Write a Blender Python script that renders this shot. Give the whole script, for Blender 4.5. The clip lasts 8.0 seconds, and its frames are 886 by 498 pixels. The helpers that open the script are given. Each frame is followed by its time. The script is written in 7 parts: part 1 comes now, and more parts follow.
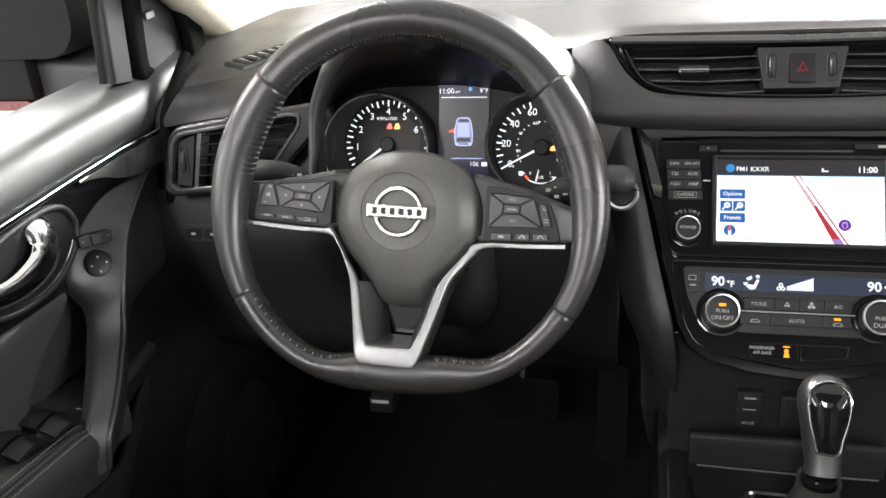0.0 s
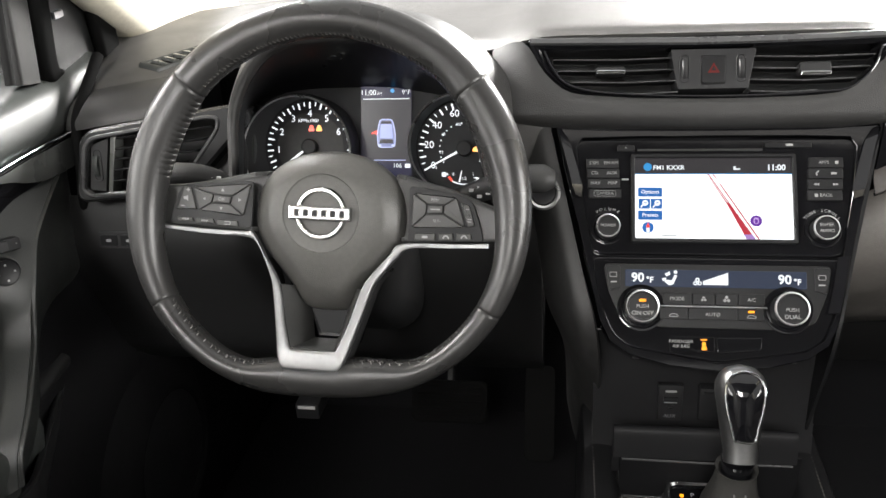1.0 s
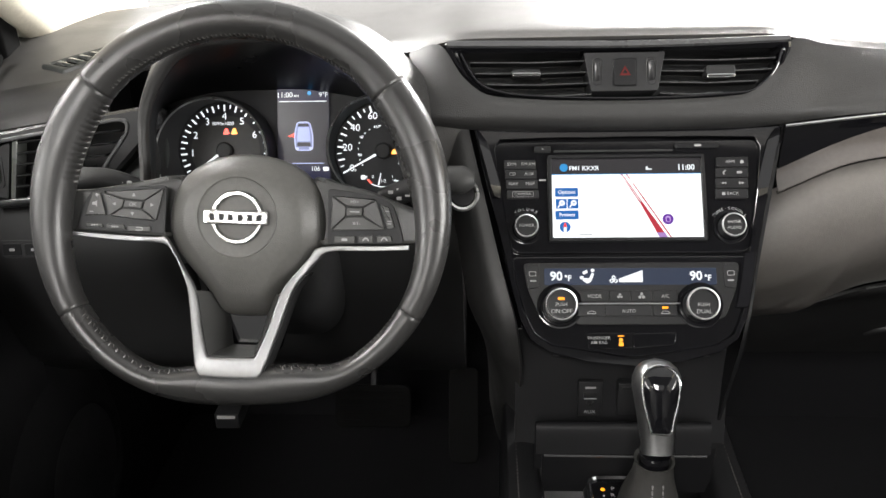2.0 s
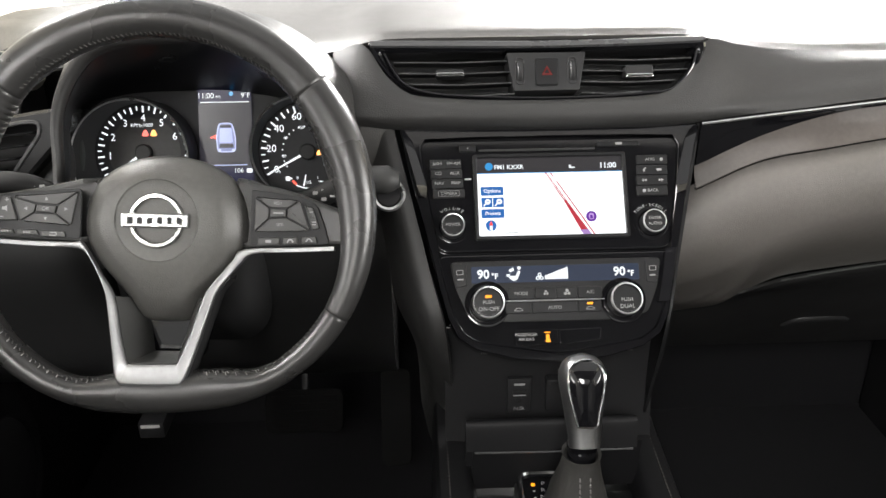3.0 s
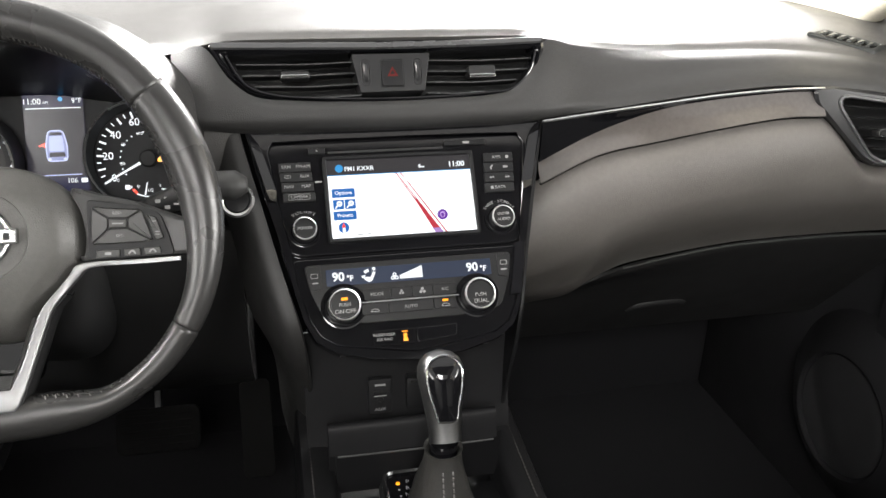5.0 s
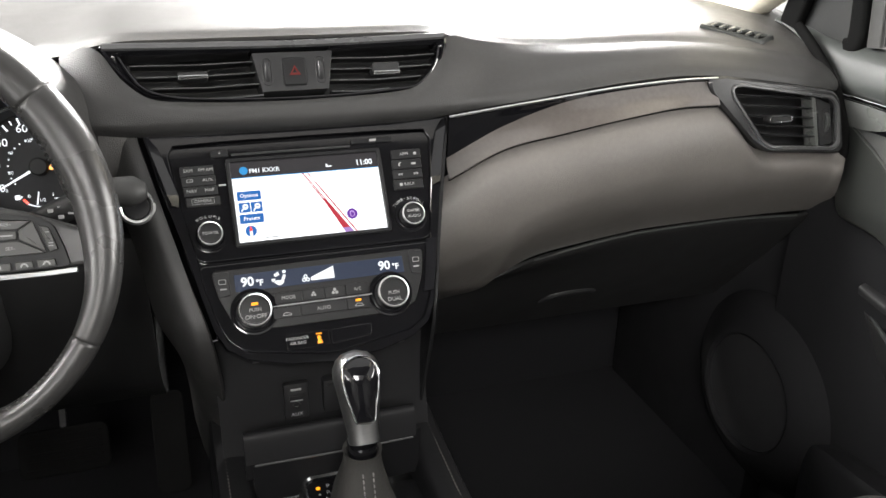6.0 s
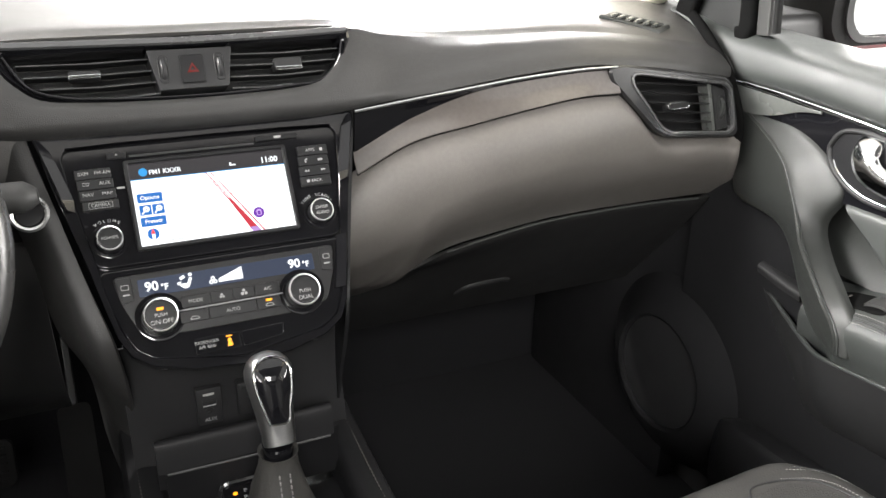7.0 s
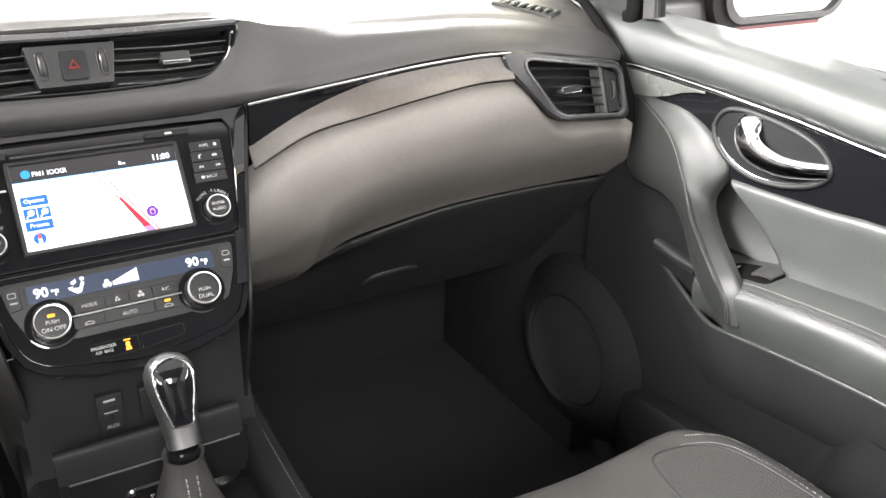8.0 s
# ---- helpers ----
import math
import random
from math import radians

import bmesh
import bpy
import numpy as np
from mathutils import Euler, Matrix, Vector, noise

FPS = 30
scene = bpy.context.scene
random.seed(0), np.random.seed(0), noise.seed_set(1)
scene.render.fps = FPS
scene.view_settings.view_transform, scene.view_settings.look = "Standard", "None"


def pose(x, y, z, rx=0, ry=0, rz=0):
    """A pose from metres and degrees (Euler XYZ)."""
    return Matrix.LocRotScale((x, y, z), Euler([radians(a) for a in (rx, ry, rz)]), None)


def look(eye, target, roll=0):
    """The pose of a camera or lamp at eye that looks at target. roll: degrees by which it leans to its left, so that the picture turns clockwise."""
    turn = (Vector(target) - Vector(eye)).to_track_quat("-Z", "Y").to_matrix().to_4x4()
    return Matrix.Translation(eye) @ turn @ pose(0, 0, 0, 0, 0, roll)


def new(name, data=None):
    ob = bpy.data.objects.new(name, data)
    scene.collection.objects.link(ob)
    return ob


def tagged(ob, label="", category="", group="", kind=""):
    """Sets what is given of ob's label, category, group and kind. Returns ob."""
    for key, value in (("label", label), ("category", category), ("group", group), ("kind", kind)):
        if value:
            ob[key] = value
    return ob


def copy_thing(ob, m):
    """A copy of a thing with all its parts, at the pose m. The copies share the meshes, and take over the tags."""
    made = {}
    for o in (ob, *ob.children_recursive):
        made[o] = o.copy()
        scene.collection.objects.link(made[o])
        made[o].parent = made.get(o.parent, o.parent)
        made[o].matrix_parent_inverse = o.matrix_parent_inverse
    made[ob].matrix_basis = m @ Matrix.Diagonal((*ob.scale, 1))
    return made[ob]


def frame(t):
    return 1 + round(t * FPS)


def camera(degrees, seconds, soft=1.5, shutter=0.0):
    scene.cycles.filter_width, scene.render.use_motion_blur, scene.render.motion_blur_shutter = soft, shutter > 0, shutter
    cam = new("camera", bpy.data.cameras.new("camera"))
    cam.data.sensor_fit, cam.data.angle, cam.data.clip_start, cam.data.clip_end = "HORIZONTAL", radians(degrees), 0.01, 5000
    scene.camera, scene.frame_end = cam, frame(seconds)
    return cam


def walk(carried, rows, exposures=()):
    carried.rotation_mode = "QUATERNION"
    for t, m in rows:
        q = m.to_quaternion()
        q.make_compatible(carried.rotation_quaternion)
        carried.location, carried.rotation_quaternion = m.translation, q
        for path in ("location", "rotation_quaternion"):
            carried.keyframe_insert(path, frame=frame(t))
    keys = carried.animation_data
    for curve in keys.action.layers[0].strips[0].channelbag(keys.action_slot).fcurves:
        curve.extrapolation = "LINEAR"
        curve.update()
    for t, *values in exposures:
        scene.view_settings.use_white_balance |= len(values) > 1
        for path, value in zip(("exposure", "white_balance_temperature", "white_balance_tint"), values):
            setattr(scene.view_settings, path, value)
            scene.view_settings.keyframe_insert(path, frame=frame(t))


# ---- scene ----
cam = camera(56.66, 8.0, soft=1.5)
ROWS = [
    (0.0, -0.1477, 0.0, 0.95, 14.56, -24.73, 4.34),
    (0.5, -0.1464, -0.0, 0.9472, 11.5, -24.65, 3.55),
    (1.0, -0.1444, 0.0004, 0.9441, 9.04, -24.59, 3.05),
    (1.5, -0.1448, 0.0005, 0.9428, 6.15, -24.51, 2.4),
    (2.0, -0.1435, -0.0, 0.9406, 3.02, -24.42, 1.58),
    (3.5, -0.1332, -0.0016, 0.9361, -4.48, -24.19, 0.14),
    (4.0, -0.1321, -0.0028, 0.9355, -7.31, -24.06, -0.36),
    (5.5, -0.1313, -0.002, 0.9359, -15.78, -24.03, -1.39),
    (6.0, -0.127, -0.0, 0.9335, -19.21, -24.01, -1.4),
    (6.5, -0.1217, -0.0024, 0.9333, -22.49, -24.14, -1.49),
    (7.0, -0.1171, -0.0032, 0.9324, -25.24, -24.24, -1.53),
    (7.5, -0.1077, -0.0079, 0.9335, -28.36, -24.6, -1.47),
    (8.0, -0.1071, -0.012, 0.9348, -31.78, -24.9, -1.56),
]
EXPOSURES = [(0.0, 0.22), (4.0, 0.26), (6.0, 0.32), (6.5, 0.34), (7.0, 0.61), (7.5, 1.01), (8.0, 1.21)]
walk(cam, [(t, pose(x, y, z, 90 + pitch, 0, yaw) @ pose(0, 0, 0, 0, 0, -lean)) for t, x, y, z, yaw, pitch, lean in ROWS], EXPOSURES)

# ---- light: a white photo booth all round, seen and felt through the car's windows ----
world = bpy.data.worlds.new("booth_light")
scene.world = world
world.use_nodes = True
wbg = world.node_tree.nodes["Background"]
wbg.inputs["Color"].default_value = (1.0, 0.985, 0.96, 1)
wbg.inputs["Strength"].default_value = 0.98


def fill_lamp(name, at, target, w, h, watts):
    d = bpy.data.lights.new(name, "AREA")
    d.shape, d.size, d.size_y, d.energy = "RECTANGLE", w, h, watts
    d.color = (1.0, 0.98, 0.95)
    ob = new(name, d)
    ob.matrix_world = look(at, target)
    return tagged(ob, "large soft white lamp added outside the car as fill light", "lamp")


# unseen fill lights, added and aimed to brighten the pad, wheel, stack and doors
fill_lamp("added_fill_lamp", (-1.9, 1.6, 2.1), (0.2, 0.80, 0.68), 2.0, 0.9, 300)
fill_lamp("added_fill_lamp", (1.1, 3.0, 1.8), (0.3, 0.95, 0.78), 1.1, 0.5, 320)
fill_lamp("added_fill_lamp", (-0.75, -2.0, 2.2), (0.25, 0.75, 0.66), 1.2, 0.8, 118)
fill_lamp("added_fill_lamp", (-4.5, -1.7, 1.75), (0.5, 0.75, 0.70), 2.8, 1.1, 130)
fill_lamp("added_fill_lamp", (3.8, -1.0, 1.4), (-0.45, 0.72, 0.70), 2.4, 0.7, 180)

# ---- materials ----


def mat(name, color, rough, metal=0.0, bump=0.0, scale=600.0, var=0.12, coat=0.0, kind="noise", spec=0.5, rvar=0.08):
    m = bpy.data.materials.new(name)
    m.use_nodes = True
    nt = m.node_tree
    N, L = nt.nodes, nt.links
    b = N["Principled BSDF"]
    b.inputs["Roughness"].default_value = rough
    b.inputs["Metallic"].default_value = metal
    b.inputs["Coat Weight"].default_value = coat
    b.inputs["Coat Roughness"].default_value = 0.04
    b.inputs["Specular IOR Level"].default_value = spec
    tc = N.new("ShaderNodeTexCoord")
    big = N.new("ShaderNodeTexNoise")
    big.inputs["Scale"].default_value = 14.0
    big.inputs["Detail"].default_value = 5.0
    L.new(tc.outputs["Object"], big.inputs["Vector"])
    fine = N.new("ShaderNodeTexNoise")
    fine.inputs["Scale"].default_value = 220.0
    fine.inputs["Detail"].default_value = 3.0
    L.new(tc.outputs["Object"], fine.inputs["Vector"])
    mixv = N.new("ShaderNodeMath")
    mixv.operation = "ADD"
    L.new(big.outputs["Fac"], mixv.inputs[0])
    L.new(fine.outputs["Fac"], mixv.inputs[1])
    mr = N.new("ShaderNodeMapRange")
    mr.inputs["From Min"].default_value, mr.inputs["From Max"].default_value = 0.6, 1.4
    mr.inputs["To Min"].default_value, mr.inputs["To Max"].default_value = 1 - var, 1 + var
    L.new(mixv.outputs[0], mr.inputs["Value"])
    mul = N.new("ShaderNodeVectorMath")
    mul.operation = "SCALE"
    mul.inputs[0].default_value = color
    L.new(mr.outputs["Result"], mul.inputs["Scale"])
    L.new(mul.outputs["Vector"], b.inputs["Base Color"])
    rr = N.new("ShaderNodeMapRange")
    rr.inputs["From Min"].default_value, rr.inputs["From Max"].default_value = 0.3, 0.7
    rr.inputs["To Min"].default_value, rr.inputs["To Max"].default_value = max(rough - rvar, 0.0), min(rough + rvar, 1.0)
    L.new(big.outputs["Fac"], rr.inputs["Value"])
    L.new(rr.outputs["Result"], b.inputs["Roughness"])
    if bump:
        if kind == "grain":
            t = N.new("ShaderNodeTexVoronoi")
            t.feature = "DISTANCE_TO_EDGE"
            t.inputs["Scale"].default_value = scale
            out = t.outputs["Distance"]
        else:
            t = N.new("ShaderNodeTexNoise")
            t.inputs["Scale"].default_value = scale
            t.inputs["Detail"].default_value = 4.0
            out = t.outputs["Fac"]
        L.new(tc.outputs["Object"], t.inputs["Vector"])
        bp = N.new("ShaderNodeBump")
        bp.inputs["Strength"].default_value = bump
        bp.inputs["Distance"].default_value = 0.0008 if kind == "grain" else 0.0006
        L.new(out, bp.inputs["Height"])
        L.new(bp.outputs["Normal"], b.inputs["Normal"])
    return m


def glow(name, color, strength):
    m = bpy.data.materials.new(name)
    m.use_nodes = True
    b = m.node_tree.nodes["Principled BSDF"]
    b.inputs["Base Color"].default_value = (0.01, 0.01, 0.01, 1)
    b.inputs["Roughness"].default_value = 0.25
    b.inputs["Emission Color"].default_value = (*color, 1)
    b.inputs["Emission Strength"].default_value = strength
    return m


DARKCH = mat("dark_chrome", (0.28, 0.28, 0.29), 0.12, metal=1.0)
# paler than ROLL: windscreen light on the dash top is partly in this colour
SOFT = mat("soft_dash_plastic", (0.057, 0.055, 0.053), 0.45, bump=0.6, scale=560, kind="grain")
HARD = mat("hard_black_plastic", (0.017, 0.017, 0.0175), 0.52, bump=0.2, scale=900, kind="grain", spec=0.35)
KNEE = mat("brown_grey_soft_pad", (0.116, 0.107, 0.099), 0.46, bump=0.45, scale=520, kind="grain")
GREY = mat("grey_door_plastic", (0.0315, 0.0342, 0.0326), 0.43, bump=0.35, scale=620, kind="grain")
MATTE = mat("matte_black_plastic", (0.012, 0.012, 0.013), 0.6, bump=0.1, scale=700)
BUTTON = mat("button_plastic", (0.009, 0.009, 0.0098), 0.42, spec=0.3)
ROLL = mat("black_dash_roll", (0.030, 0.0295, 0.029), 0.46, bump=0.5, scale=560, kind="grain", spec=0.4)
LINER = mat("hood_lining", (0.008, 0.008, 0.009), 0.32, bump=0.1, scale=900, kind="grain", spec=0.4)
DARK = mat("dull_black_plastic", (0.009, 0.009, 0.0098), 0.5, bump=0.2, scale=800, kind="grain", spec=0.2)
SATING = mat("satin_grey_trim", (0.075, 0.078, 0.074), 0.28, coat=0.4)
SATIN = mat("satin_grey_edge", (0.045, 0.045, 0.046), 0.3, coat=0.3)
# pale tone for the highlight painted along the vent slats' front edges
VSLAT = mat("slat_highlight", (0.07, 0.07, 0.071), 0.25, spec=0.5)
PANELM = mat("switch_panel_plastic", (0.022, 0.022, 0.023), 0.4, bump=0.1, scale=900, spec=0.4)
MIDP = mat("dark_grey_plastic", (0.028, 0.028, 0.0275), 0.5, bump=0.3, scale=650, kind="grain", spec=0.35)
RINGM = mat("bright_ring_metal", (0.66, 0.66, 0.66), 0.3, metal=0.9)
GLOSS = mat("piano_black", (0.005, 0.005, 0.006), 0.07, rvar=0.03)
TRIM = mat("gloss_brown_trim", (0.085, 0.076, 0.07), 0.22, coat=0.6, rvar=0.04)
LEATHER = mat("black_leather", (0.026, 0.0255, 0.025), 0.30, bump=0.16, scale=800, kind="grain", spec=0.55, rvar=0.1)
PAD = mat("airbag_cover", (0.085, 0.083, 0.078), 0.40, bump=0.35, scale=480, kind="grain")
SEATP = mat("perforated_seat_leather", (0.027, 0.0262, 0.025), 0.6, bump=0.9, scale=330, kind="grain")
PALE = mat("pale_thread", (0.3, 0.295, 0.28), 0.8)
QUARTER = mat("dark_quarter_plastic", (0.010, 0.0105, 0.0105), 0.5, bump=0.3, scale=620, kind="grain", spec=0.35)
GRIPM = mat("grey_green_grip_plastic", (0.025, 0.0265, 0.025), 0.38, bump=0.35, scale=620, kind="grain")
LIDM = mat("glove_box_plastic", (0.016, 0.0158, 0.016), 0.6, bump=0.25, scale=800, kind="grain", spec=0.15)
SEAT = mat("grey_seat_leather", (0.032, 0.031, 0.0295), 0.5, bump=0.4, scale=260, kind="grain")
SILVER = mat("satin_silver", (0.29, 0.29, 0.295), 0.42, metal=0.9)
CHROME = mat("chrome", (0.8, 0.81, 0.82), 0.08, metal=1.0, var=0.03, rvar=0.04)
THREAD = mat("grey_thread", (0.2, 0.195, 0.19), 0.8)
DTHREAD = mat("dark_thread", (0.055, 0.053, 0.05), 0.7)
# lower door and footwell plastic, its colour darkened for the shade down there
LOWM = mat("shade_dark_plastic", (0.009, 0.009, 0.0098), 0.8, bump=0.2, scale=800, kind="grain", spec=0.1)
# rubber seals, and the black put into gaps and recesses as shade
SEALM = mat("black_rubber_and_shade", (0.004, 0.004, 0.004), 0.9, spec=0.05)
OUTER = mat("weathered_black_plastic", (0.012, 0.012, 0.012), 0.85, bump=0.2, scale=700, spec=0.1)
CARPET = mat("black_carpet", (0.012, 0.012, 0.013), 1.0, bump=0.9, scale=900, spec=0.05)
HEAD = mat("headliner_cloth", (0.18, 0.175, 0.17), 0.9, bump=0.3, scale=1500)
CREAM = mat("cream_pillar_cloth", (0.62, 0.58, 0.48), 0.85, bump=0.3, scale=1500)
REDP = mat("dark_red_paint", (0.09, 0.004, 0.006), 0.15, coat=1.0)
# chrome with a darker base, to mute its white reflections
BADGE = mat("dimmed_chrome", (0.52, 0.52, 0.52), 0.16, metal=1.0)
VENTM = mat("satin_vent_plastic", (0.019, 0.019, 0.0195), 0.22, spec=0.5, rvar=0.04)
MIRROR = mat("mirror_glass", (0.9, 0.9, 0.9), 0.02, metal=1.0, var=0.01, rvar=0.0)
BOOTH = mat("white_booth_paint", (0.8, 0.8, 0.79), 0.7)
PRINT = mat("white_print", (0.32, 0.32, 0.32), 0.6)
DIALF = mat("dial_face", (0.026, 0.026, 0.028), 0.55, spec=0.25)
SPOKE = mat("spoke_plastic", (0.042, 0.042, 0.041), 0.36, bump=0.2, scale=800, kind="grain", spec=0.45)
LCD = glow("lcd_glass", (0.016, 0.026, 0.055), 1.0)
WHITEG = glow("white_glow", (0.9, 0.95, 1.0), 1.0)
MAPG = glow("map_glow", (0.95, 0.98, 1.0), 1.25)
HEADG = glow("header_glow", (0.016, 0.014, 0.017), 1.0)
REDG = glow("route_glow", (0.45, 0.02, 0.04), 1.0)
BLUEG = glow("blue_glow", (0.01, 0.12, 0.42), 1.0)
CYANG = glow("cyan_glow", (0.02, 0.27, 0.62), 1.0)
PURPLEG = glow("purple_glow", (0.12, 0.02, 0.3), 1.0)
AMBERG = glow("amber_glow", (1.0, 0.33, 0.01), 1.6)
REDL = glow("red_lamp", (1.0, 0.05, 0.02), 1.4)
HAZG = glow("hazard_red", (0.25, 0.012, 0.01), 0.5)
DISPG = glow("display_glow", (0.018, 0.017, 0.024), 1.0)
DISPG.node_tree.nodes["Principled BSDF"].inputs["Specular IOR Level"].default_value = 0.22
DISPH = glow("display_header_glow", (0.014, 0.014, 0.04), 1.0)
DISPH.node_tree.nodes["Principled BSDF"].inputs["Specular IOR Level"].default_value = 0.22
CARG = glow("car_icon_glow", (0.5, 0.56, 0.92), 1.0)

# ---- mesh tools ----


def cr(pts, n):
    """Catmull-Rom through pts, n samples a span."""
    p = [np.array(q, float) for q in pts]
    p = [2 * p[0] - p[1]] + p + [2 * p[-1] - p[-2]]
    out = []
    for i in range(1, len(p) - 2):
        a, b, c, d = p[i - 1], p[i], p[i + 1], p[i + 2]
        for k in range(n):
            t = k / n
            out.append(0.5 * (2 * b + (c - a) * t + (2 * a - 5 * b + 4 * c - d) * t * t + (3 * b - a - 3 * c + d) * t ** 3))
    out.append(p[-2])
    return out


def patch(rows, nu, nv):
    """Smooth grid through a control grid of points."""
    a = [cr(r, nv) for r in rows]
    cols = [cr([a[i][j] for i in range(len(a))], nu) for j in range(len(a[0]))]
    return [[cols[j][i] for j in range(len(cols))] for i in range(len(cols[0]))]


def sheet(grid, th, bm=None):
    """A shell of thickness th on the right-hand side of a grid of points."""
    bm = bm or bmesh.new()
    g = np.array(grid)
    du = np.gradient(g, axis=0)
    dv = np.gradient(g, axis=1)
    nrm = np.cross(du, dv)
    nrm /= np.linalg.norm(nrm, axis=2, keepdims=True) + 1e-12
    h = g + nrm * th
    A = [[bm.verts.new(p) for p in r] for r in g]
    B = [[bm.verts.new(p) for p in r] for r in h]
    m, n = len(A), len(A[0])
    for i in range(m - 1):
        for j in range(n - 1):
            bm.faces.new((A[i][j], A[i + 1][j], A[i + 1][j + 1], A[i][j + 1]))
            bm.faces.new((B[i][j], B[i][j + 1], B[i + 1][j + 1], B[i + 1][j]))
    for i in range(m - 1):
        bm.faces.new((A[i][0], B[i][0], B[i + 1][0], A[i + 1][0]))
        bm.faces.new((A[i][n - 1], A[i + 1][n - 1], B[i + 1][n - 1], B[i][n - 1]))
    for j in range(n - 1):
        bm.faces.new((A[0][j], A[0][j + 1], B[0][j + 1], B[0][j]))
        bm.faces.new((A[m - 1][j], B[m - 1][j], B[m - 1][j + 1], A[m - 1][j + 1]))
    return bm


def loops(rings, cap=True, around=False, bm=None):
    """Skin between closed rings of equal length."""
    bm = bm or bmesh.new()
    V = [[bm.verts.new(p) for p in r] for r in rings]
    k = len(V[0])
    pairs = list(zip(V, V[1:])) + ([(V[-1], V[0])] if around else [])
    for a, b in pairs:
        for i in range(k):
            j = (i + 1) % k
            bm.faces.new((a[i], a[j], b[j], b[i]))
    if cap and not around:
        bm.faces.new(V[0])
        bm.faces.new(V[-1])
    return bm


def inset(poly, d):
    n = len(poly)
    out = []
    area = sum(poly[i][0] * poly[(i + 1) % n][1] - poly[(i + 1) % n][0] * poly[i][1] for i in range(n))
    s = 1 if area > 0 else -1
    for i in range(n):
        p, q, r = (np.array(poly[k % n][:2], float) for k in (i - 1, i, i + 1))
        a, b = q - p, r - q
        a, b = a / (np.linalg.norm(a) + 1e-12), b / (np.linalg.norm(b) + 1e-12)
        m = np.array((-a[1] - b[1], a[0] + b[0])) * s
        m /= max(np.linalg.norm(m), 1e-6)
        c = max(m @ np.array((-a[1], a[0])) * s, 0.5)
        out.append(tuple(q + m * d / c))
    return out


def plate(poly, z0, z1, bev=0.0006, bm=None):
    """A flat piece of outline poly from z0 to z1, with its upper edge rounded."""
    mid = inset(poly, bev * 0.3)
    top = inset(poly, bev)
    rings = [[(x, y, z0) for x, y in poly], [(x, y, z1 - bev) for x, y in poly], [(x, y, z1 - bev * 0.3) for x, y in mid], [(x, y, z1) for x, y in top], [(x, y, z1) for x, y in inset(poly, bev * 1.15)]]
    return loops(rings, bm=bm)


def frame_plate(outer, inner, z0, z1, bev=0.0006, bm=None):
    """A flat ring between two outlines of equal length."""
    o2, i2, o3, i3 = inset(outer, bev), inset(inner, -bev), inset(outer, bev * 1.3), inset(inner, -bev * 1.3)
    rings = [[(x, y, z0) for x, y in outer], [(x, y, z1 - bev) for x, y in outer], [(x, y, z1) for x, y in o2], [(x, y, z1) for x, y in o3], [(x, y, z1) for x, y in i3], [(x, y, z1) for x, y in i2], [(x, y, z1 - bev) for x, y in inner], [(x, y, z0) for x, y in inner]]
    return loops(rings, around=True, bm=bm)


def rrect(w, h, r=0.002, n=4, cx=0.0, cy=0.0):
    out = []
    r = min(r, w / 2 - 1e-5, h / 2 - 1e-5)
    for sx, sy, a0 in ((1, 1, 0), (-1, 1, 90), (-1, -1, 180), (1, -1, 270)):
        for k in range(n + 1):
            a = radians(a0 + 90 * k / n)
            out.append((cx + sx * (w / 2 - r) + r * math.cos(a), cy + sy * (h / 2 - r) + r * math.sin(a)))
    return out


def round_poly(poly, r, n=4):
    """Outline with its corners rounded."""
    out, m = [], len(poly)
    for i in range(m):
        p, q, s = (np.array(poly[k % m], float) for k in (i - 1, i, i + 1))
        a, b = p - q, s - q
        la, lb = np.linalg.norm(a), np.linalg.norm(b)
        d = min(r, la * 0.45, lb * 0.45)
        e, f = q + a / la * d, q + b / lb * d
        for k in range(n + 1):
            t = k / n
            out.append(tuple((1 - t) ** 2 * e + 2 * t * (1 - t) * q + t * t * f))
    return out


def circle(r, n=32, cx=0.0, cy=0.0, sy=1.0):
    return [(cx + r * math.cos(2 * math.pi * k / n), cy + sy * r * math.sin(2 * math.pi * k / n)) for k in range(n)]


def lathe(profile, n=40, cx=0.0, cy=0.0, around=False, bm=None):
    return loops([[(cx + r * math.cos(2 * math.pi * k / n), cy + r * math.sin(2 * math.pi * k / n), z) for k in range(n)] for r, z in profile], cap=not around, around=around, bm=bm)


def sweep(path, profile, up=(0, 0, 1), closed=False, scales=None, bm=None):
    """Profile (a closed outline in the plane across the path) carried along path."""
    P = [np.array(p, float) for p in path]
    n = len(P)
    rings = []
    up = np.array(up, float)
    for i, p in enumerate(P):
        a = P[(i - 1) % n] if closed or i else p
        b = P[(i + 1) % n] if closed or i < n - 1 else p
        t = b - a
        t /= np.linalg.norm(t) + 1e-12
        s = np.cross(t, up)
        s /= np.linalg.norm(s) + 1e-12
        u = np.cross(s, t)
        k = scales[i] if scales is not None else 1.0
        rings.append([p + s * x * k + u * y * k for x, y in profile])
    return loops(rings, cap=not closed, around=closed, bm=bm)


def block(x0, x1, y0, y1, z0, z1, bev=0.002, bm=None):
    bm = bm or bmesh.new()
    r = bmesh.ops.create_cube(bm, size=1.0, matrix=Matrix.Translation(((x0 + x1) / 2, (y0 + y1) / 2, (z0 + z1) / 2)) @ Matrix.Diagonal((x1 - x0, y1 - y0, z1 - z0, 1)))
    if bev:
        es = {e for v in r["verts"] for e in v.link_edges}
        bmesh.ops.bevel(bm, geom=list(es), offset=bev, segments=2, affect="EDGES", profile=0.6)
    return bm


TEXTS = {}


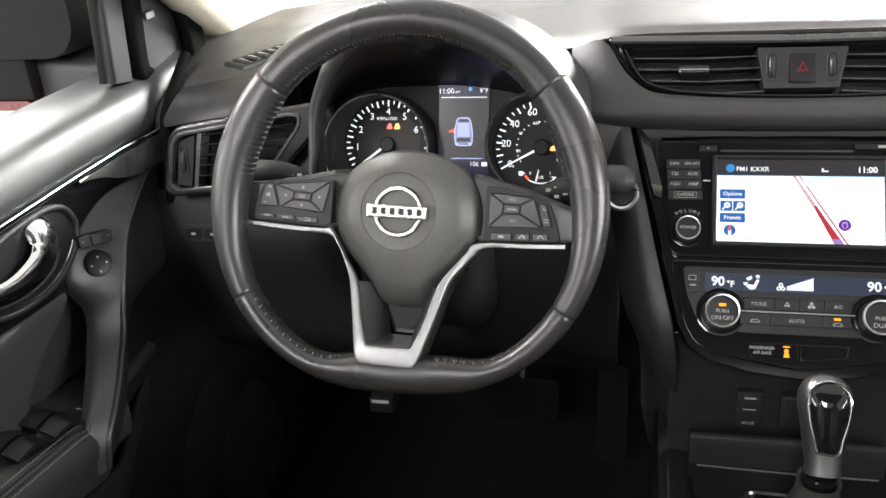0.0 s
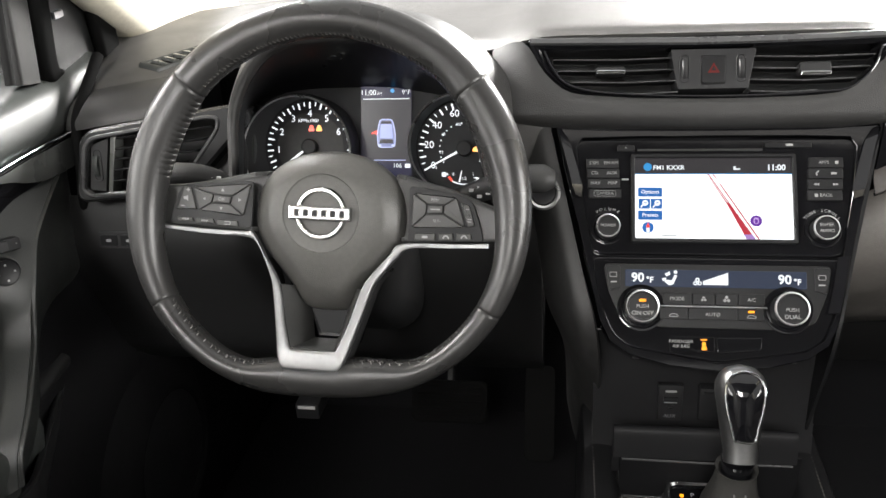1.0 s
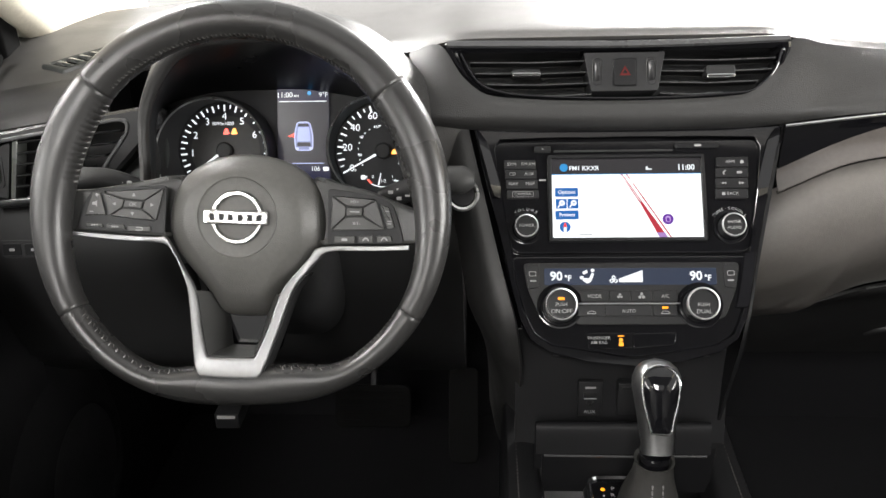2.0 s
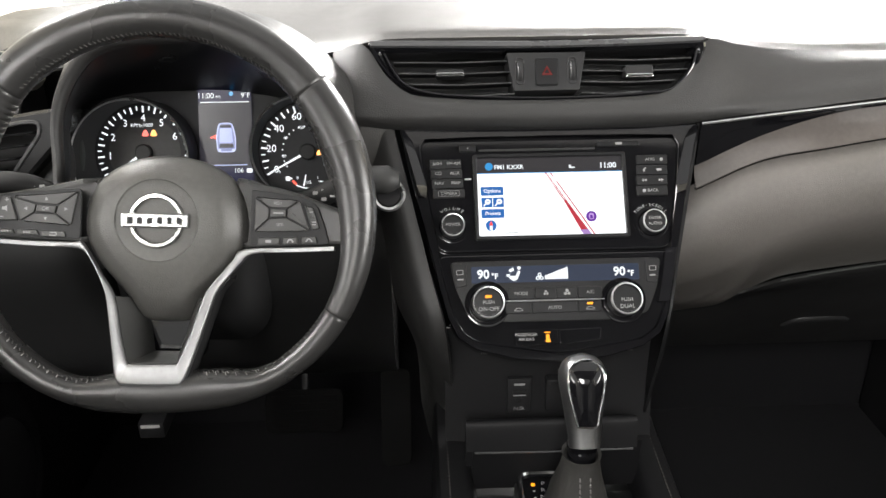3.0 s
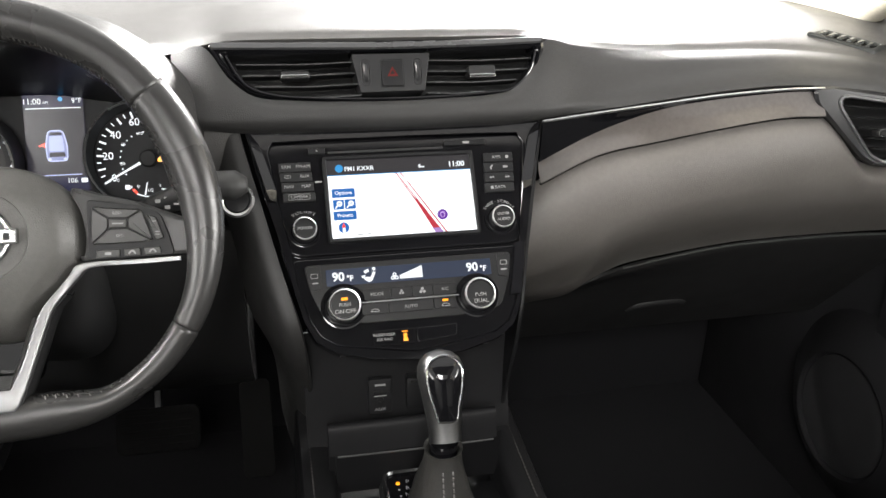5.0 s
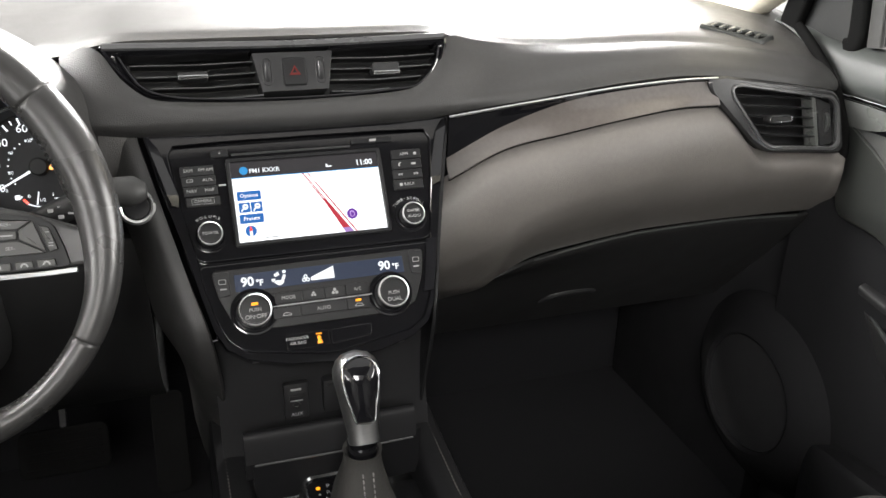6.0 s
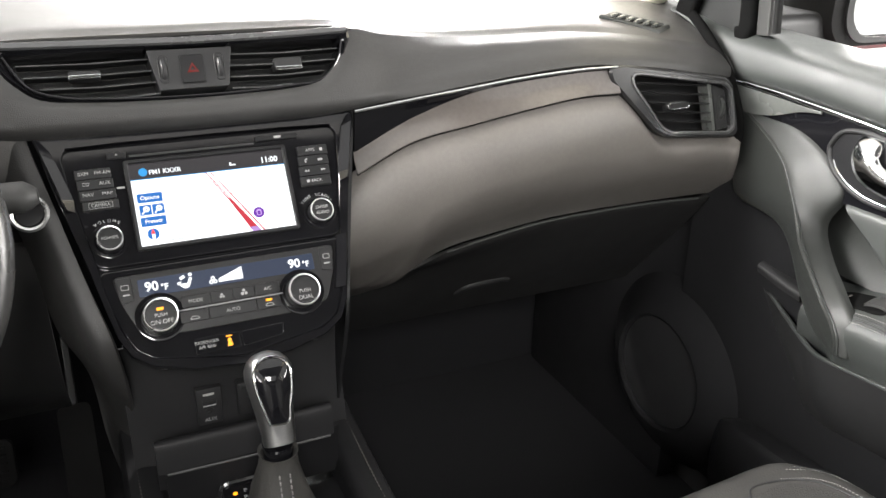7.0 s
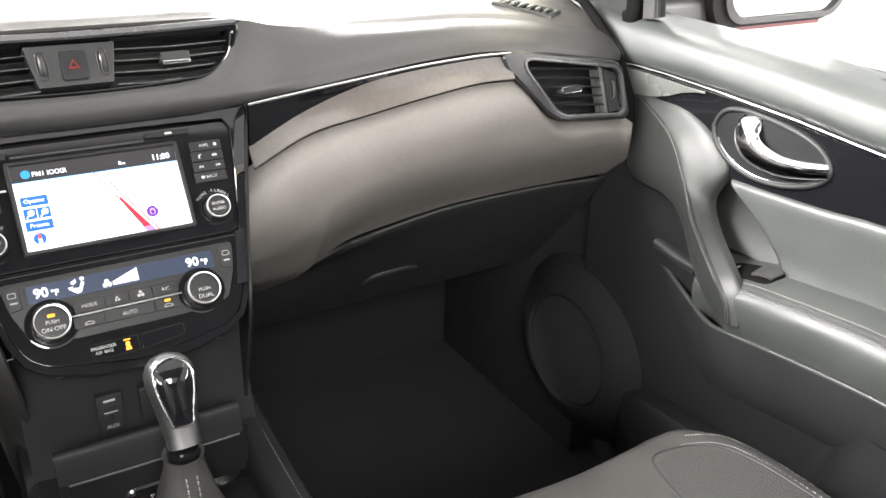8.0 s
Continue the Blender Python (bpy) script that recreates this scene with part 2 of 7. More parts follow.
def words(s, size, x=0.0, y=0.0, z=0.0, depth=0.00015, turn=0.0, bm=None, bold=0.0):
    """Built-in font, centred on x, y, as mesh."""
    key = (s, bold)
    if key not in TEXTS:
        cu = bpy.data.curves.new("words", "FONT")
        cu.body, cu.size, cu.align_x, cu.align_y, cu.resolution_u, cu.offset = s, 1.0, "CENTER", "CENTER", 3, bold
        ob = bpy.data.objects.new("words", cu)
        me = bpy.data.meshes.new_from_object(ob)
        TEXTS[key] = ([v.co.copy() for v in me.vertices], [tuple(p.vertices) for p in me.polygons])
        bpy.data.objects.remove(ob)
    bm = bm or bmesh.new()
    vs, fs = TEXTS[key]
    c, q = math.cos(turn), math.sin(turn)
    for dz in (depth,):
        V = [bm.verts.new((x + size * (v.x * c - v.y * q), y + size * (v.x * q + v.y * c), z + dz)) for v in vs]
        for f in fs:
            bm.faces.new([V[k] for k in f])
    return bm


def mesh_of(bm, material, flip=True):
    if flip:
        bmesh.ops.recalc_face_normals(bm, faces=bm.faces)
    me = bpy.data.meshes.new("mesh")
    bm.to_mesh(me)
    bm.free()
    me.materials.append(material)
    me.shade_smooth()
    me.set_sharp_from_angle(angle=radians(38))
    return me


def thing(name, m, label, category, group="", kind=""):
    ob = new(name)
    ob.empty_display_size = 0.02
    ob.matrix_world = m
    return tagged(ob, label, category, group, kind)


def part(name, bm, material, parent, label="", at=None, flip=True, kind=""):
    """A mesh object under a thing or a part, in that thing's own axes."""
    ob = new(name, bm if isinstance(bm, bpy.types.Mesh) else mesh_of(bm, material, flip))
    ob.parent = parent
    if at is not None:
        ob.matrix_basis = at
    return tagged(ob, label, kind=kind)


def basis(o, y, z):
    """Axes with x to the car's right, y up along a face and z out of it."""
    y, z = Vector(y).normalized(), Vector(z).normalized()
    x = y.cross(z)
    return Matrix(((x.x, y.x, z.x, o[0]), (x.y, y.y, z.y, o[1]), (x.z, y.z, z.z, o[2]), (0, 0, 0, 1)))


def tilted(o, deg):
    a = radians(deg)
    return basis(o, (0, math.sin(a), math.cos(a)), (0, -math.cos(a), math.sin(a)))


def single(name, bm, material, label, category, group="", kind=""):
    return tagged(new(name, mesh_of(bm, material)), label, category, group, kind)


# ---- the setting: booth floor and the car's shell ----
single("ground", block(-9, 9, -9, 9, -0.06, -0.032, 0), BOOTH, "white painted floor of the photo booth", "floor", kind="structure")
single("floor", block(-0.788, 0.788, -1.86, 1.36, -0.03, 0.0, 0), CARPET, "black carpeted car floor", "floor", kind="structure")
single("wall_front", block(-0.788, 0.788, 1.3, 1.36, 0.0, 0.74, 0), CARPET, "black carpeted bulkhead behind the pedals", "wall", kind="structure")
single("wall_back", block(-0.788, 0.788, -1.86, -1.8, 0.0, 1.15, 0), HARD, "plain dark rear bulkhead", "wall", kind="structure")
for s, nm in ((-1, "wall_left"), (1, "wall_right")):
    single(nm, block(min(s * 0.79, s * 0.83), max(s * 0.79, s * 0.83), -1.86, 1.36, -0.03, 0.715, 0.01), REDP, "dark red painted body side", "wall", kind="structure")


def roof_bit(xs, ys):
    zz = lambda x, y: float(np.interp(-y, [-0.42, -0.1, 0.8, 1.5, 1.8], [1.19, 1.26, 1.28, 1.22, 1.1])) - 0.05 * (abs(x) / 0.6) ** 2
    return sheet(patch([[(x, y, zz(x, y)) for x in xs] for y in ys], 4, 4), 0.03)


# the unseen headliner leaves a wide opening, added to let light in from above
for nm, xs, ys in (("ceiling_front", (-0.6, -0.3, 0, 0.3, 0.6), (0.42, 0.3, 0.0, -0.3)), ("ceiling_rear", (-0.6, -0.3, 0, 0.3, 0.6), (-1.1, -1.3, -1.5, -1.8)), ("ceiling_left", (-0.6, -0.5, -0.42), (-0.3, -0.5, -0.8, -1.1)), ("ceiling_right", (0.42, 0.5, 0.6), (-0.3, -0.5, -0.8, -1.1))):
    single(nm, roof_bit(xs, ys), HEAD, "unseen grey cloth headliner round an added roof opening", "ceiling", kind="structure")
for s, nm in ((-1, "lining_left"), (1, "lining_right")):
    single(nm, block(min(s * 0.748, s * 0.788), max(s * 0.748, s * 0.788), -1.8, 1.3, 0.0, 0.742, 0), MATTE, "black inner lining of the car side", "wall", kind="structure")
    single("kick_panel", block(min(s * 0.708, s * 0.747), max(s * 0.708, s * 0.747), 0.862, 1.29, 0.0, 0.70, 0.004), LOWM, "plastic footwell side panel darkened for shade", "wall", kind="structure")
for s in (-1, 1):
    pth = cr([(s * 0.705, 1.28, 0.72), (s * 0.69, 1.09, 0.81), (s * 0.66, 0.8, 0.975), (s * 0.6, 0.42, 1.16)], 8)
    single("pillar_trim", sweep(pth, rrect(0.155, 0.06, 0.025), up=(s, 0, 0.3)), CREAM, "cream trim on the windscreen pillar", "pillar", kind="structure")
    single("side_pillar", sweep([(s * 0.76, -0.3, 0.7), (s * 0.62, -0.3, 1.2)], rrect(0.14, 0.05, 0.02), up=(s, 0, 0)), CREAM, "cream trim on the middle pillar", "pillar", kind="structure")

# ---- dashboard ----
# stations across half the car: x, then y and z of four lines running across the dash
XS = (0, 0.06, 0.10, 0.14, 0.165, 0.185, 0.215, 0.25, 0.30, 0.36, 0.44, 0.52, 0.61, 0.674, 0.70, 0.74)
EDGE = ((0.838, 0.788), (0.838, 0.788), (0.838, 0.788), (0.838, 0.788), (0.838, 0.787), (0.842, 0.783), (0.850, 0.774), (0.853, 0.768), (0.853, 0.7655), (0.853, 0.765), (0.853, 0.7645), (0.853, 0.7585), (0.856, 0.746), (0.860, 0.735), (0.865, 0.728), (0.87, 0.722))
LOW = ((0.8085, 0.7300), (0.809, 0.731), (0.810, 0.733), (0.812, 0.738), (0.822, 0.757)) + EDGE[5:]
CREST = ((0.797, 0.7205), (0.797, 0.721), (0.797, 0.722), (0.799, 0.7235), (0.801, 0.7255), (0.803, 0.727), (0.812, 0.733), (0.817, 0.739), (0.82, 0.745), (0.82, 0.751), (0.82, 0.754), (0.82, 0.746), (0.82, 0.731), (0.825, 0.720), (0.838, 0.712), (0.85, 0.706))
FOOT = ((0.806, 0.707), (0.806, 0.7075), (0.806, 0.708), (0.806, 0.709), (0.805, 0.711), (0.805, 0.714), (0.804, 0.717), (0.803, 0.7205), (0.802, 0.726), (0.80, 0.7325), (0.80, 0.7365), (0.80, 0.730), (0.80, 0.716), (0.815, 0.705), (0.835, 0.70), (0.848, 0.694))


def both(rows):
    """Mirror stations from the right half to the whole width."""
    near = lambda x: x - float(np.interp(x, [0.10, 0.14, 0.185, 0.25], [0.0, 0.017, 0.0205, 0.0]))
    return [[(-p[0], p[1], p[2]) for p in r] for r in rows[:0:-1]] + [[(near(p[0]), p[1], p[2]) for p in r] for r in rows]


top_rows, roll_rows = [], []
for x, e, l, c, f in zip(XS, EDGE, LOW, CREST, FOOT):
    far = 1.30 - 0.17 * (min(x, 0.7) / 0.7) ** 3
    side = (min(x, 0.7) / 0.7) ** 2
    line = [(e[0], e[1]), (e[0] + 0.012, e[1] + 0.006), (e[0] + 0.04, e[1] + 0.012), (0.95 - 0.01 * side, e[1] + 0.019 + 0.0095 * side), (far - 0.13, 0.803 - 0.030 * side), (far, 0.790 - 0.015 * side)]
    ys = [e[0], e[0] + 0.006, e[0] + 0.013] + [e[0] + 0.013 + (far - e[0] - 0.013) * k ** 1.5 for k in np.linspace(0, 1, 10)[1:]]
    zs = [float(np.interp(y, [p[0] for p in line], [p[1] for p in line])) for y in ys]
    for _ in range(3):
        zs = zs[:2] + [(a + 2 * b + c) / 4 for a, b, c in zip(zs[1:], zs[2:], zs[3:])] + zs[-1:]
    top_rows.append([(x, y, z) for y, z in zip(ys, zs)][::-1])
    roll_rows.append([(x, l[0], l[1]), (x, (l[0] + c[0]) / 2 - 0.002, (l[1] + c[1]) / 2 + 0.002), (x, c[0], c[1]), (x, (c[0] + f[0]) / 2 - 0.003, (c[1] + f[1]) / 2), (x, f[0], f[1])])
dash = thing("dashboard", pose(0, 0.9, 0.4), "dark grey grained plastic dashboard across the car's full width", "dashboard")
DI = pose(0, -0.9, -0.4)


def dpart(name, bm, material, label="", parent=None, **k):
    bm.transform(DI)
    return part(name, bm, material, parent or dash, label, **k)


full = [[(x, max(y, 0.880 + (y - 0.85) * 0.1) if -0.47 < x < -0.23 and y < 0.88 else y, z) for x, y, z in r] for r in both(top_rows)]
PADG = patch(full, 4, 3)
dpart("top_pad", sheet(PADG, -0.004), SOFT, "soft grained upper pad")


def height(grid, x, y):
    """Height of a grid surface near x, y."""
    g = np.array(grid)
    i, j = np.unravel_index(np.argmin((g[..., 0] - x) ** 2 + (g[..., 1] - y) ** 2), g.shape[:2])
    i, j = min(max(i, 1), g.shape[0] - 2), min(max(j, 1), g.shape[1] - 2)
    q = g[i - 1:i + 2, j - 1:j + 2].reshape(-1, 3)
    A = np.column_stack((q[:, :2] - (x, y), np.ones(9)))
    return float(np.linalg.lstsq(A, q[:, 2], rcond=None)[0][2])


rolls = both(roll_rows)
dpart("front_roll", sheet(patch([r for r in rolls if r[0][0] > -0.22], 4, 4), -0.004), ROLL, "soft rounded front edge of the pad")
dpart("front_roll", sheet(patch([r for r in rolls if r[0][0] < -0.5], 4, 4), -0.004), ROLL, "soft rounded front edge of the pad")

# passenger side: chrome strip, gloss trim and soft knee pad
SX = ((0.152, 0.711), (0.216, 0.718), (0.284, 0.725), (0.354, 0.732), (0.428, 0.736), (0.478, 0.736))
MIDT = ((0.152, 0.664), (0.216, 0.695), (0.284, 0.717), (0.354, 0.7285), (0.428, 0.7335), (0.478, 0.7335))
BOT = ((0.151, 0.645), (0.214, 0.674), (0.281, 0.686), (0.351, 0.697), (0.425, 0.706), (0.478, 0.706))
dpart("chrome_strip", sweep(cr([(x, 0.7922, z - 0.0005) for x, z in SX], 6), rrect(0.005, 0.0032, 0.0012), up=(0, 0, 1)), CHROME, "thin bright metal strip")
trim_u = patch([[(a[0], 0.793, a[1] - 0.002), (m[0], 0.796, (a[1] + m[1]) / 2), (m[0], 0.798, m[1])] for a, m in zip(SX, MIDT)], 8, 4)
trim_l = patch([[(m[0], 0.798, m[1]), (b[0], 0.791, (m[1] + b[1]) / 2), (b[0], 0.781, b[1])] for m, b in zip(MIDT, BOT)], 8, 4)
dpart("upper_trim", sheet(trim_u, -0.003), GLOSS, "piano-black upper trim band")
dpart("lower_trim", sheet(trim_l, -0.003), TRIM, "glossy dark brown-grey lower trim band")
pad_rows = []
for x, z in ((0.128, 0.63), (0.151, 0.645), (0.18, 0.660), (0.205, 0.671), (0.222, 0.675), (0.238, 0.679), (0.281, 0.686), (0.351, 0.697), (0.425, 0.706), (0.476, 0.704), (0.503, 0.684), (0.53, 0.652), (0.56, 0.641), (0.61, 0.637), (0.645, 0.631), (0.6605, 0.629), (0.6655, 0.628)):
    zl = float(np.interp(x, [0.17, 0.2, 0.222, 0.240, 0.281, 0.334, 0.412, 0.496, 0.584, 0.67], [0.40, 0.432, 0.468, 0.499, 0.516, 0.525, 0.535, 0.538, 0.538, 0.534]))
    back = float(np.interp(x, [0.128, 0.151, 0.180, 0.19], [0.005, 0.001, 0.0, 0.0])) + (0.05 if x > 0.662 else 0.0)
    zt = 0.70 if x > 0.5 else z
    ztop = z if x > 0.5 else 9.0
    z -= 0.0028 if x < 0.5 else 0.0
    zv = max(zl, 0.484)
    bulge = lambda q: float(np.interp((q - zv) / (zt - zv), [0, 0.1, 0.2, 0.3, 0.4, 0.5, 0.6, 0.7, 0.82, 0.9, 0.96, 1.0], [0.842, 0.8255, 0.809, 0.7935, 0.7800, 0.7705, 0.7655, 0.7650, 0.769, 0.776, 0.787, 0.798])) + max(0.0, zv - q) * (1.5 if x < 0.23 else 1.0) + max(0.0, q - ztop + 0.014) * 1.5
    wide = float(np.interp(x, [0.56, 0.66], [0.0, 0.95]))
    pad_rows.append([(x + wide * max(0.0, bulge(z + (zl - z) * k) - 0.7645), bulge(z + (zl - z) * k) + back, z + (zl - z) * k) for k in (0, 0.05, 0.12, 0.25, 0.4, 0.5, 0.6, 0.7, 0.8, 0.9, 1.0)])
dpart("pad_gap", sweep(cr([(x, 0.7845, z - 0.0012) for x, z in BOT], 6), circle(0.0016, 8), up=(0, 0, 1)), SEALM, "dark joint over the pad")
dpart("knee_pad", sheet(patch(pad_rows, 5, 5), -0.004), KNEE, "soft grained pad over the glove box")
# line of the dark gap beside each door, filled with an added black tube
GAP = {1: ((0.678, 0.904, 0.772), (0.678, 0.878, 0.756), (0.678, 0.848, 0.734), (0.678, 0.821, 0.711), (0.678, 0.802, 0.683), (0.678, 0.788, 0.655), (0.679, 0.786, 0.621), (0.684, 0.822, 0.57), (0.694, 0.862, 0.52)),
       -1: ((-0.676, 0.890, 0.772), (-0.676, 0.851, 0.742), (-0.676, 0.8235, 0.7185), (-0.676, 0.8146, 0.698), (-0.676, 0.8087, 0.667), (-0.677, 0.800, 0.622), (-0.684, 0.825, 0.57), (-0.694, 0.862, 0.52))}
for s in (-1, 1):
    gap = cr(GAP[s], 5)
    dpart("door_gap_shade", sweep(gap, circle(0.0066, 10), up=(s, 0, 0)), SEALM, "black strip standing in for the dark door gap")
dpart("end_panel", block(0.640, 0.6705, 0.842, 0.89, 0.548, 0.645, 0.003), DARK, "dark end panel beside the door")
# side piece beside the centre stack, and the panel on the driver's side of it
right = patch([[(0.156, 0.806, 0.712), (0.1565, 0.815, 0.712), (0.157, 0.85, 0.712)], [(0.126, 0.735, 0.60), (0.1275, 0.75, 0.60), (0.13, 0.83, 0.60)], [(0.109, 0.695, 0.53), (0.112, 0.71, 0.52), (0.118, 0.82, 0.52)], [(0.105, 0.72, 0.42), (0.107, 0.74, 0.42), (0.112, 0.84, 0.42)], [(0.11, 0.77, 0.3), (0.112, 0.79, 0.3), (0.115, 0.88, 0.3)]], 6, 5)
dpart("side_panel", sheet(right, -0.003), DARK, "dark hard plastic side of the centre stack")
s = -1
side = patch([[(s * 0.158, 0.806, 0.712), (s * 0.17, 0.803, 0.70), (s * 0.185, 0.80, 0.66)], [(s * 0.128, 0.735, 0.60), (s * 0.145, 0.74, 0.60), (s * 0.17, 0.785, 0.60)], [(s * 0.11, 0.695, 0.53), (s * 0.13, 0.71, 0.52), (s * 0.16, 0.79, 0.52)], [(s * 0.105, 0.745, 0.42), (s * 0.125, 0.785, 0.42), (s * 0.14, 0.86, 0.42)], [(s * 0.11, 0.80, 0.3), (s * 0.125, 0.84, 0.3), (s * 0.135, 0.92, 0.3)]], 6, 5)
dpart("side_panel", sheet(side, -0.004 * s), ROLL, "dark grained plastic side of the centre stack")
# glove box and lower passenger panel
glove = thing("glove_box", pose(0.43, 0.82, 0.4), "closed dark plastic glove box under the passenger pad", "glove box")
gb = [[(x, 0.832 + 0.006 * a, z), (x, 0.839 + 0.006 * a, z - 0.012), (x, 0.881, 0.47), (x, 0.940, 0.40), (x, 1.0, 0.33)] for x, z, a in ((0.240, 0.495, 0), (0.281, 0.5145, 0), (0.334, 0.5235, 0), (0.412, 0.5335, 0), (0.50, 0.5365, 0), (0.584, 0.5365, 0), (0.67, 0.5325, 0), (0.695, 0.530, 1))]
gb[0] = [(0.225, 0.846, 0.487), (0.212, 0.882, 0.460), (0.19, 0.925, 0.43), (0.165, 0.960, 0.38), (0.15, 1.0, 0.33)]


def gpart(name, bm, material, label=""):
    bm.transform(pose(-0.43, -0.82, -0.4))
    return part(name, bm, material, glove, label)


gpart("lid", sheet(patch(gb, 4, 5), -0.004), LIDM)
gpart("lid_edge", sweep(cr([(r[0][0], r[0][1] - 0.0035, r[0][2] - 0.0012) for r in gb[1:-1]], 4), circle(0.0014, 8), up=(0, 0, 1)), GREY, "pale rounded lid edge")
gpart("latch_recess", sweep(cr([(0.3465, 0.8965, 0.453), (0.384, 0.8965, 0.4535), (0.4215, 0.8945, 0.455)], 4), rrect(0.006, 0.004, 0.0015)), MATTE, "shadowed slot over the latch")
gpart("latch", sweep(cr([(0.3535, 0.9505, 0.3875), (0.366, 0.936, 0.401), (0.416, 0.934, 0.405), (0.4334, 0.9410, 0.3985)], 5), rrect(0.012, 0.012, 0.005)), HARD, "rounded pull latch")

# driver's lower panels
low = [[(x, 0.80, 0.634 if x < -0.49 else 0.612), (x, 0.79, 0.605), (x, 0.785, 0.57), (x, 0.80, 0.52), (x, 0.84, 0.42), (x, 0.90, 0.36)] for x in (-0.70, -0.6, -0.5, -0.4, -0.3, -0.22, -0.165)]
dpart("knee_panel", sheet(patch(low, 3, 5), 0.004), HARD, "hard plastic knee panel under the wheel")
dpart("cluster_surround", sheet(patch([[(x, 0.805, z), (x, 0.80, z - 0.03), (x, 0.80, z - 0.07)] for x, z in ((-0.19, 0.715), (-0.175, 0.713), (-0.157, 0.712))], 4, 3), 0.004), SOFT, "grey filler panel")

# ---- instrument hood and cluster ----
CLM = tilted((-0.335, 0.83, 0.70), 20)
hood = thing("instrument_hood", CLM, "arched dark plastic hood over the gauges", "instrument hood")
LIP = ((-0.126, -0.075), (-0.1250, -0.042), (-0.1243, 0.005), (-0.1141, 0.0355), (-0.0953, 0.0608), (-0.0733, 0.0722), (-0.0415, 0.0757), (-0.0030, 0.0762), (0.0315, 0.0712), (0.0687, 0.0527), (0.0900, 0.0330), (0.1080, -0.005), (0.128, -0.075))
OUT = ((-0.138, -0.075), (-0.139, -0.03), (-0.142, 0.02), (-0.136, 0.064), (-0.119, 0.092), (-0.092, 0.108), (-0.05, 0.115), (-0.003, 0.117), (0.040, 0.1115), (0.0740, 0.0985), (0.1150, 0.0665), (0.1380, 0.0280), (0.1420, -0.075))
FACE = ((-0.158, -0.080), (-0.158, -0.03), (-0.155, 0.010), (-0.145, 0.029), (-0.128, 0.037), (-0.1034, 0.0425), (-0.0713, 0.0458), (-0.0030, 0.0462), (0.0401, 0.0415), (0.0730, 0.0355), (0.12, 0.028), (0.15, -0.03), (0.155, -0.08))
hrows = []
for l, o, f in zip(LIP, OUT, FACE):
    m = (l[0] * 0.72 + o[0] * 0.28, l[1] * 0.72 + o[1] * 0.28)
    hrows.append([(f[0], f[1], -0.002), (l[0] * 0.6 + f[0] * 0.4, l[1] * 0.6 + f[1] * 0.4 - 0.002, 0.05), (l[0], l[1], 0.094), (l[0] * 0.93 + o[0] * 0.07, l[1] * 0.93 + o[1] * 0.07, 0.1), (m[0], m[1], 0.092), (o[0], o[1], 0.03), (o[0] * 1.04, o[1] * 1.0, -0.06), (o[0] * 1.05, o[1] * 0.9, -0.2)])
part("filler_panel", plate([(-0.186, -0.095), (-0.136, -0.095), (-0.134, 0.014), (-0.176, 0.020)], -0.03, 0.020, 0.002), GREY, hood, "grey filler panel beside the gauges")
part("shell", sheet(patch([r[2:] for r in hrows], 5, 4), 0.003), ROLL, hood, "soft grained outer shell")
part("lining", sheet(patch([r[:3] for r in hrows], 5, 4), 0.003), LINER, hood, "matte black inner lining")

cluster = thing("instrument_cluster", CLM, "lit instrument cluster with two round gauges and a small colour display", "instrument cluster")
part("face", plate(round_poly([(-0.17, -0.085), (0.158, -0.085), (0.15, 0.03), (0.10, 0.056), (-0.10, 0.056), (-0.16, 0.03)], 0.02), -0.012, -0.004, 0.001), DIALF, cluster)


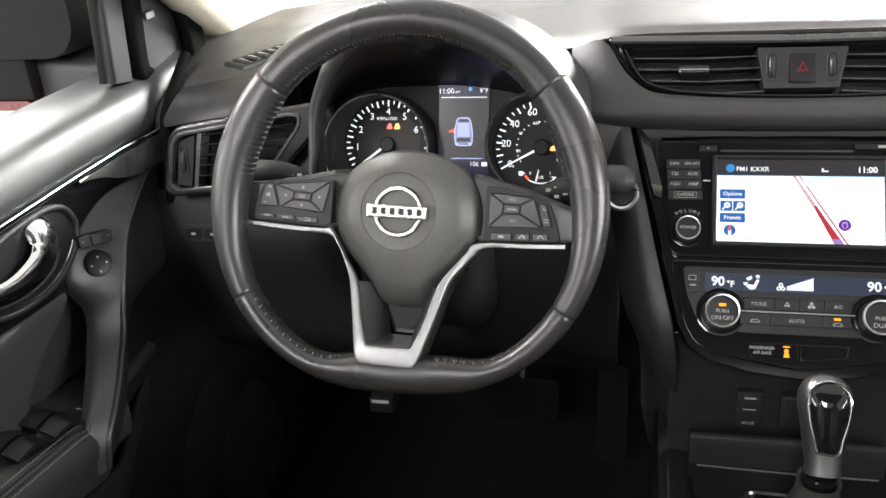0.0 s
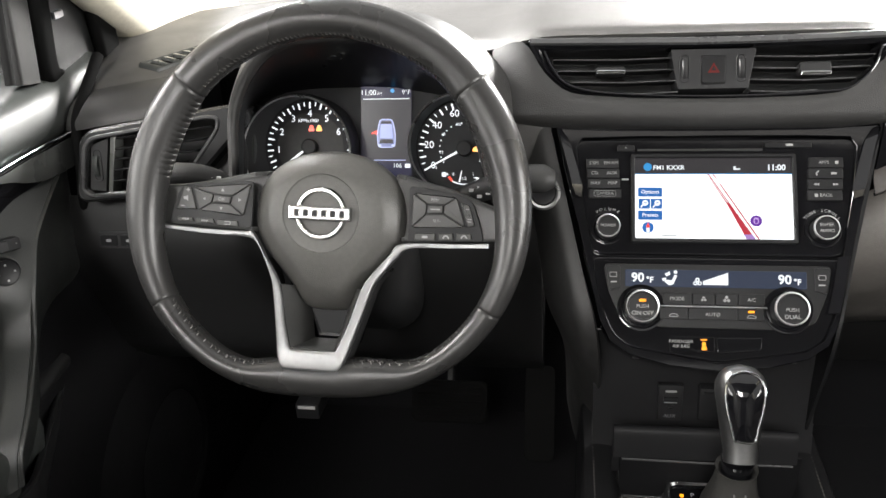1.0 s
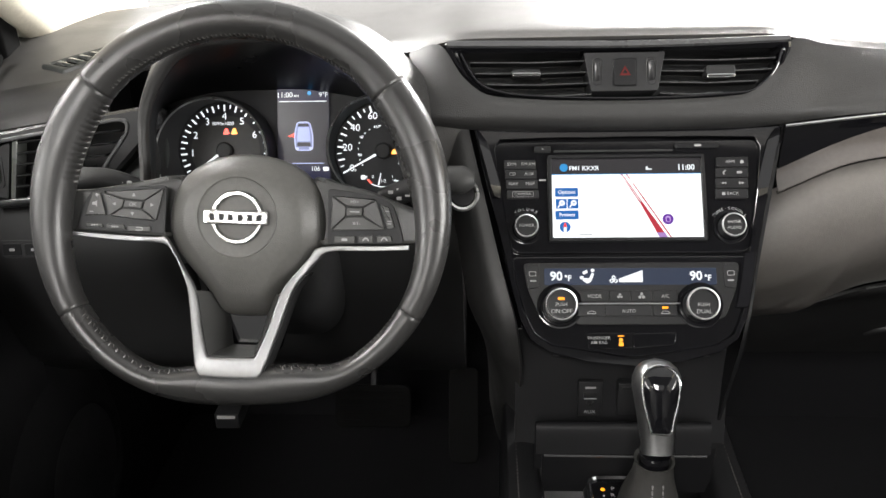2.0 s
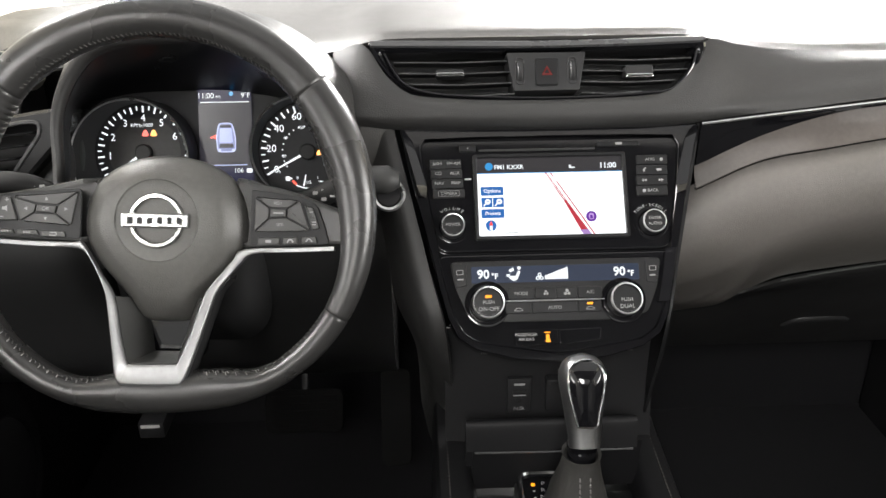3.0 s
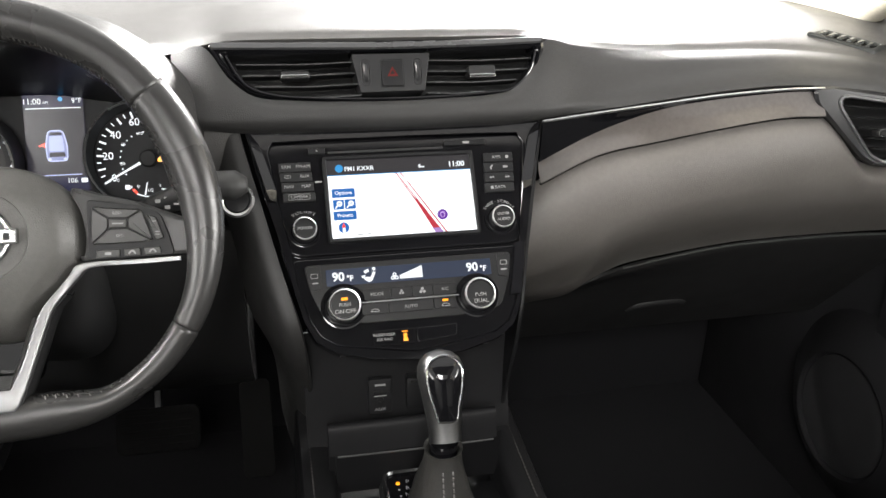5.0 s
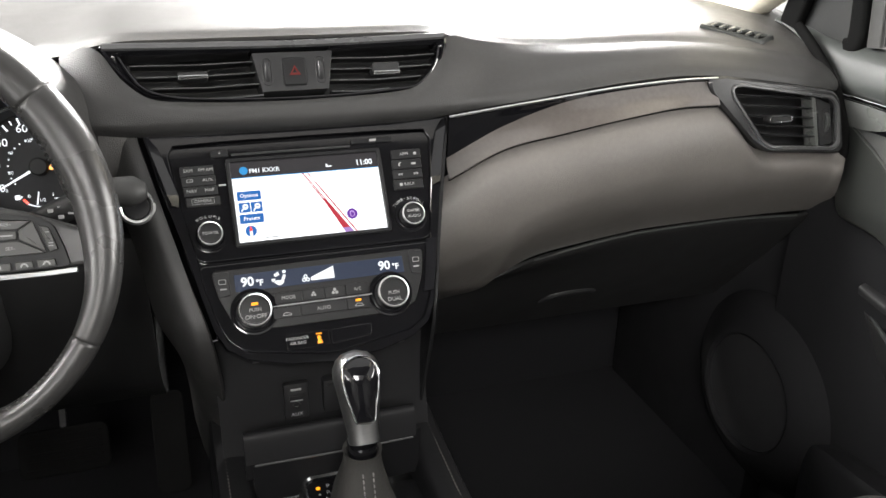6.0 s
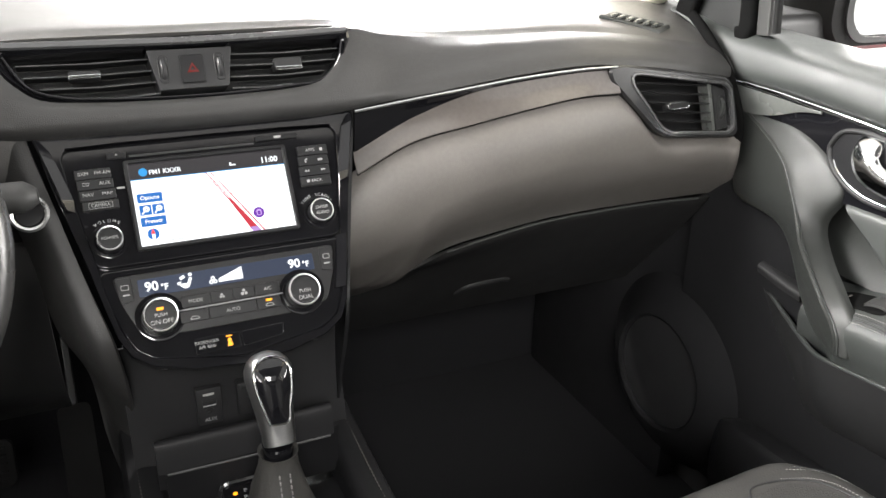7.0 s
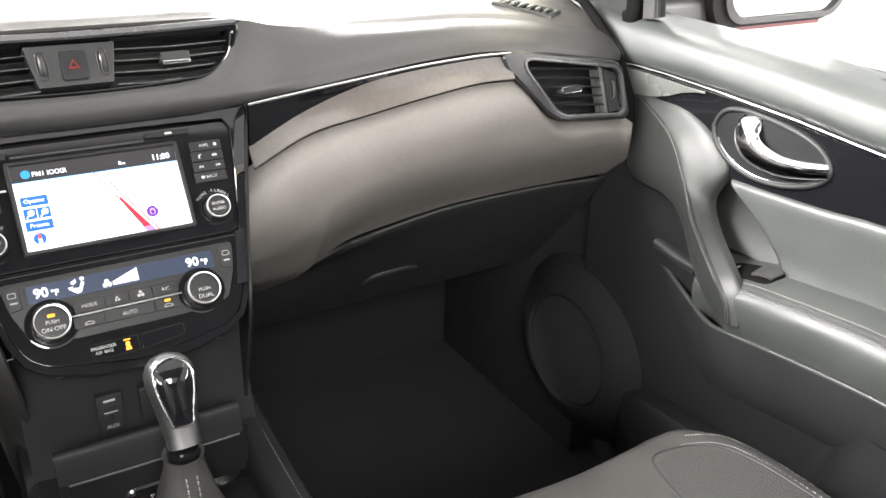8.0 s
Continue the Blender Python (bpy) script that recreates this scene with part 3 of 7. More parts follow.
def gauge(cx, cy, r, needle_deg, numbers, a0, a1, steps, rn, rim, rx, ry):
    g = part("gauge", lathe([(r + 0.004, -0.004), (r + 0.004, 0.0), (0.001, 0.0), (0.001, -0.004)], 64, cx, cy), DIALF, cluster, "round gauge with a black dial")
    around = lambda pts: loops([[(cx + (rx - cx) * z / 0.03 + q * math.cos(2 * math.pi * k / 72), cy + (ry - cy) * z / 0.03 + q * math.sin(2 * math.pi * k / 72), z) for k in range(72)] for q, z in pts], around=True)
    part("ring", around([(rim - 0.0008, 0.030), (rim + 0.002, 0.031), (rim + 0.003, 0.028), (r + 0.006, 0.0), (r + 0.003, 0.0)]), MATTE, g, "deep black rim")
    part("bright_ring", around([(rim - 0.0010, 0.0305), (rim, 0.0322), (rim + 0.0010, 0.0305), (rim, 0.0295)]), RINGM, g, "thin bright ring")
    bm = bmesh.new()
    for i in range(steps + 1):
        a = radians(a0 + (a1 - a0) * i / steps)
        big = i % 2 == 0
        l, w = (0.0068, 0.0009) if big else (0.0042, 0.0006)
        c, q = math.cos(a), math.sin(a)
        pts = [(r - l, -w), (r, -w), (r, w), (r - l, w)]
        plate([(cx + x * c - y * q, cy + x * q + y * c) for x, y in pts], 0.0002, 0.0008, 0.0001, bm=bm)
    part("scale", bm, WHITEG, g, "glowing white scale marks")
    for i, s in enumerate(numbers):
        if s:
            a = radians(a0 + (a1 - a0) * i / (len(numbers) - 1))
            part("numeral", words(s, 0.0104 if len(s) < 3 else 0.0088, cx + rn * math.cos(a), cy + rn * math.sin(a), 0.0006), WHITEG, g)
    a = radians(needle_deg)
    c, q = math.cos(a), math.sin(a)
    nd = part("needle", plate([(cx + x * c - y * q, cy + x * q + y * c) for x, y in ((0.006, -0.0013), (r - 0.004, -0.0006), (r - 0.004, 0.0006), (0.006, 0.0013))], 0.004, 0.0055, 0.0003), WHITEG, g, "glowing white pointer")
    part("hub", lathe([(0.0085, 0.001), (0.0085, 0.006), (0.007, 0.0075), (0.001, 0.0075)], 28, cx, cy), MATTE, nd, "black centre cap")
    return g


DIALI = mat("inner_dial_face", (0.05, 0.049, 0.048), 0.5, spec=0.25)
tach = gauge(-0.0790, -0.0190, 0.0478, 216, ("", "1", "2", "3", "4", "5", "6", ""), 216.5, -5, 28, 0.0352, 0.0575, -0.0850, -0.0250)
part("inner_dial", plate(circle(0.0368, 56, -0.0790, -0.0190), 0.0, 0.00018, 0.00005), DIALI, tach, "paler inner disc of the dial")
part("caption", words("RPMx1000", 0.0052, -0.0807, 0.0088, 0.0006), WHITEG, tach)
for k, (m, u) in enumerate(((REDL, -0.0775), (AMBERG, -0.0690))):
    part("warning_lamp", plate(round_poly([(u - 0.0038, -0.0024), (u + 0.0038, -0.0024), (u + 0.0015, 0.0042), (u - 0.0015, 0.0042)], 0.002), 0.0002, 0.0008, 0.0001), m, tach, ("red", "amber")[k] + " warning lamp")
spd = gauge(0.0885, -0.0215, 0.0485, 208, ("0", "20", "40", "60", "80", "100", "120", "140"), 208, -29, 28, 0.0378, 0.0508, 0.0862, -0.0188)
part("caption", words("MPH", 0.0040, 0.0905, 0.0160, 0.0006), WHITEG, spd)
part("warning_lamp", plate(round_poly([(0.0965, -0.025), (0.1045, -0.025), (0.1035, -0.021), (0.1005, -0.0192), (0.0975, -0.021)], 0.002), 0.0002, 0.0008, 0.0001), AMBERG, spd, "amber warning lamp")
bm = bmesh.new()
for i in range(20):
    a = radians(213 - 246 * i / 19)
    plate(circle(0.0008, 6, 0.0885 + 0.0265 * math.cos(a), -0.0215 + 0.0265 * math.sin(a)), 0.0002, 0.0006, 0.0001, bm=bm)
part("inner_scale", bm, WHITEG, spd)
for n_, x, y in (("20", 0.0639, -0.0255), ("60", 0.0658, -0.0066), ("100", 0.0817, 0.0035), ("0", 0.0585, -0.0416)):
    part("numeral", words(n_, 0.0042, x, y, 0.0006), WHITEG, spd, "small inner numeral")
part("caption", words("km/h", 0.0036, 0.1075, -0.0345, 0.0006), WHITEG, spd)
fuel = part("fuel_gauge", sweep(cr([(0.0752, -0.0558, 0.0005), (0.0810, -0.0580, 0.0005), (0.0875, -0.0590, 0.0005), (0.0965, -0.0575, 0.0005), (0.1038, -0.0522, 0.0005)], 5), rrect(0.0012, 0.0008, 0.0003), up=(0, 0, 1)), WHITEG, cluster, "small white fuel scale")
part("red_zone", plate([(0.0706, -0.0515), (0.0745, -0.0560), (0.0760, -0.0545), (0.0728, -0.0505)], 0.0002, 0.001, 0.0001), REDL, fuel)
part("needle", plate([(0.0822, -0.0569), (0.0852, -0.0447), (0.0860, -0.0447), (0.0838, -0.0569)], 0.0012, 0.002, 0.0002), WHITEG, fuel)
for n_, x, y in (("0", 0.0768, -0.0485), ("1/2", 0.0878, -0.0530), ("1", 0.0976, -0.0485)):
    part("numeral", words(n_, 0.0046, x, y, 0.0006), WHITEG, fuel)
part("tick", plate([(0.0978, -0.0520), (0.1005, -0.0530), (0.1036, -0.0522), (0.1000, -0.0515)], 0.0002, 0.0008, 0.0001), WHITEG, fuel)
part("pump_mark", plate(rrect(0.0048, 0.0046, 0.0008, cx=0.0668, cy=-0.0488), 0.0002, 0.0008, 0.0001), WHITEG, fuel)
part("pump_mark", plate([(0.0698, -0.0472), (0.0716, -0.0486), (0.0698, -0.0500)], 0.0002, 0.0008, 0.0001), WHITEG, fuel)
disp = part("display", plate(rrect(0.055, 0.096, 0.002, cx=0.0045, cy=-0.003), -0.004, 0.0002, 0.0004), DISPG, cluster, "small dark blue trip display")
part("header", plate(rrect(0.054, 0.0125, 0.001, cx=0.0045, cy=0.0381), 0.0, 0.0003, 0.0001), DISPH, disp, "dark blue header band")
part("footer", plate(rrect(0.054, 0.014, 0.001, cx=0.0045, cy=-0.0427), 0.0, 0.0003, 0.0001), DISPH, disp, "dark blue footer band")
part("clock", words("11:00", 0.0078, -0.0145, 0.0375, 0.0005), WHITEG, disp)
part("clock_suffix", words("AM", 0.0038, -0.0022, 0.0365, 0.0005), WHITEG, disp)
part("temperature", words("9°F", 0.0068, 0.0262, 0.0375, 0.0005), WHITEG, disp)
part("frost_mark", plate(circle(0.0024, 8, 0.0115, 0.0395), 0.0004, 0.0008, 0.0001), CYANG, disp)
part("rule", plate(rrect(0.05, 0.0009, 0.0002, cx=0.0045, cy=0.031), 0.0004, 0.0007, 0.0001), WHITEG, disp)
part("rule", plate(rrect(0.034, 0.0009, 0.0002, cx=0.0085, cy=-0.0335), 0.0004, 0.0007, 0.0001), CARG, disp)
part("odometer", words("106", 0.0066, 0.0165, -0.0395, 0.0005), WHITEG, disp)
part("range_mark", plate(rrect(0.006, 0.0045, 0.001, cx=0.0275, cy=-0.0395), 0.0004, 0.0008, 0.0001), WHITEG, disp)
CARD = glow("car_icon_dim_glow", (0.16, 0.19, 0.42), 1.0)
CARR = glow("car_icon_roof_glow", (0.34, 0.40, 0.78), 1.0)
body = round_poly([(-0.0046, -0.0204), (0.0144, -0.0204), (0.0150, -0.0052), (0.0118, 0.0100), (-0.0026, 0.0100), (-0.0056, -0.0052)], 0.0044)
ic = part("car_picture", plate(body, 0.0003, 0.0008, 0.0002), CARD, disp, "pale blue car outline with an open door")
part("outline", frame_plate(body, inset(body, 0.0010), 0.0007, 0.0011, 0.0001), CARG, ic)
part("roof", plate(round_poly([(-0.0022, -0.0104), (0.0118, -0.0104), (0.0106, 0.0042), (-0.0012, 0.0042)], 0.0015), 0.0007, 0.0012, 0.0002), CARR, ic)
part("glass", plate(round_poly([(-0.0014, 0.0050), (0.0108, 0.0050), (0.0096, 0.0078), (-0.0004, 0.0078)], 0.0010), 0.0007, 0.0011, 0.0001), DISPG, ic)
part("glass", plate(round_poly([(-0.0026, -0.0158), (0.0124, -0.0158), (0.0116, -0.0116), (-0.0020, -0.0116)], 0.0010), 0.0007, 0.0011, 0.0001), DISPG, ic)
for u in (-1, 1):
    part("lamp_mark", plate(rrect(0.0034, 0.0022, 0.0008, cx=0.0048 + u * 0.0072, cy=-0.0180), 0.0010, 0.0014, 0.0001), CARG, ic)
part("door_mark", plate([(-0.0052, -0.0020), (-0.0114, -0.0046), (-0.0110, -0.0060), (-0.0082, -0.0054), (-0.0052, -0.0068), (-0.0056, -0.0048)], 0.0006, 0.0012, 0.0001), REDL, ic)

# ---- steering wheel ----
WM = tilted((-0.351, 0.6464, 0.682), 22) @ Matrix.Rotation(radians(-2.3), 4, "Z")
wheel = thing("steering_wheel", WM, "black leather steering wheel with flat bottom and silver spoke trim", "steering wheel")
# outer and inner radius by degrees away from the bottom
RIM_OUT = ((0, 0.1655), (10, 0.1672), (18, 0.1712), (31, 0.1755), (45, 0.1792), (60, 0.1812), (110, 0.1822), (130, 0.1818), (180, 0.1812))
RIM_IN = ((0, 0.1325), (15, 0.1335), (20, 0.1385), (26, 0.1490), (32, 0.1545), (44, 0.1570), (60, 0.1580), (72, 0.1555), (82, 0.1515), (95, 0.1475), (112, 0.1450), (126, 0.1462), (136, 0.1488), (146, 0.1480), (180, 0.1480))


def rim_edge(table, a):
    b = abs((math.degrees(a) - 3.5 + 90 + 180) % 360 - 180)
    near = (max(min(b + d, 180), 0) if b + d <= 180 else 360 - b - d for d in (-5, -2.5, 0, 2.5, 5))
    return sum(float(np.interp(abs(q), [p[0] for p in table], [p[1] for p in table])) for q in near) / 5


def rim_point(a, k, grow=0.0):
    """Point of the rim at angle a round the wheel and k round its section (0: outside, 90 degrees: towards the driver)."""
    ro, ri = rim_edge(RIM_OUT, a) + grow, rim_edge(RIM_IN, a) - grow
    b = abs((math.degrees(a) - 3.5 + 90 + 180) % 360 - 180)
    hz = 0.0165 + grow + 0.0022 * math.exp(-((b - 112) / 18) ** 2)
    c, q = math.cos(k), math.sin(k)
    r = (ro + ri) / 2 + (ro - ri) / 2 * math.copysign(abs(c) ** 0.9, c)
    return (r * math.cos(a), r * math.sin(a), hz * math.copysign(abs(q) ** 0.9, q))


def rim_ring(a, grow=0.0, n=24):
    return [rim_point(a, 2 * math.pi * i / n, grow) for i in range(n)]


SEAMS = (40.5, 140.5, 212, 331.5)
rings = []
for i in range(720):
    a = 2 * math.pi * i / 720
    d = math.degrees(a)
    cut = max(math.exp(-((d - q) / 0.35) ** 2) for q in SEAMS)
    # the leather is drawn in a little at each stitch of the grips
    rings.append([rim_point(a, 2 * math.pi * j / 28, -0.0012 * cut - (0.0010 * max(0.0, math.cos(2 * math.pi * (d - 143) / 2.0)) * math.exp(-((math.degrees(2 * math.pi * j / 28) - 178) / 26) ** 2) if 142 < d < 172 or 8 < d < 38 else 0.0)) for j in range(28)])
part("rim", loops(rings, around=True), LEATHER, wheel, "worn black leather rim")
for deg in SEAMS:
    a = radians(deg)
    part("seam", loops([rim_ring(a - 0.0022, -0.0018), rim_ring(a - 0.0012, -0.0008), rim_ring(a + 0.0012, -0.0008), rim_ring(a + 0.0022, -0.0018)]), MATTE, wheel)


def stitches(spans, step, k0, k1, slant, r0):
    """Short threads across the rim's inner seam, over spans of degrees."""
    bm = bmesh.new()
    for d0, d1 in spans:
        for i in range(int((d1 - d0) / step)):
            a = radians(d0 + step * i)
            p, q = np.array(rim_point(a, radians(k0), 0.0002)), np.array(rim_point(a + slant, radians(k1), 0.0002))
            m = np.array(rim_point(a + slant / 2, radians((k0 + k1) / 2), 0.0007))
            sweep([p, m, q], circle(r0, 5), up=(0, 0, 1), bm=bm)
    return bm


part("stitching", stitches(((42, 139), (287, 330), (213, 253)), 1.5, 158, 148, 0.010, 0.0005), DTHREAD, wheel, "dark sewn thread along the inner edge", kind="stuff")
part("stitching", stitches(((143, 173),), 2.0, 190, 174, 0.006, 0.0006), THREAD, wheel, "grey sewn thread along the grip", kind="stuff")
part("stitching", stitches(((8, 37),), 2.0, 180, 158, 0.006, 0.0006), DTHREAD, wheel, "dark sewn thread along the grip", kind="stuff")
part("stitching", stitches(((215, 252), (288, 326)), 3.0, 152, 138, 0.004, 0.0005), THREAD, wheel, "pale sewn thread along the lower rim", kind="stuff")

HUB = [(0, 0.0520), (0.0155, 0.0508), (0.0305, 0.0470), (0.0430, 0.0412), (0.0530, 0.0340), (0.0612, 0.0245), (0.0668, 0.0125), (0.0700, -0.0040), (0.0690, -0.0190), (0.0640, -0.0320), (0.0560, -0.0440), (0.0458, -0.0565), (0.0352, -0.0695), (0.0272, -0.0820), (0.0210, -0.0895), (0.0120, -0.0925)]
HUB = HUB + [(0, -0.0930)] + [(-x, y) for x, y in HUB[:0:-1]]
HUB = [tuple(p[:2]) for p in cr(HUB + [HUB[0]], 4)][:-1]
ECX, ECY = -0.0040, -0.0042
hrings = [[(x * k, (y + 0.006) * k - 0.006, z) for x, y in HUB] for k, z in ((0.97, -0.050), (1.0, -0.036), (1.0, -0.0275), (0.988, -0.0235), (0.965, -0.0205), (0.93, -0.0175), (0.88, -0.0142), (0.82, -0.0110), (0.76, -0.0082), (0.71, -0.0064))]
hrings = [[(x, y, z - 0.11 * max(0.0, -y - 0.045)) for x, y, z in r] for r in hrings]
disc = [tuple(Vector((x - ECX, y - ECY)).normalized()) for x, y in HUB]
hrings += [[(ECX + r * x, ECY + r * y, z) for x, y in disc] for r, z in ((0.0362, -0.0052), (0.0352, -0.0050), (0.0343, -0.0062), (0.030, -0.0070), (0.018, -0.0072), (0.004, -0.0072))]
hub = part("airbag_cover", loops(hrings), PAD, wheel, "grained dark airbag cover")
em = part("emblem", lathe([(0.0186, -0.0072), (0.0186, -0.0042), (0.0198, -0.0026), (0.0222, -0.0026), (0.0236, -0.0042), (0.0236, -0.0072)], 56, ECX, ECY, around=True), BADGE, hub, "chrome ring badge")
part("bar", plate(rrect(0.0560, 0.0125, 0.0012, cx=ECX, cy=ECY), -0.0072, -0.0004, 0.0014), BADGE, em, "plain chrome bar across the ring")
for i in range(6):
    x = ECX - 0.0205 + 0.0082 * i
    part("mark", plate(rrect(0.0044, 0.0058, 0.0006, cx=x, cy=ECY), -0.0006, 0.0001, 0.0002), BUTTON, em, "dark plain mark")
for x in (-0.0520, 0.0400):
    part("horn_mark", plate(rrect(0.0062, 0.0010, 0.0004, cx=x, cy=-0.0026), -0.016, -0.0092 - 0.30 * (abs(x) - 0.035), 0.0002), MATTE, hub)
for k, y in enumerate((-0.0435, -0.0478)):
    part("moulded_mark", plate(rrect((0.009, 0.016)[k], 0.0022, 0.0006, cx=0.001, cy=y), -0.020, -0.0098 - 0.0016 * k, 0.0003), PAD, hub, "faint moulded lettering")

LEFT_SPOKE = [(-0.058, 0.0325), (-0.0660, 0.0312), (-0.1000, 0.0232), (-0.1360, 0.0168), (-0.1565, 0.0155), (-0.1600, -0.0205), (-0.0720, -0.0235), (-0.058, -0.0240)]
RIGHT_SPOKE = [(0.058, 0.0345), (0.0700, 0.0325), (0.0770, 0.0298), (0.1080, 0.0225), (0.1350, 0.0125), (0.1540, 0.0060), (0.1560, -0.0225), (0.0715, -0.0265), (0.058, -0.0265)]
LEFT_FIELD = [(-0.1490, -0.0190), (-0.1465, -0.0090), (-0.1395, 0.0105), (-0.1340, 0.0168), (-0.0690, 0.0218), (-0.0700, -0.0208)]
RIGHT_FIELD = [(0.0735, 0.0235), (0.1180, 0.0180), (0.1300, 0.0112), (0.1365, -0.0060), (0.1410, -0.0225), (0.0735, -0.0255)]
CROSS = {-1: (((-0.1258, 0.0146), (-0.0700, 0.0197), (-0.0768, -0.0102), (-0.1196, -0.0068)), ((-0.1055, 0.0083), (-0.0881, 0.0073), (-0.0898, 0.0001), (-0.1074, 0.0008))), 1: (((0.0770, 0.0179), (0.1163, 0.0153), (0.1249, -0.0111), (0.0764, -0.0133)), ((0.0901, 0.0081), (0.1050, 0.0079), (0.1046, 0.0003), (0.0897, -0.0006)))}
ROCKER = {-1: [(-0.1350, 0.0150), (-0.1272, 0.0145), (-0.1212, -0.0066), (-0.1416, -0.0070)], 1: [(0.1186, 0.0118), (0.1275, 0.0092), (0.1335, -0.0090), (0.1262, -0.0110)]}
LOWER = {-1: ([(-0.1410, -0.0122), (-0.1254, -0.0130), (-0.1232, -0.0176), (-0.1400, -0.0172)], [(-0.1226, -0.0130), (-0.1056, -0.0130), (-0.1031, -0.0188), (-0.1222, -0.0185)], [(-0.1030, -0.0136), (-0.0820, -0.0140), (-0.0812, -0.0203), (-0.1022, -0.0200)]), 1: ([(0.0797, -0.0168), (0.0990, -0.0165), (0.0985, -0.0238), (0.0792, -0.0245)], [(0.1006, -0.0164), (0.1142, -0.0157), (0.1148, -0.0228), (0.1011, -0.0236)], [(0.1162, -0.0155), (0.1300, -0.0152), (0.1314, -0.0218), (0.1168, -0.0228)])}


def shrink(poly, d=0.0006):
    return round_poly(inset(poly, d), 0.0008, 2)


def mid(quad):
    return sum(p[0] for p in quad) / len(quad), sum(p[1] for p in quad) / len(quad)


for s, body, field in ((-1, LEFT_SPOKE, LEFT_FIELD), (1, RIGHT_SPOKE, RIGHT_FIELD)):
    bm = plate(round_poly(body, 0.004), -0.038, -0.0128, 0.0035)
    for v in bm.verts:
        v.co.z -= 0.014 * min(1.0, max(0.0, (0.070 - abs(v.co.x)) / 0.007)) + 0.05 * max(0.0, abs(v.co.x) - 0.143)
    sp = part("spoke", bm, SPOKE, wheel, "black plastic spoke panel with switches")
    sw = part("button_pad", plate(round_poly(field, 0.004), -0.0145, -0.0122, 0.0006), MATTE, sp, "dark switch field")
    outer, inner = CROSS[s]
    for i in range(4):
        j = (i + 1) % 4
        quad = [outer[i], outer[j], inner[j], inner[i]]
        b = part("button", plate(shrink(quad), -0.0126, -0.0102, 0.0006), SPOKE, sw)
        cx, cy = mid(quad)
        if s < 0:
            dx, dy = ((0, 1), (1, 0), (0, -1), (-1, 0))[i]
            part("arrow", plate([(cx + 0.0018 * dx, cy + 0.0018 * dy), (cx - 0.0012 * dx - 0.0016 * dy, cy - 0.0012 * dy + 0.0016 * dx), (cx - 0.0012 * dx + 0.0016 * dy, cy - 0.0012 * dy - 0.0016 * dx)], -0.0103, -0.0099, 0.00005), PRINT, b)
        elif i in (0, 2):
            part("mark", words(("RES+", "", "SET-")[i], 0.0036, cx, cy, -0.0102), PRINT, b)
    b = part("button", plate(shrink(list(inner)), -0.0126, -0.0092, 0.0008), SPOKE, sw, "square centre button")
    cx, cy = mid(inner)
    part("mark", words("OK", 0.0046, cx, cy, -0.0092) if s < 0 else plate(rrect(0.0085, 0.0011, 0.0003, cx=cx, cy=cy), -0.0093, -0.0090, 0.0001), PRINT, b)
    b = part("button", plate(shrink(ROCKER[s]), -0.0126, -0.0100, 0.0008), SPOKE, sw, "tall outer rocker button")
    cx, cy = mid(ROCKER[s])
    if s < 0:
        part("mark", plate(rrect(0.0036, 0.0008, 0.0003, cx=cx - 0.0038, cy=cy - 0.0070), -0.0101, -0.0097, 0.0001), PRINT, b)
        part("mark", plate(rrect(0.0034, 0.0008, 0.0003, cx=cx + 0.0010, cy=cy + 0.0076), -0.0101, -0.0097, 0.0001), PRINT, b)
        part("mark", plate(rrect(0.0008, 0.0034, 0.0003, cx=cx + 0.0010, cy=cy + 0.0076), -0.0101, -0.0096, 0.0001), PRINT, b)
        part("mark", plate([(cx - 0.0030, cy - 0.0012), (cx - 0.0008, cy - 0.0012), (cx + 0.0012, cy - 0.0026), (cx + 0.0012, cy + 0.0028), (cx - 0.0008, cy + 0.0014), (cx - 0.0030, cy + 0.0014)], -0.0101, -0.0097, 0.0001), PRINT, b)
    else:
        part("split", plate(rrect(0.0078, 0.0007, 0.0002, cx=cx, cy=cy), -0.0101, -0.0097, 0.0001), MATTE, b)
        part("mark", plate(rrect(0.0030, 0.0008, 0.0003, cx=cx - 0.001, cy=cy + 0.0050), -0.0101, -0.0097, 0.0001), PRINT, b)
        for k in range(2):
            part("mark", plate(rrect(0.0036, 0.0009, 0.0003, cx=cx + 0.0012, cy=cy - 0.0036 - 0.0022 * k), -0.0101, -0.0097, 0.0001), PRINT, b)
    for i, quad in enumerate(LOWER[s]):
        b = part("button", plate(shrink(quad), -0.0126, -0.0098, 0.0007), SPOKE, sw)
        cx, cy = mid(quad)
        if s > 0 and i:
            part("mark", sweep(cr([(cx - 0.0026, cy - 0.0014, -0.0097), (cx - 0.001, cy + 0.0008, -0.0097), (cx + 0.001, cy + 0.0008, -0.0097), (cx + 0.0026, cy - 0.0014, -0.0097)], 3), rrect(0.0013, 0.0004, 0.0001), up=(0, 0, 1)), PRINT, b)
        elif s < 0 and i == 2:
            part("mark", sweep(cr([(cx - 0.003, cy - 0.0012, -0.0097), (cx + 0.002, cy - 0.0012, -0.0097), (cx + 0.003, cy, -0.0097), (cx + 0.002, cy + 0.0012, -0.0097), (cx - 0.0025, cy + 0.0012, -0.0097)], 3), rrect(0.0008, 0.0004, 0.0001), up=(0, 0, 1)), PRINT, b)
        elif s < 0:
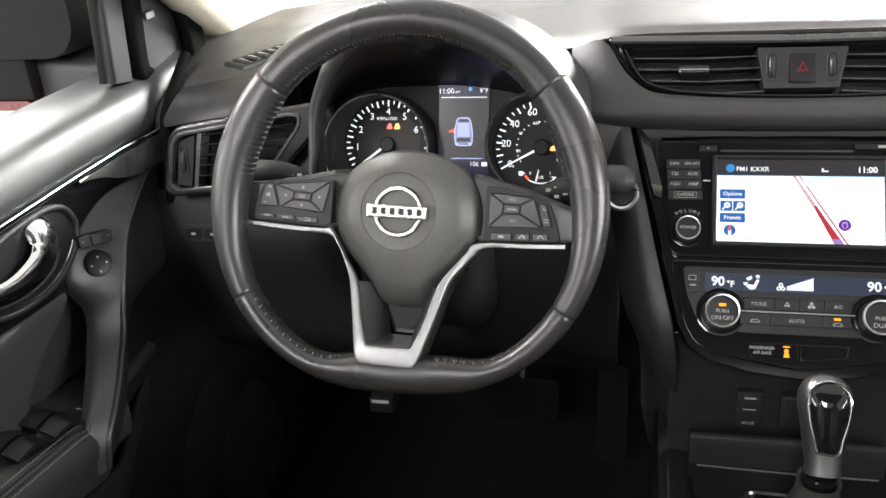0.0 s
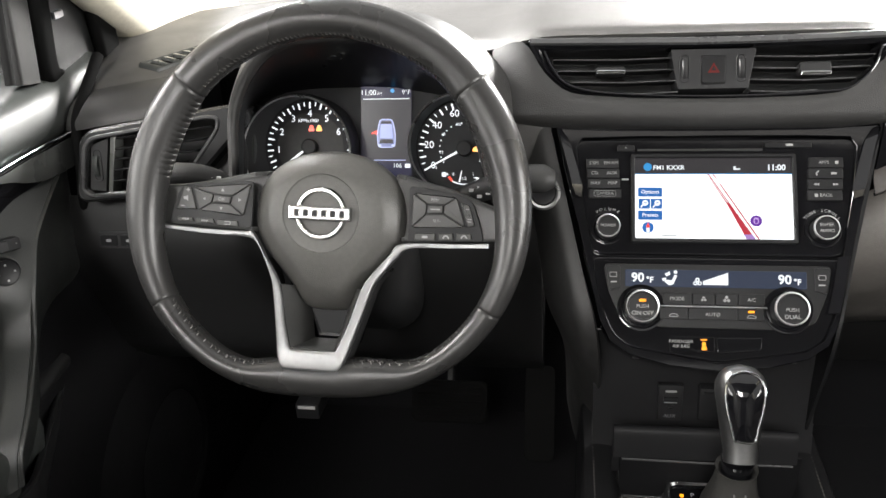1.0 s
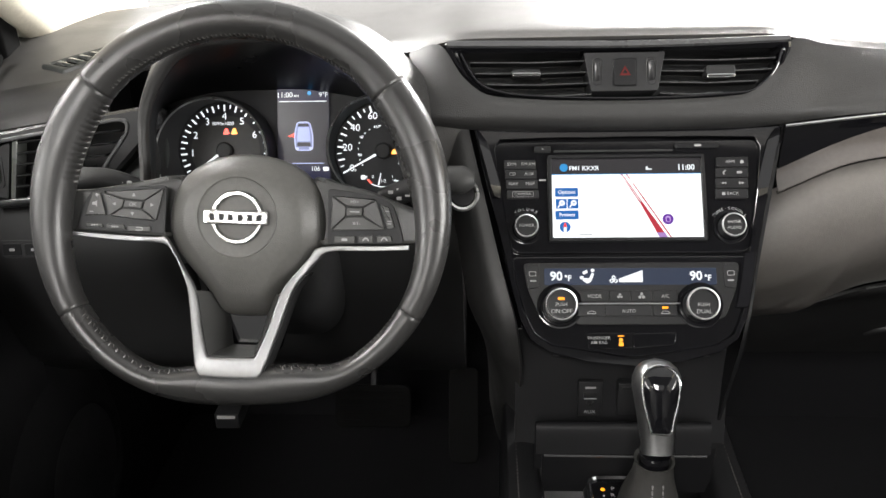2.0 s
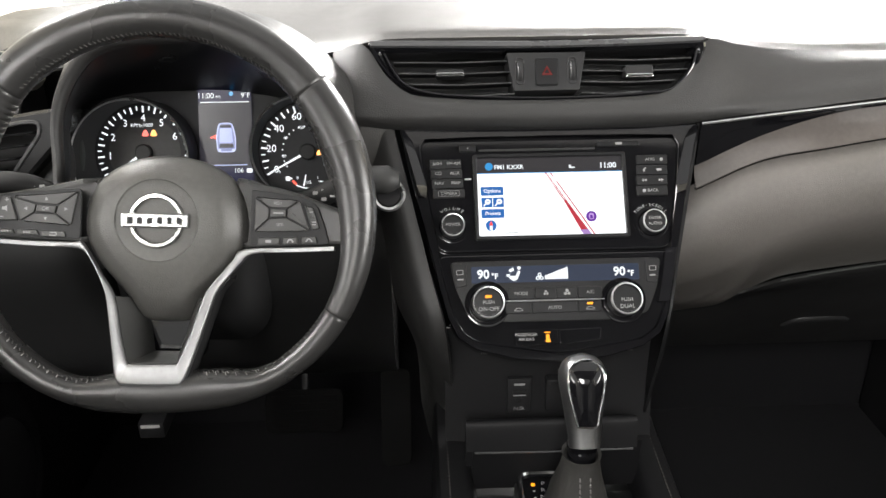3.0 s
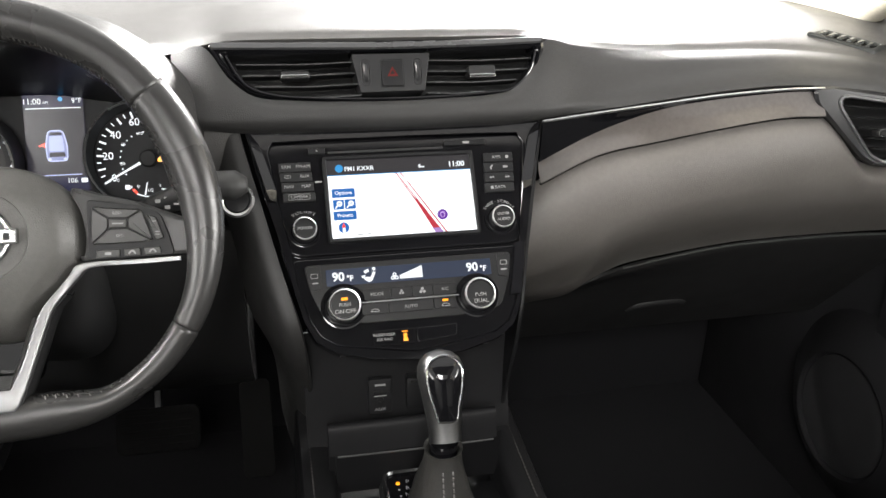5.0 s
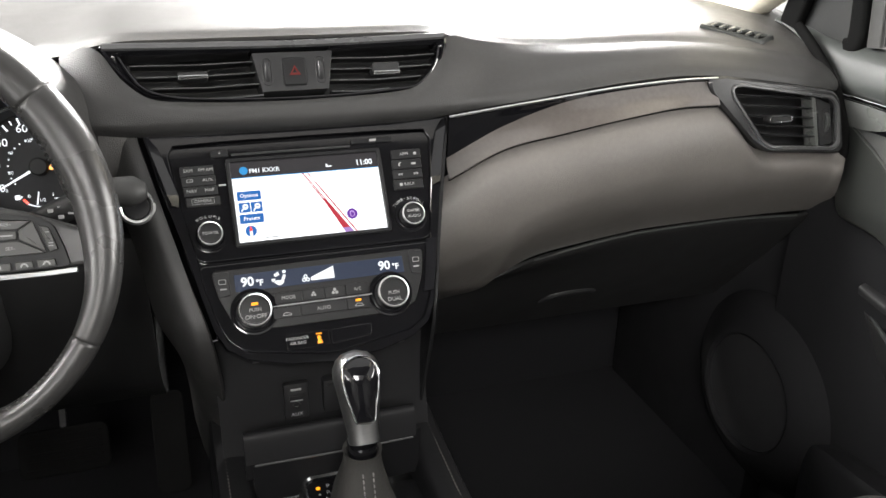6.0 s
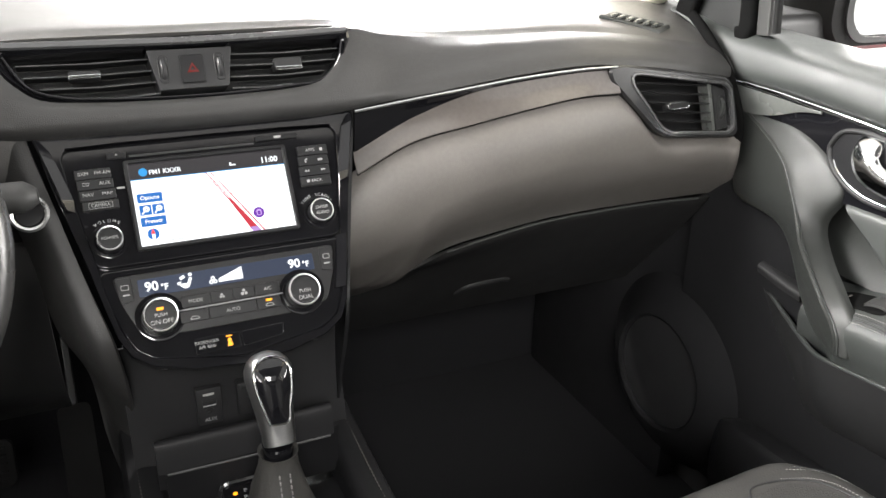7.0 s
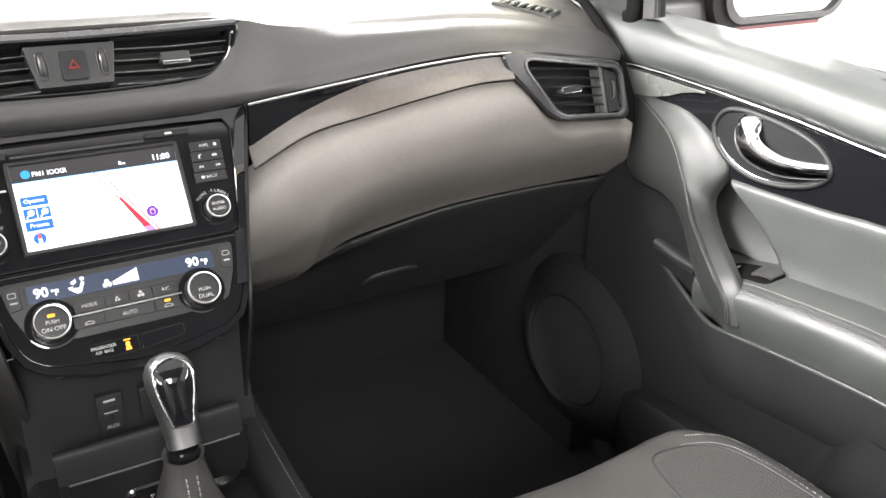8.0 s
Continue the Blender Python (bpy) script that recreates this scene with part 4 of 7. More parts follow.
            for q in (-1, 0, 1):
                d = -1 if i == 0 else 1
                part("mark", plate([(cx + 0.0022 * q + 0.0010 * d, cy), (cx + 0.0022 * q - 0.0010 * d, cy + 0.0012), (cx + 0.0022 * q - 0.0010 * d, cy - 0.0012)], -0.0099, -0.0095, 0.00005), PRINT, b)
        else:
            part("mark", plate(rrect(0.0050, 0.0022, 0.0004, cx=cx, cy=cy), -0.0099, -0.0095, 0.0001), PRINT, b)
# silver trim: thin strips under the spokes that run into a fork round a dark opening
fork_o = [(-0.1580, -0.0240), (-0.1150, -0.0272), (-0.0780, -0.0285), (-0.0655, -0.0320), (-0.0565, -0.0460), (-0.0487, -0.0612), (-0.0448, -0.0725), (-0.0375, -0.1040), (-0.0310, -0.1335), (-0.0285, -0.1385), (-0.0230, -0.1405), (0.0170, -0.1402), (0.0228, -0.1378), (0.0262, -0.1320), (0.0335, -0.1080), (0.0432, -0.0725), (0.0485, -0.0605), (0.0575, -0.0490), (0.0655, -0.0400), (0.0765, -0.0315), (0.1150, -0.0295), (0.1450, -0.0278)]
fork_i = [(-0.1580, -0.0202), (-0.1150, -0.0228), (-0.0770, -0.0235), (-0.0690, -0.0232), (-0.0598, -0.0372), (-0.0515, -0.0512), (-0.0392, -0.0695), (-0.0305, -0.1000), (-0.0243, -0.1185), (-0.0222, -0.1222), (-0.0180, -0.1238), (0.0150, -0.1236), (0.0190, -0.1220), (0.0208, -0.1185), (0.0275, -0.1000), (0.0355, -0.0695), (0.0420, -0.0575), (0.0500, -0.0475), (0.0590, -0.0370), (0.0690, -0.0275), (0.1150, -0.0252), (0.1450, -0.0236)]
FO, FI = [tuple(p) for p in cr(fork_o, 4)], [tuple(p) for p in cr(fork_i, 4)]
fz = lambda y: -0.0098 + 0.0255 * min(1, max(0, (-y - 0.045) / 0.085)) ** 1.1
rings = []
for (ox, oy), (ix, iy) in zip(FO, FI):
    zo, zi = fz(oy), fz(iy)
    at_ = lambda k, lift: (ox + (ix - ox) * k, oy + (iy - oy) * k, zo + (zi - zo) * k + lift)
    rings.append([at_(0.0, -0.010), at_(0.0, -0.0010), at_(0.06, -0.0003), at_(0.14, 0.0), at_(0.86, 0.0), at_(0.94, -0.0003), at_(1.0, -0.0010), at_(1.0, -0.006)])
part("lower_spoke_trim", loops(rings), SILVER, wheel, "forked satin silver spoke trim")
lo, hi = 6 * 4, 15 * 4 + 1
wall = [[(x + (0.0 - x) * k, y + (-0.098 - y) * k * 0.35, fz(y) - 0.003 - d) for k, d in ((0.0, 0.0), (0.08, 0.006), (0.30, 0.026), (0.42, 0.040))] for x, y in FI[lo:hi]]
part("fork_wall", sheet(wall, 0.0015), SPOKE, wheel, "grey inner wall of the fork")
outer_wall = [[(x, y, fz(y) - 0.004), (x * 1.04, y - 0.002, fz(y) - 0.016), (x * 1.0, y, fz(y) - 0.034)] for x, y in FO[4 * 4:17 * 4]]
part("fork_flank", sheet(outer_wall, -0.0015), HARD, wheel, "black outer flank of the fork")
part("spoke_back", plate(round_poly([(-0.045, -0.05), (0.044, -0.05), (0.024, -0.130), (-0.026, -0.130)], 0.01), -0.060, -0.036, 0.003), GLOSS, wheel)
# column shroud behind the wheel, with two stalks
column = thing("steering_column", WM, "black plastic steering column shroud with control stalks", "steering column")
part("shroud", loops([[(x * k, y * k + dy, z) for x, y in rrect(0.10, 0.09, 0.03, 6)] for k, dy, z in ((0.9, -0.03, -0.055), (1.0, -0.035, -0.065), (1.15, -0.055, -0.12), (1.2, -0.08, -0.2))]), HARD, column)
for s, tip, tag in ((1, (-0.1505, 0.712, 0.686), "black wiper stalk with white symbols"), (-1, (-0.556, 0.722, 0.690), "black lamp stalk with white symbols")):
    pth = cr([(-0.35 + s * 0.03, 0.75, 0.625), (-0.35 + s * 0.08, 0.735, 0.648), (-0.35 + s * 0.133, 0.719, 0.673 if s > 0 else 0.683), (-0.35 + s * 0.168, 0.714, 0.685 if s > 0 else 0.689), tip], 6)
    sc = np.interp(np.linspace(0, 1, len(pth)), [0, 0.35, 0.65, 0.93, 1], [0.7, 0.85, 1.1, 1.12, 0.55])
    bm = sweep(pth, circle(0.0125, 16, sy=0.9), up=(0, 0, 1), scales=sc)
    bm.transform(WM.inverted())
    st = part("stalk", bm, HARD, column, tag)
    bm = sweep(pth[-7:], circle(0.0128, 16, sy=0.9), up=(0, 0, 1), scales=sc[-7:])
    bm.transform(WM.inverted())
    part("tip", bm, MIDP, st, "dark grey end cap")
    for i in range(6):
        bm = block(-0.0022, 0.0022, -0.0006, 0.0006, -0.0008 - 0.0006 * (i % 2), 0.0008 + 0.0006 * (i % 2), 0)
        bm.transform(WM.inverted() @ pose(-0.35 + s * (0.122 + 0.008 * (i % 3)), 0.7065 - 0.0005 * (i % 3) + 0.004 * (i // 3), (0.668 if s > 0 else 0.680) + 0.003 * (i % 3) * (s > 0) + 0.0075 * (i // 3)))
        part("symbol", bm, PRINT, st)

# ---- centre stack ----
SM = basis((0, 0.742, 0.613), (0, 0.573, 0.8196), (0, -0.8196, 0.573))
fascia = thing("centre_stack", SM, "piano-black centre stack surround", "dashboard panel")
HALF = [(0.0, 0.1135), (0.08, 0.1135), (0.154, 0.1135), (0.1455, 0.07), (0.134, 0.025), (0.124, -0.0155), (0.118, -0.045), (0.110, -0.078), (0.100, -0.098), (0.082, -0.110), (0.045, -0.1195), (0.0, -0.1235)]
HALF = [(x * 0.98, y) for x, y in HALF]
SOUT = HALF + [(-x, y) for x, y in HALF[-2:0:-1]]
HIN = [(0.0, 0.103), (0.08, 0.1028), (0.128, 0.1015), (0.1335, 0.092), (0.1275, 0.045), (0.1205, 0.010), (0.1165, -0.014), (0.1135, -0.04), (0.106, -0.072), (0.0965, -0.0925), (0.08, -0.1035), (0.0, -0.1165)]
HIN = [(x * 0.98, y) for x, y in HIN]
SIN = HIN + [(-x, y) for x, y in HIN[-2:0:-1]]
part("surround", frame_plate(SOUT, SIN, -0.03, 0.003, 0.0006), GLOSS, fascia)
for s in (-1, 1):
    # bevelled blades that face inwards, shaped to give the surround its bright reflections
    line = cr([(0.1510, 0.1090), (0.1445, 0.0850), (0.1380, 0.0600), (0.1335, 0.0420)], 5)
    wid = np.interp(np.linspace(0, 1, len(line)), [0, 0.15, 0.8, 1], [0.004, 0.009, 0.010, 0.006])
    part("side_blade", sheet([[(s * x, y, 0.0088 + 0.03 * (y - 0.075)), (s * (x - w), y - 0.001, 0.0028 + 0.03 * (y - 0.075))] for (x, y), w in zip(line, wid)], -0.0025 * s), GLOSS, fascia, "gloss blade tilted to mirror window light")
    low_line = cr([(0.1195, -0.0150), (0.1165, -0.0330), (0.1125, -0.0520), (0.1085, -0.0680)], 5)
    if s > 0:
        part("lower_blade", sheet([[(s * x, y, 0.0060), (s * (x - 0.009), y, 0.0010)] for x, y in low_line], -0.0025 * s), GLOSS, fascia, "gloss lower blade tilted to mirror window light")
part("back_plate", plate(inset(SIN, -0.004), -0.034, -0.006, 0.001), GLOSS, fascia)

radio = thing("infotainment_unit", SM, "black infotainment unit with lit map screen, buttons and two knobs", "car radio")
part("housing", plate(round_poly([(-0.1325, 0.1005), (0.1325, 0.1005), (0.1165, -0.0145), (-0.1165, -0.0145)], 0.012, 5), -0.006, 0.0, 0.0015), GLOSS, radio)
part("slot", plate(rrect(0.118, 0.0022, 0.0008, cx=-0.013, cy=0.0895), 0.0002, 0.0012, 0.0003), MATTE, radio, "dark disc slot")
ej = part("eject_button", plate(rrect(0.0165, 0.006, 0.001, cx=-0.083, cy=0.0912), 0.0, 0.003, 0.0006), BUTTON, radio)
part("mark", plate([(-0.0842, 0.0908), (-0.0818, 0.0908), (-0.083, 0.0926)], 0.003, 0.0033, 0.0001), PRINT, ej)
sd = part("card_flap", plate(rrect(0.043, 0.0052, 0.001, cx=0.069, cy=0.0935), 0.0, 0.003, 0.0006), BUTTON, radio)
part("mark", plate(rrect(0.007, 0.0024, 0.0008, cx=0.07, cy=0.0935), 0.003, 0.0033, 0.0001), PRINT, sd)
part("screen_bezel", frame_plate(rrect(0.1545, 0.0885, 0.003, cx=-0.0012, cy=0.0412), rrect(0.1462, 0.0800, 0.0012, cx=-0.0012, cy=0.0412), 0.0, 0.003, 0.001), BUTTON, radio)
scr = part("screen", plate(rrect(0.1468, 0.0806, 0.001, cx=-0.0012, cy=0.0412), -0.002, 0.0006, 0.0002), MAPG, radio, "lit white map screen")
part("header", plate(rrect(0.1462, 0.0156, 0.0003, cx=-0.0012, cy=0.0734), 0.0005, 0.0009, 0.0001), HEADG, scr, "dark header bar")
part("header_line", plate(rrect(0.1462, 0.0007, 0.0002, cx=-0.0012, cy=0.0654), 0.0009, 0.0011, 0.0001), CYANG, scr)
part("source_icon", plate(circle(0.0040, 20, -0.0622, 0.0724), 0.0009, 0.0013, 0.0001), CYANG, scr, "bright blue round icon")
part("station", words("FM1 KXXR", 0.0063, -0.0422, 0.0714, 0.0011, bold=0.02), WHITEG, scr)
part("clock", words("11:00", 0.0078, 0.0577, 0.0714, 0.0011, bold=0.03), WHITEG, scr)
part("signal_mark", plate([(0.0185, 0.0695), (0.0245, 0.0695), (0.0245, 0.0708), (0.0205, 0.0708), (0.0205, 0.0728), (0.0185, 0.0728)], 0.0009, 0.0012, 0.0001), WHITEG, scr)
rt = part("route", plate([(-0.0064, 0.0650), (-0.0044, 0.0650), (0.0152, 0.0350), (0.0372, 0.0014), (0.0292, 0.0014), (0.0120, 0.0350)], 0.0006, 0.0009, 0.0001), REDG, scr, "dark red route line")
part("route_dash", plate([(-0.0012, 0.0650), (0.0000, 0.0650), (0.0034, 0.0603), (0.0022, 0.0603)], 0.0006, 0.0009, 0.0001), REDG, rt)
part("route_branch", plate([(0.0048, 0.0560), (0.0060, 0.0560), (0.0412, 0.0014), (0.0396, 0.0014)], 0.0006, 0.0009, 0.0001), REDG, rt)
part("route_gap", plate([(-0.0056, 0.0640), (-0.0050, 0.0640), (0.0128, 0.0370), (0.0122, 0.0370)], 0.0009, 0.0011, 0.0001), MAPG, rt)
part("route_end", plate([(0.0345, 0.0060), (0.0372, 0.0014), (0.0292, 0.0014), (0.0262, 0.0060)], 0.0009, 0.0011, 0.0001), glow("violet_glow", (0.35, 0.2, 0.5), 1.0), rt)
part("pin", plate(circle(0.0054, 20, 0.0381, 0.0193), 0.0006, 0.0011, 0.0001), PURPLEG, scr, "violet round pin")
part("pin_mark", frame_plate(rrect(0.0050, 0.0062, 0.002, cx=0.0381, cy=0.0193), rrect(0.0030, 0.0040, 0.0012, cx=0.0381, cy=0.0188), 0.0011, 0.0014, 0.0001), glow("pin_line_glow", (0.5, 0.3, 0.7), 1.0), scr)
for nm, cy in (("Options", 0.0472), ("Presets", 0.0242)):
    b = part("touch_button", plate(rrect(0.0228, 0.0090, 0.0010, cx=-0.0600, cy=cy), 0.0006, 0.001, 0.0001), BLUEG, scr, "blue touch button")
    part("caption", words(nm, 0.0052, -0.0600, cy, 0.0011, bold=0.015), WHITEG, b)
for cx in (-0.0655, -0.0540):
    b = part("touch_button", plate(rrect(0.0108, 0.0098, 0.0008, cx=cx, cy=0.0356), 0.0006, 0.001, 0.0001), BLUEG, scr, "blue touch button")
    part("lens", plate(circle(0.0029, 16, cx + 0.0008, 0.0363), 0.001, 0.0013, 0.0001), WHITEG, b)
    part("grip", plate([(cx - 0.0040, 0.0322), (cx - 0.0030, 0.0313), (cx - 0.0008, 0.0339), (cx - 0.0018, 0.0348)], 0.001, 0.0013, 0.0001), WHITEG, b)
    part("sign", plate(rrect(0.0026, 0.0007, 0.0002, cx=cx + 0.0008, cy=0.0363), 0.0013, 0.0015, 0.0001), BLUEG, b)
cp = part("compass", plate(circle(0.0054, 20, -0.0622, 0.0120), 0.0006, 0.001, 0.0001), BLUEG, scr)
part("needle", plate([(-0.0639, 0.0122), (-0.0605, 0.0122), (-0.0622, 0.0170)], 0.001, 0.0013, 0.0001), REDL, cp)
part("needle", plate(rrect(0.003, 0.0048, 0.0004, cx=-0.0622, cy=0.0094), 0.001, 0.0013, 0.0001), WHITEG, cp)
part("scale_bar", plate(rrect(0.014, 0.0006, 0.0001, cx=-0.0425, cy=0.0042), 0.0006, 0.0009, 0.0001), DISPG, scr)
rows = (("SXM", "FM·AM"), ("CD", "AUX"), ("NAV", "MAP"), ("CAMERA",))
for i, r in enumerate(rows):
    cy = 0.0755 - 0.0101 * i
    if len(r) == 2:
        b = part("button", plate(rrect(0.0315, 0.0095, 0.0010, cx=-0.1058 + 0.0008 * i, cy=cy), -0.001, 0.0032, 0.0008), BUTTON, radio)
        for k, s in enumerate(r):
            part("caption", words(s, 0.0047, -0.1140 + 0.0165 * k + 0.0008 * i, cy + 0.0003, 0.0033), PRINT, b)
    else:
        b = part("button", plate(rrect(0.0315, 0.0088, 0.0012, cx=-0.1032, cy=cy), -0.001, 0.0028, 0.0008), BUTTON, radio)
        part("outline", frame_plate(rrect(0.021, 0.0058, 0.001, cx=-0.1032, cy=cy), rrect(0.0204, 0.0052, 0.0008, cx=-0.1032, cy=cy), 0.0027, 0.003, 0.00005), PRINT, b)
        part("caption", words("CAMERA", 0.0042, -0.1032, cy, 0.0029), PRINT, b)
for i, r in enumerate((("APPS",), ("(", "·)"), ("|<<", ">>|"), ("BACK",))):
    cy = 0.0760 - 0.0107 * i
    b = part("button", plate(rrect(0.0312, 0.0101, 0.0010, cx=0.1026 - 0.0007 * i, cy=cy), -0.001, 0.0032, 0.0008), BUTTON, radio)
    if i in (0, 3):
        part("caption", words(r[0], 0.0044, 0.1005 + (0.002 if i else 0) - 0.0004 * i, cy, 0.0033), PRINT, b)
        part("mark", plate(rrect(0.003, 0.003, 0.0006, cx=0.1120 if i == 0 else 0.0925, cy=cy), 0.0032, 0.0035, 0.0001), PRINT, b)
    elif i == 2:
        for s, cx in ((-1, 0.0945), (1, 0.1090)):
            for d in (0, 0.0025):
                part("mark", plate([(cx + s * (d - 0.001), cy - 0.0014), (cx + s * (d - 0.001), cy + 0.0014), (cx + s * (d + 0.0014), cy)], 0.0032, 0.0035, 0.0001), PRINT, b)
    else:
        part("mark", sweep(cr([(0.0940, cy - 0.002, 0.0034), (0.0933, cy, 0.0034), (0.0957, cy + 0.0022, 0.0034)], 3), rrect(0.0014, 0.0004, 0.0001), up=(0, 0, 1)), PRINT, b)
        part("mark", plate(rrect(0.005, 0.0022, 0.0006, cx=0.1090, cy=cy), 0.0032, 0.0035, 0.0001), PRINT, b)


def knob(owner, cx, cy, r, h, lines, ring=True):
    """Turning knob with a bright ring and printed words."""
    part("collar", lathe([(r * 1.42, 0.0), (r * 1.4, 0.0018), (r * 1.2, 0.0022), (r * 1.05, 0.0016), (r * 1.05, 0.0)], 40, cx, cy), GLOSS, owner)
    k = part("knob", lathe([(r * 1.02, 0.0), (r, h * 0.7), (r * 0.985, h * 0.92), (r * 0.9, h), (r * 0.82, h), (r * 0.8, h * 0.93), (0.0005, h * 0.95)], 40, cx, cy), BUTTON, owner, "round black knob with a bright ring")
    part("bright_ring", lathe([(r * 0.985, h * 0.80), (r * 1.0, h * 0.93), (r * 0.95, h * 1.03), (r * 0.885, h * 1.02), (r * 0.89, h * 0.9)], 48, cx, cy, around=True), RINGM, k)
    for i, (s, size, dy) in enumerate(lines):
        part("caption", words(s, size, cx, cy + dy, h * 0.97), PRINT, k)
    return k


knob(radio, -0.1005, 0.0112, 0.0116, 0.014, (("POWER", 0.0042, 0),))
knob(radio, 0.0978, 0.0108, 0.0118, 0.014, (("ENTER", 0.0042, 0.0026), ("AUDIO", 0.0042, -0.003)))


def arc_words(s, size, cx, cy, r, a0, a1):
    """Words bent along an arc, letter by letter."""
    bm = bmesh.new()
    for i, ch in enumerate(s):
        a = radians(a0 + (a1 - a0) * i / (len(s) - 1))
        if ch != " ":
            words(ch, size, cx + r * math.cos(a), cy + r * math.sin(a), 0.0001, turn=a - math.pi / 2, bm=bm)
    return bm


part("caption", arc_words("VOLUME", 0.0042, -0.1005, 0.0112, 0.0190, 122, 58), PRINT, radio)
part("caption", arc_words("TUNE·SCROLL", 0.0042, 0.0978, 0.0108, 0.0190, 142, 38), PRINT, radio)
part("lamp", plate(rrect(0.007, 0.0018, 0.0006, cx=-0.0835, cy=0.0600), 0.0, 0.001, 0.0003), PRINT, radio, "tiny indicator")

climate = thing("climate_control_panel", SM, "black climate control panel with lit temperature display and two knobs", "climate control")
part("housing", plate(round_poly([(-0.1155, -0.0172), (0.1155, -0.0172), (0.111, -0.045), (0.103, -0.075), (0.094, -0.094), (0.078, -0.104), (0.0, -0.1155), (-0.078, -0.104), (-0.094, -0.094), (-0.103, -0.075), (-0.111, -0.045)], 0.008), -0.006, -0.0006, 0.0012), GLOSS, climate)
inner = part("button_field", plate(round_poly([(-0.1045, -0.0235), (0.1045, -0.0235), (0.1, -0.049), (0.088, -0.078), (0.05, -0.084), (-0.05, -0.084), (-0.088, -0.078), (-0.1, -0.049)], 0.006), -0.003, 0.0006, 0.0008), BUTTON, climate)
lcd = part("display", plate(rrect(0.1655, 0.0165, 0.0012, cx=-0.0010, cy=-0.0373), 0.0, 0.0012, 0.0004), LCD, climate, "dark blue lit temperature display")
for cx in (-0.0720, 0.0620):
    part("temperature", words("90", 0.0120, cx, -0.0372, 0.0014, bold=0.03), WHITEG, lcd)
    part("unit", words("°F", 0.0078, cx + 0.0112, -0.0392, 0.0014, bold=0.03), WHITEG, lcd)
fan = part("fan_bars", plate([(-0.0118, -0.0430), (0.0112, -0.0430), (0.0112, -0.0310), (-0.0118, -0.0395)], 0.0011, 0.0015, 0.0001), WHITEG, lcd, "white fan wedge")
for a in (90, 210, 330):
    part("fan_blade", lathe([(0.0009, 0.0011), (0.0009, 0.0014), (0.0020, 0.0014), (0.0020, 0.0011)], 12, -0.0168 + 0.0022 * math.cos(radians(a)), -0.0405 + 0.0022 * math.sin(radians(a)), around=True), WHITEG, lcd)
fl = part("airflow_figure", plate(round_poly([(-0.0475, -0.0405), (-0.0430, -0.0440), (-0.0390, -0.0430), (-0.0352, -0.0345), (-0.0378, -0.0335), (-0.0405, -0.0392), (-0.0445, -0.0385)], 0.001), 0.0011, 0.0014, 0.0001), WHITEG, lcd)
part("airflow_head", plate(circle(0.0018, 10, -0.0368, -0.0312), 0.0011, 0.0014, 0.0001), WHITEG, fl)
part("airflow_arrow", plate([(-0.0470, -0.0330), (-0.0425, -0.0305), (-0.0415, -0.0335), (-0.0455, -0.0355)], 0.0011, 0.0014, 0.0001), WHITEG, lcd)
part("airflow_arrow", plate([(-0.0495, -0.0372), (-0.0455, -0.0368), (-0.0460, -0.0395), (-0.0490, -0.0398)], 0.0011, 0.0014, 0.0001), WHITEG, lcd)
for s, up in ((-1, 1), (1, 0)):
    b = part("defrost_button", plate(round_poly([(s * 0.0885, -0.0255), (s * 0.1025, -0.0255), (s * 0.0985, -0.0495), (s * 0.0885, -0.0475)], 0.0015), 0.0, 0.0022, 0.0006), BUTTON, climate)
    part("mark", frame_plate(rrect(0.0068, 0.0048, 0.001, cx=s * 0.095, cy=-0.0345), rrect(0.0058, 0.0038, 0.0008, cx=s * 0.095, cy=-0.0345), 0.0021, 0.0025, 0.00005), PRINT, b)
    part("mark", plate(rrect(0.006, 0.0014, 0.0003, cx=s * 0.0945, cy=-0.0415), 0.0021, 0.0024, 0.0001), PRINT, b)
kl = knob(climate, -0.0690, -0.0658, 0.0158, 0.0165, (("PUSH", 0.0048, -0.0004), ("ON·OFF", 0.0056, -0.0068)))
part("indicator", plate(rrect(0.0062, 0.0026, 0.0008, cx=-0.0690, cy=-0.0605), 0.0155, 0.0164, 0.0002), AMBERG, kl, "amber indicator")
knob(climate, 0.0642, -0.0655, 0.0158, 0.0165, (("PUSH", 0.0048, -0.0012), ("DUAL", 0.0056, -0.0076)))
for i, (w, s) in enumerate(((0.0262, "MODE"), (0.0200, ""), (0.0198, ""), (0.0235, "A/C"))):
    cx = (-0.0358, -0.0116, 0.0092, 0.0318)[i]
    b = part("button", plate(rrect(w, 0.0112, 0.001, cx=cx, cy=-0.0566), 0.0, 0.0024, 0.0006), BUTTON, climate)
    if s:
        part("caption", words(s, 0.0047, cx, -0.0568, 0.0025), PRINT, b)
    else:
        for a in (90, 210, 330):
            k = 1.0 if i == 1 else 1.3
            part("mark", plate(circle(0.0012 * k, 8, cx + 0.0015 * k * math.cos(radians(a)), -0.0566 + 0.0015 * k * math.sin(radians(a))), 0.0023, 0.0026, 0.0001), PRINT, b)
part("bright_line", plate(rrect(0.0990, 0.0013, 0.0004, cx=-0.0040, cy=-0.0638), 0.0, 0.0032, 0.0004), SILVER, climate, "thin silver line")
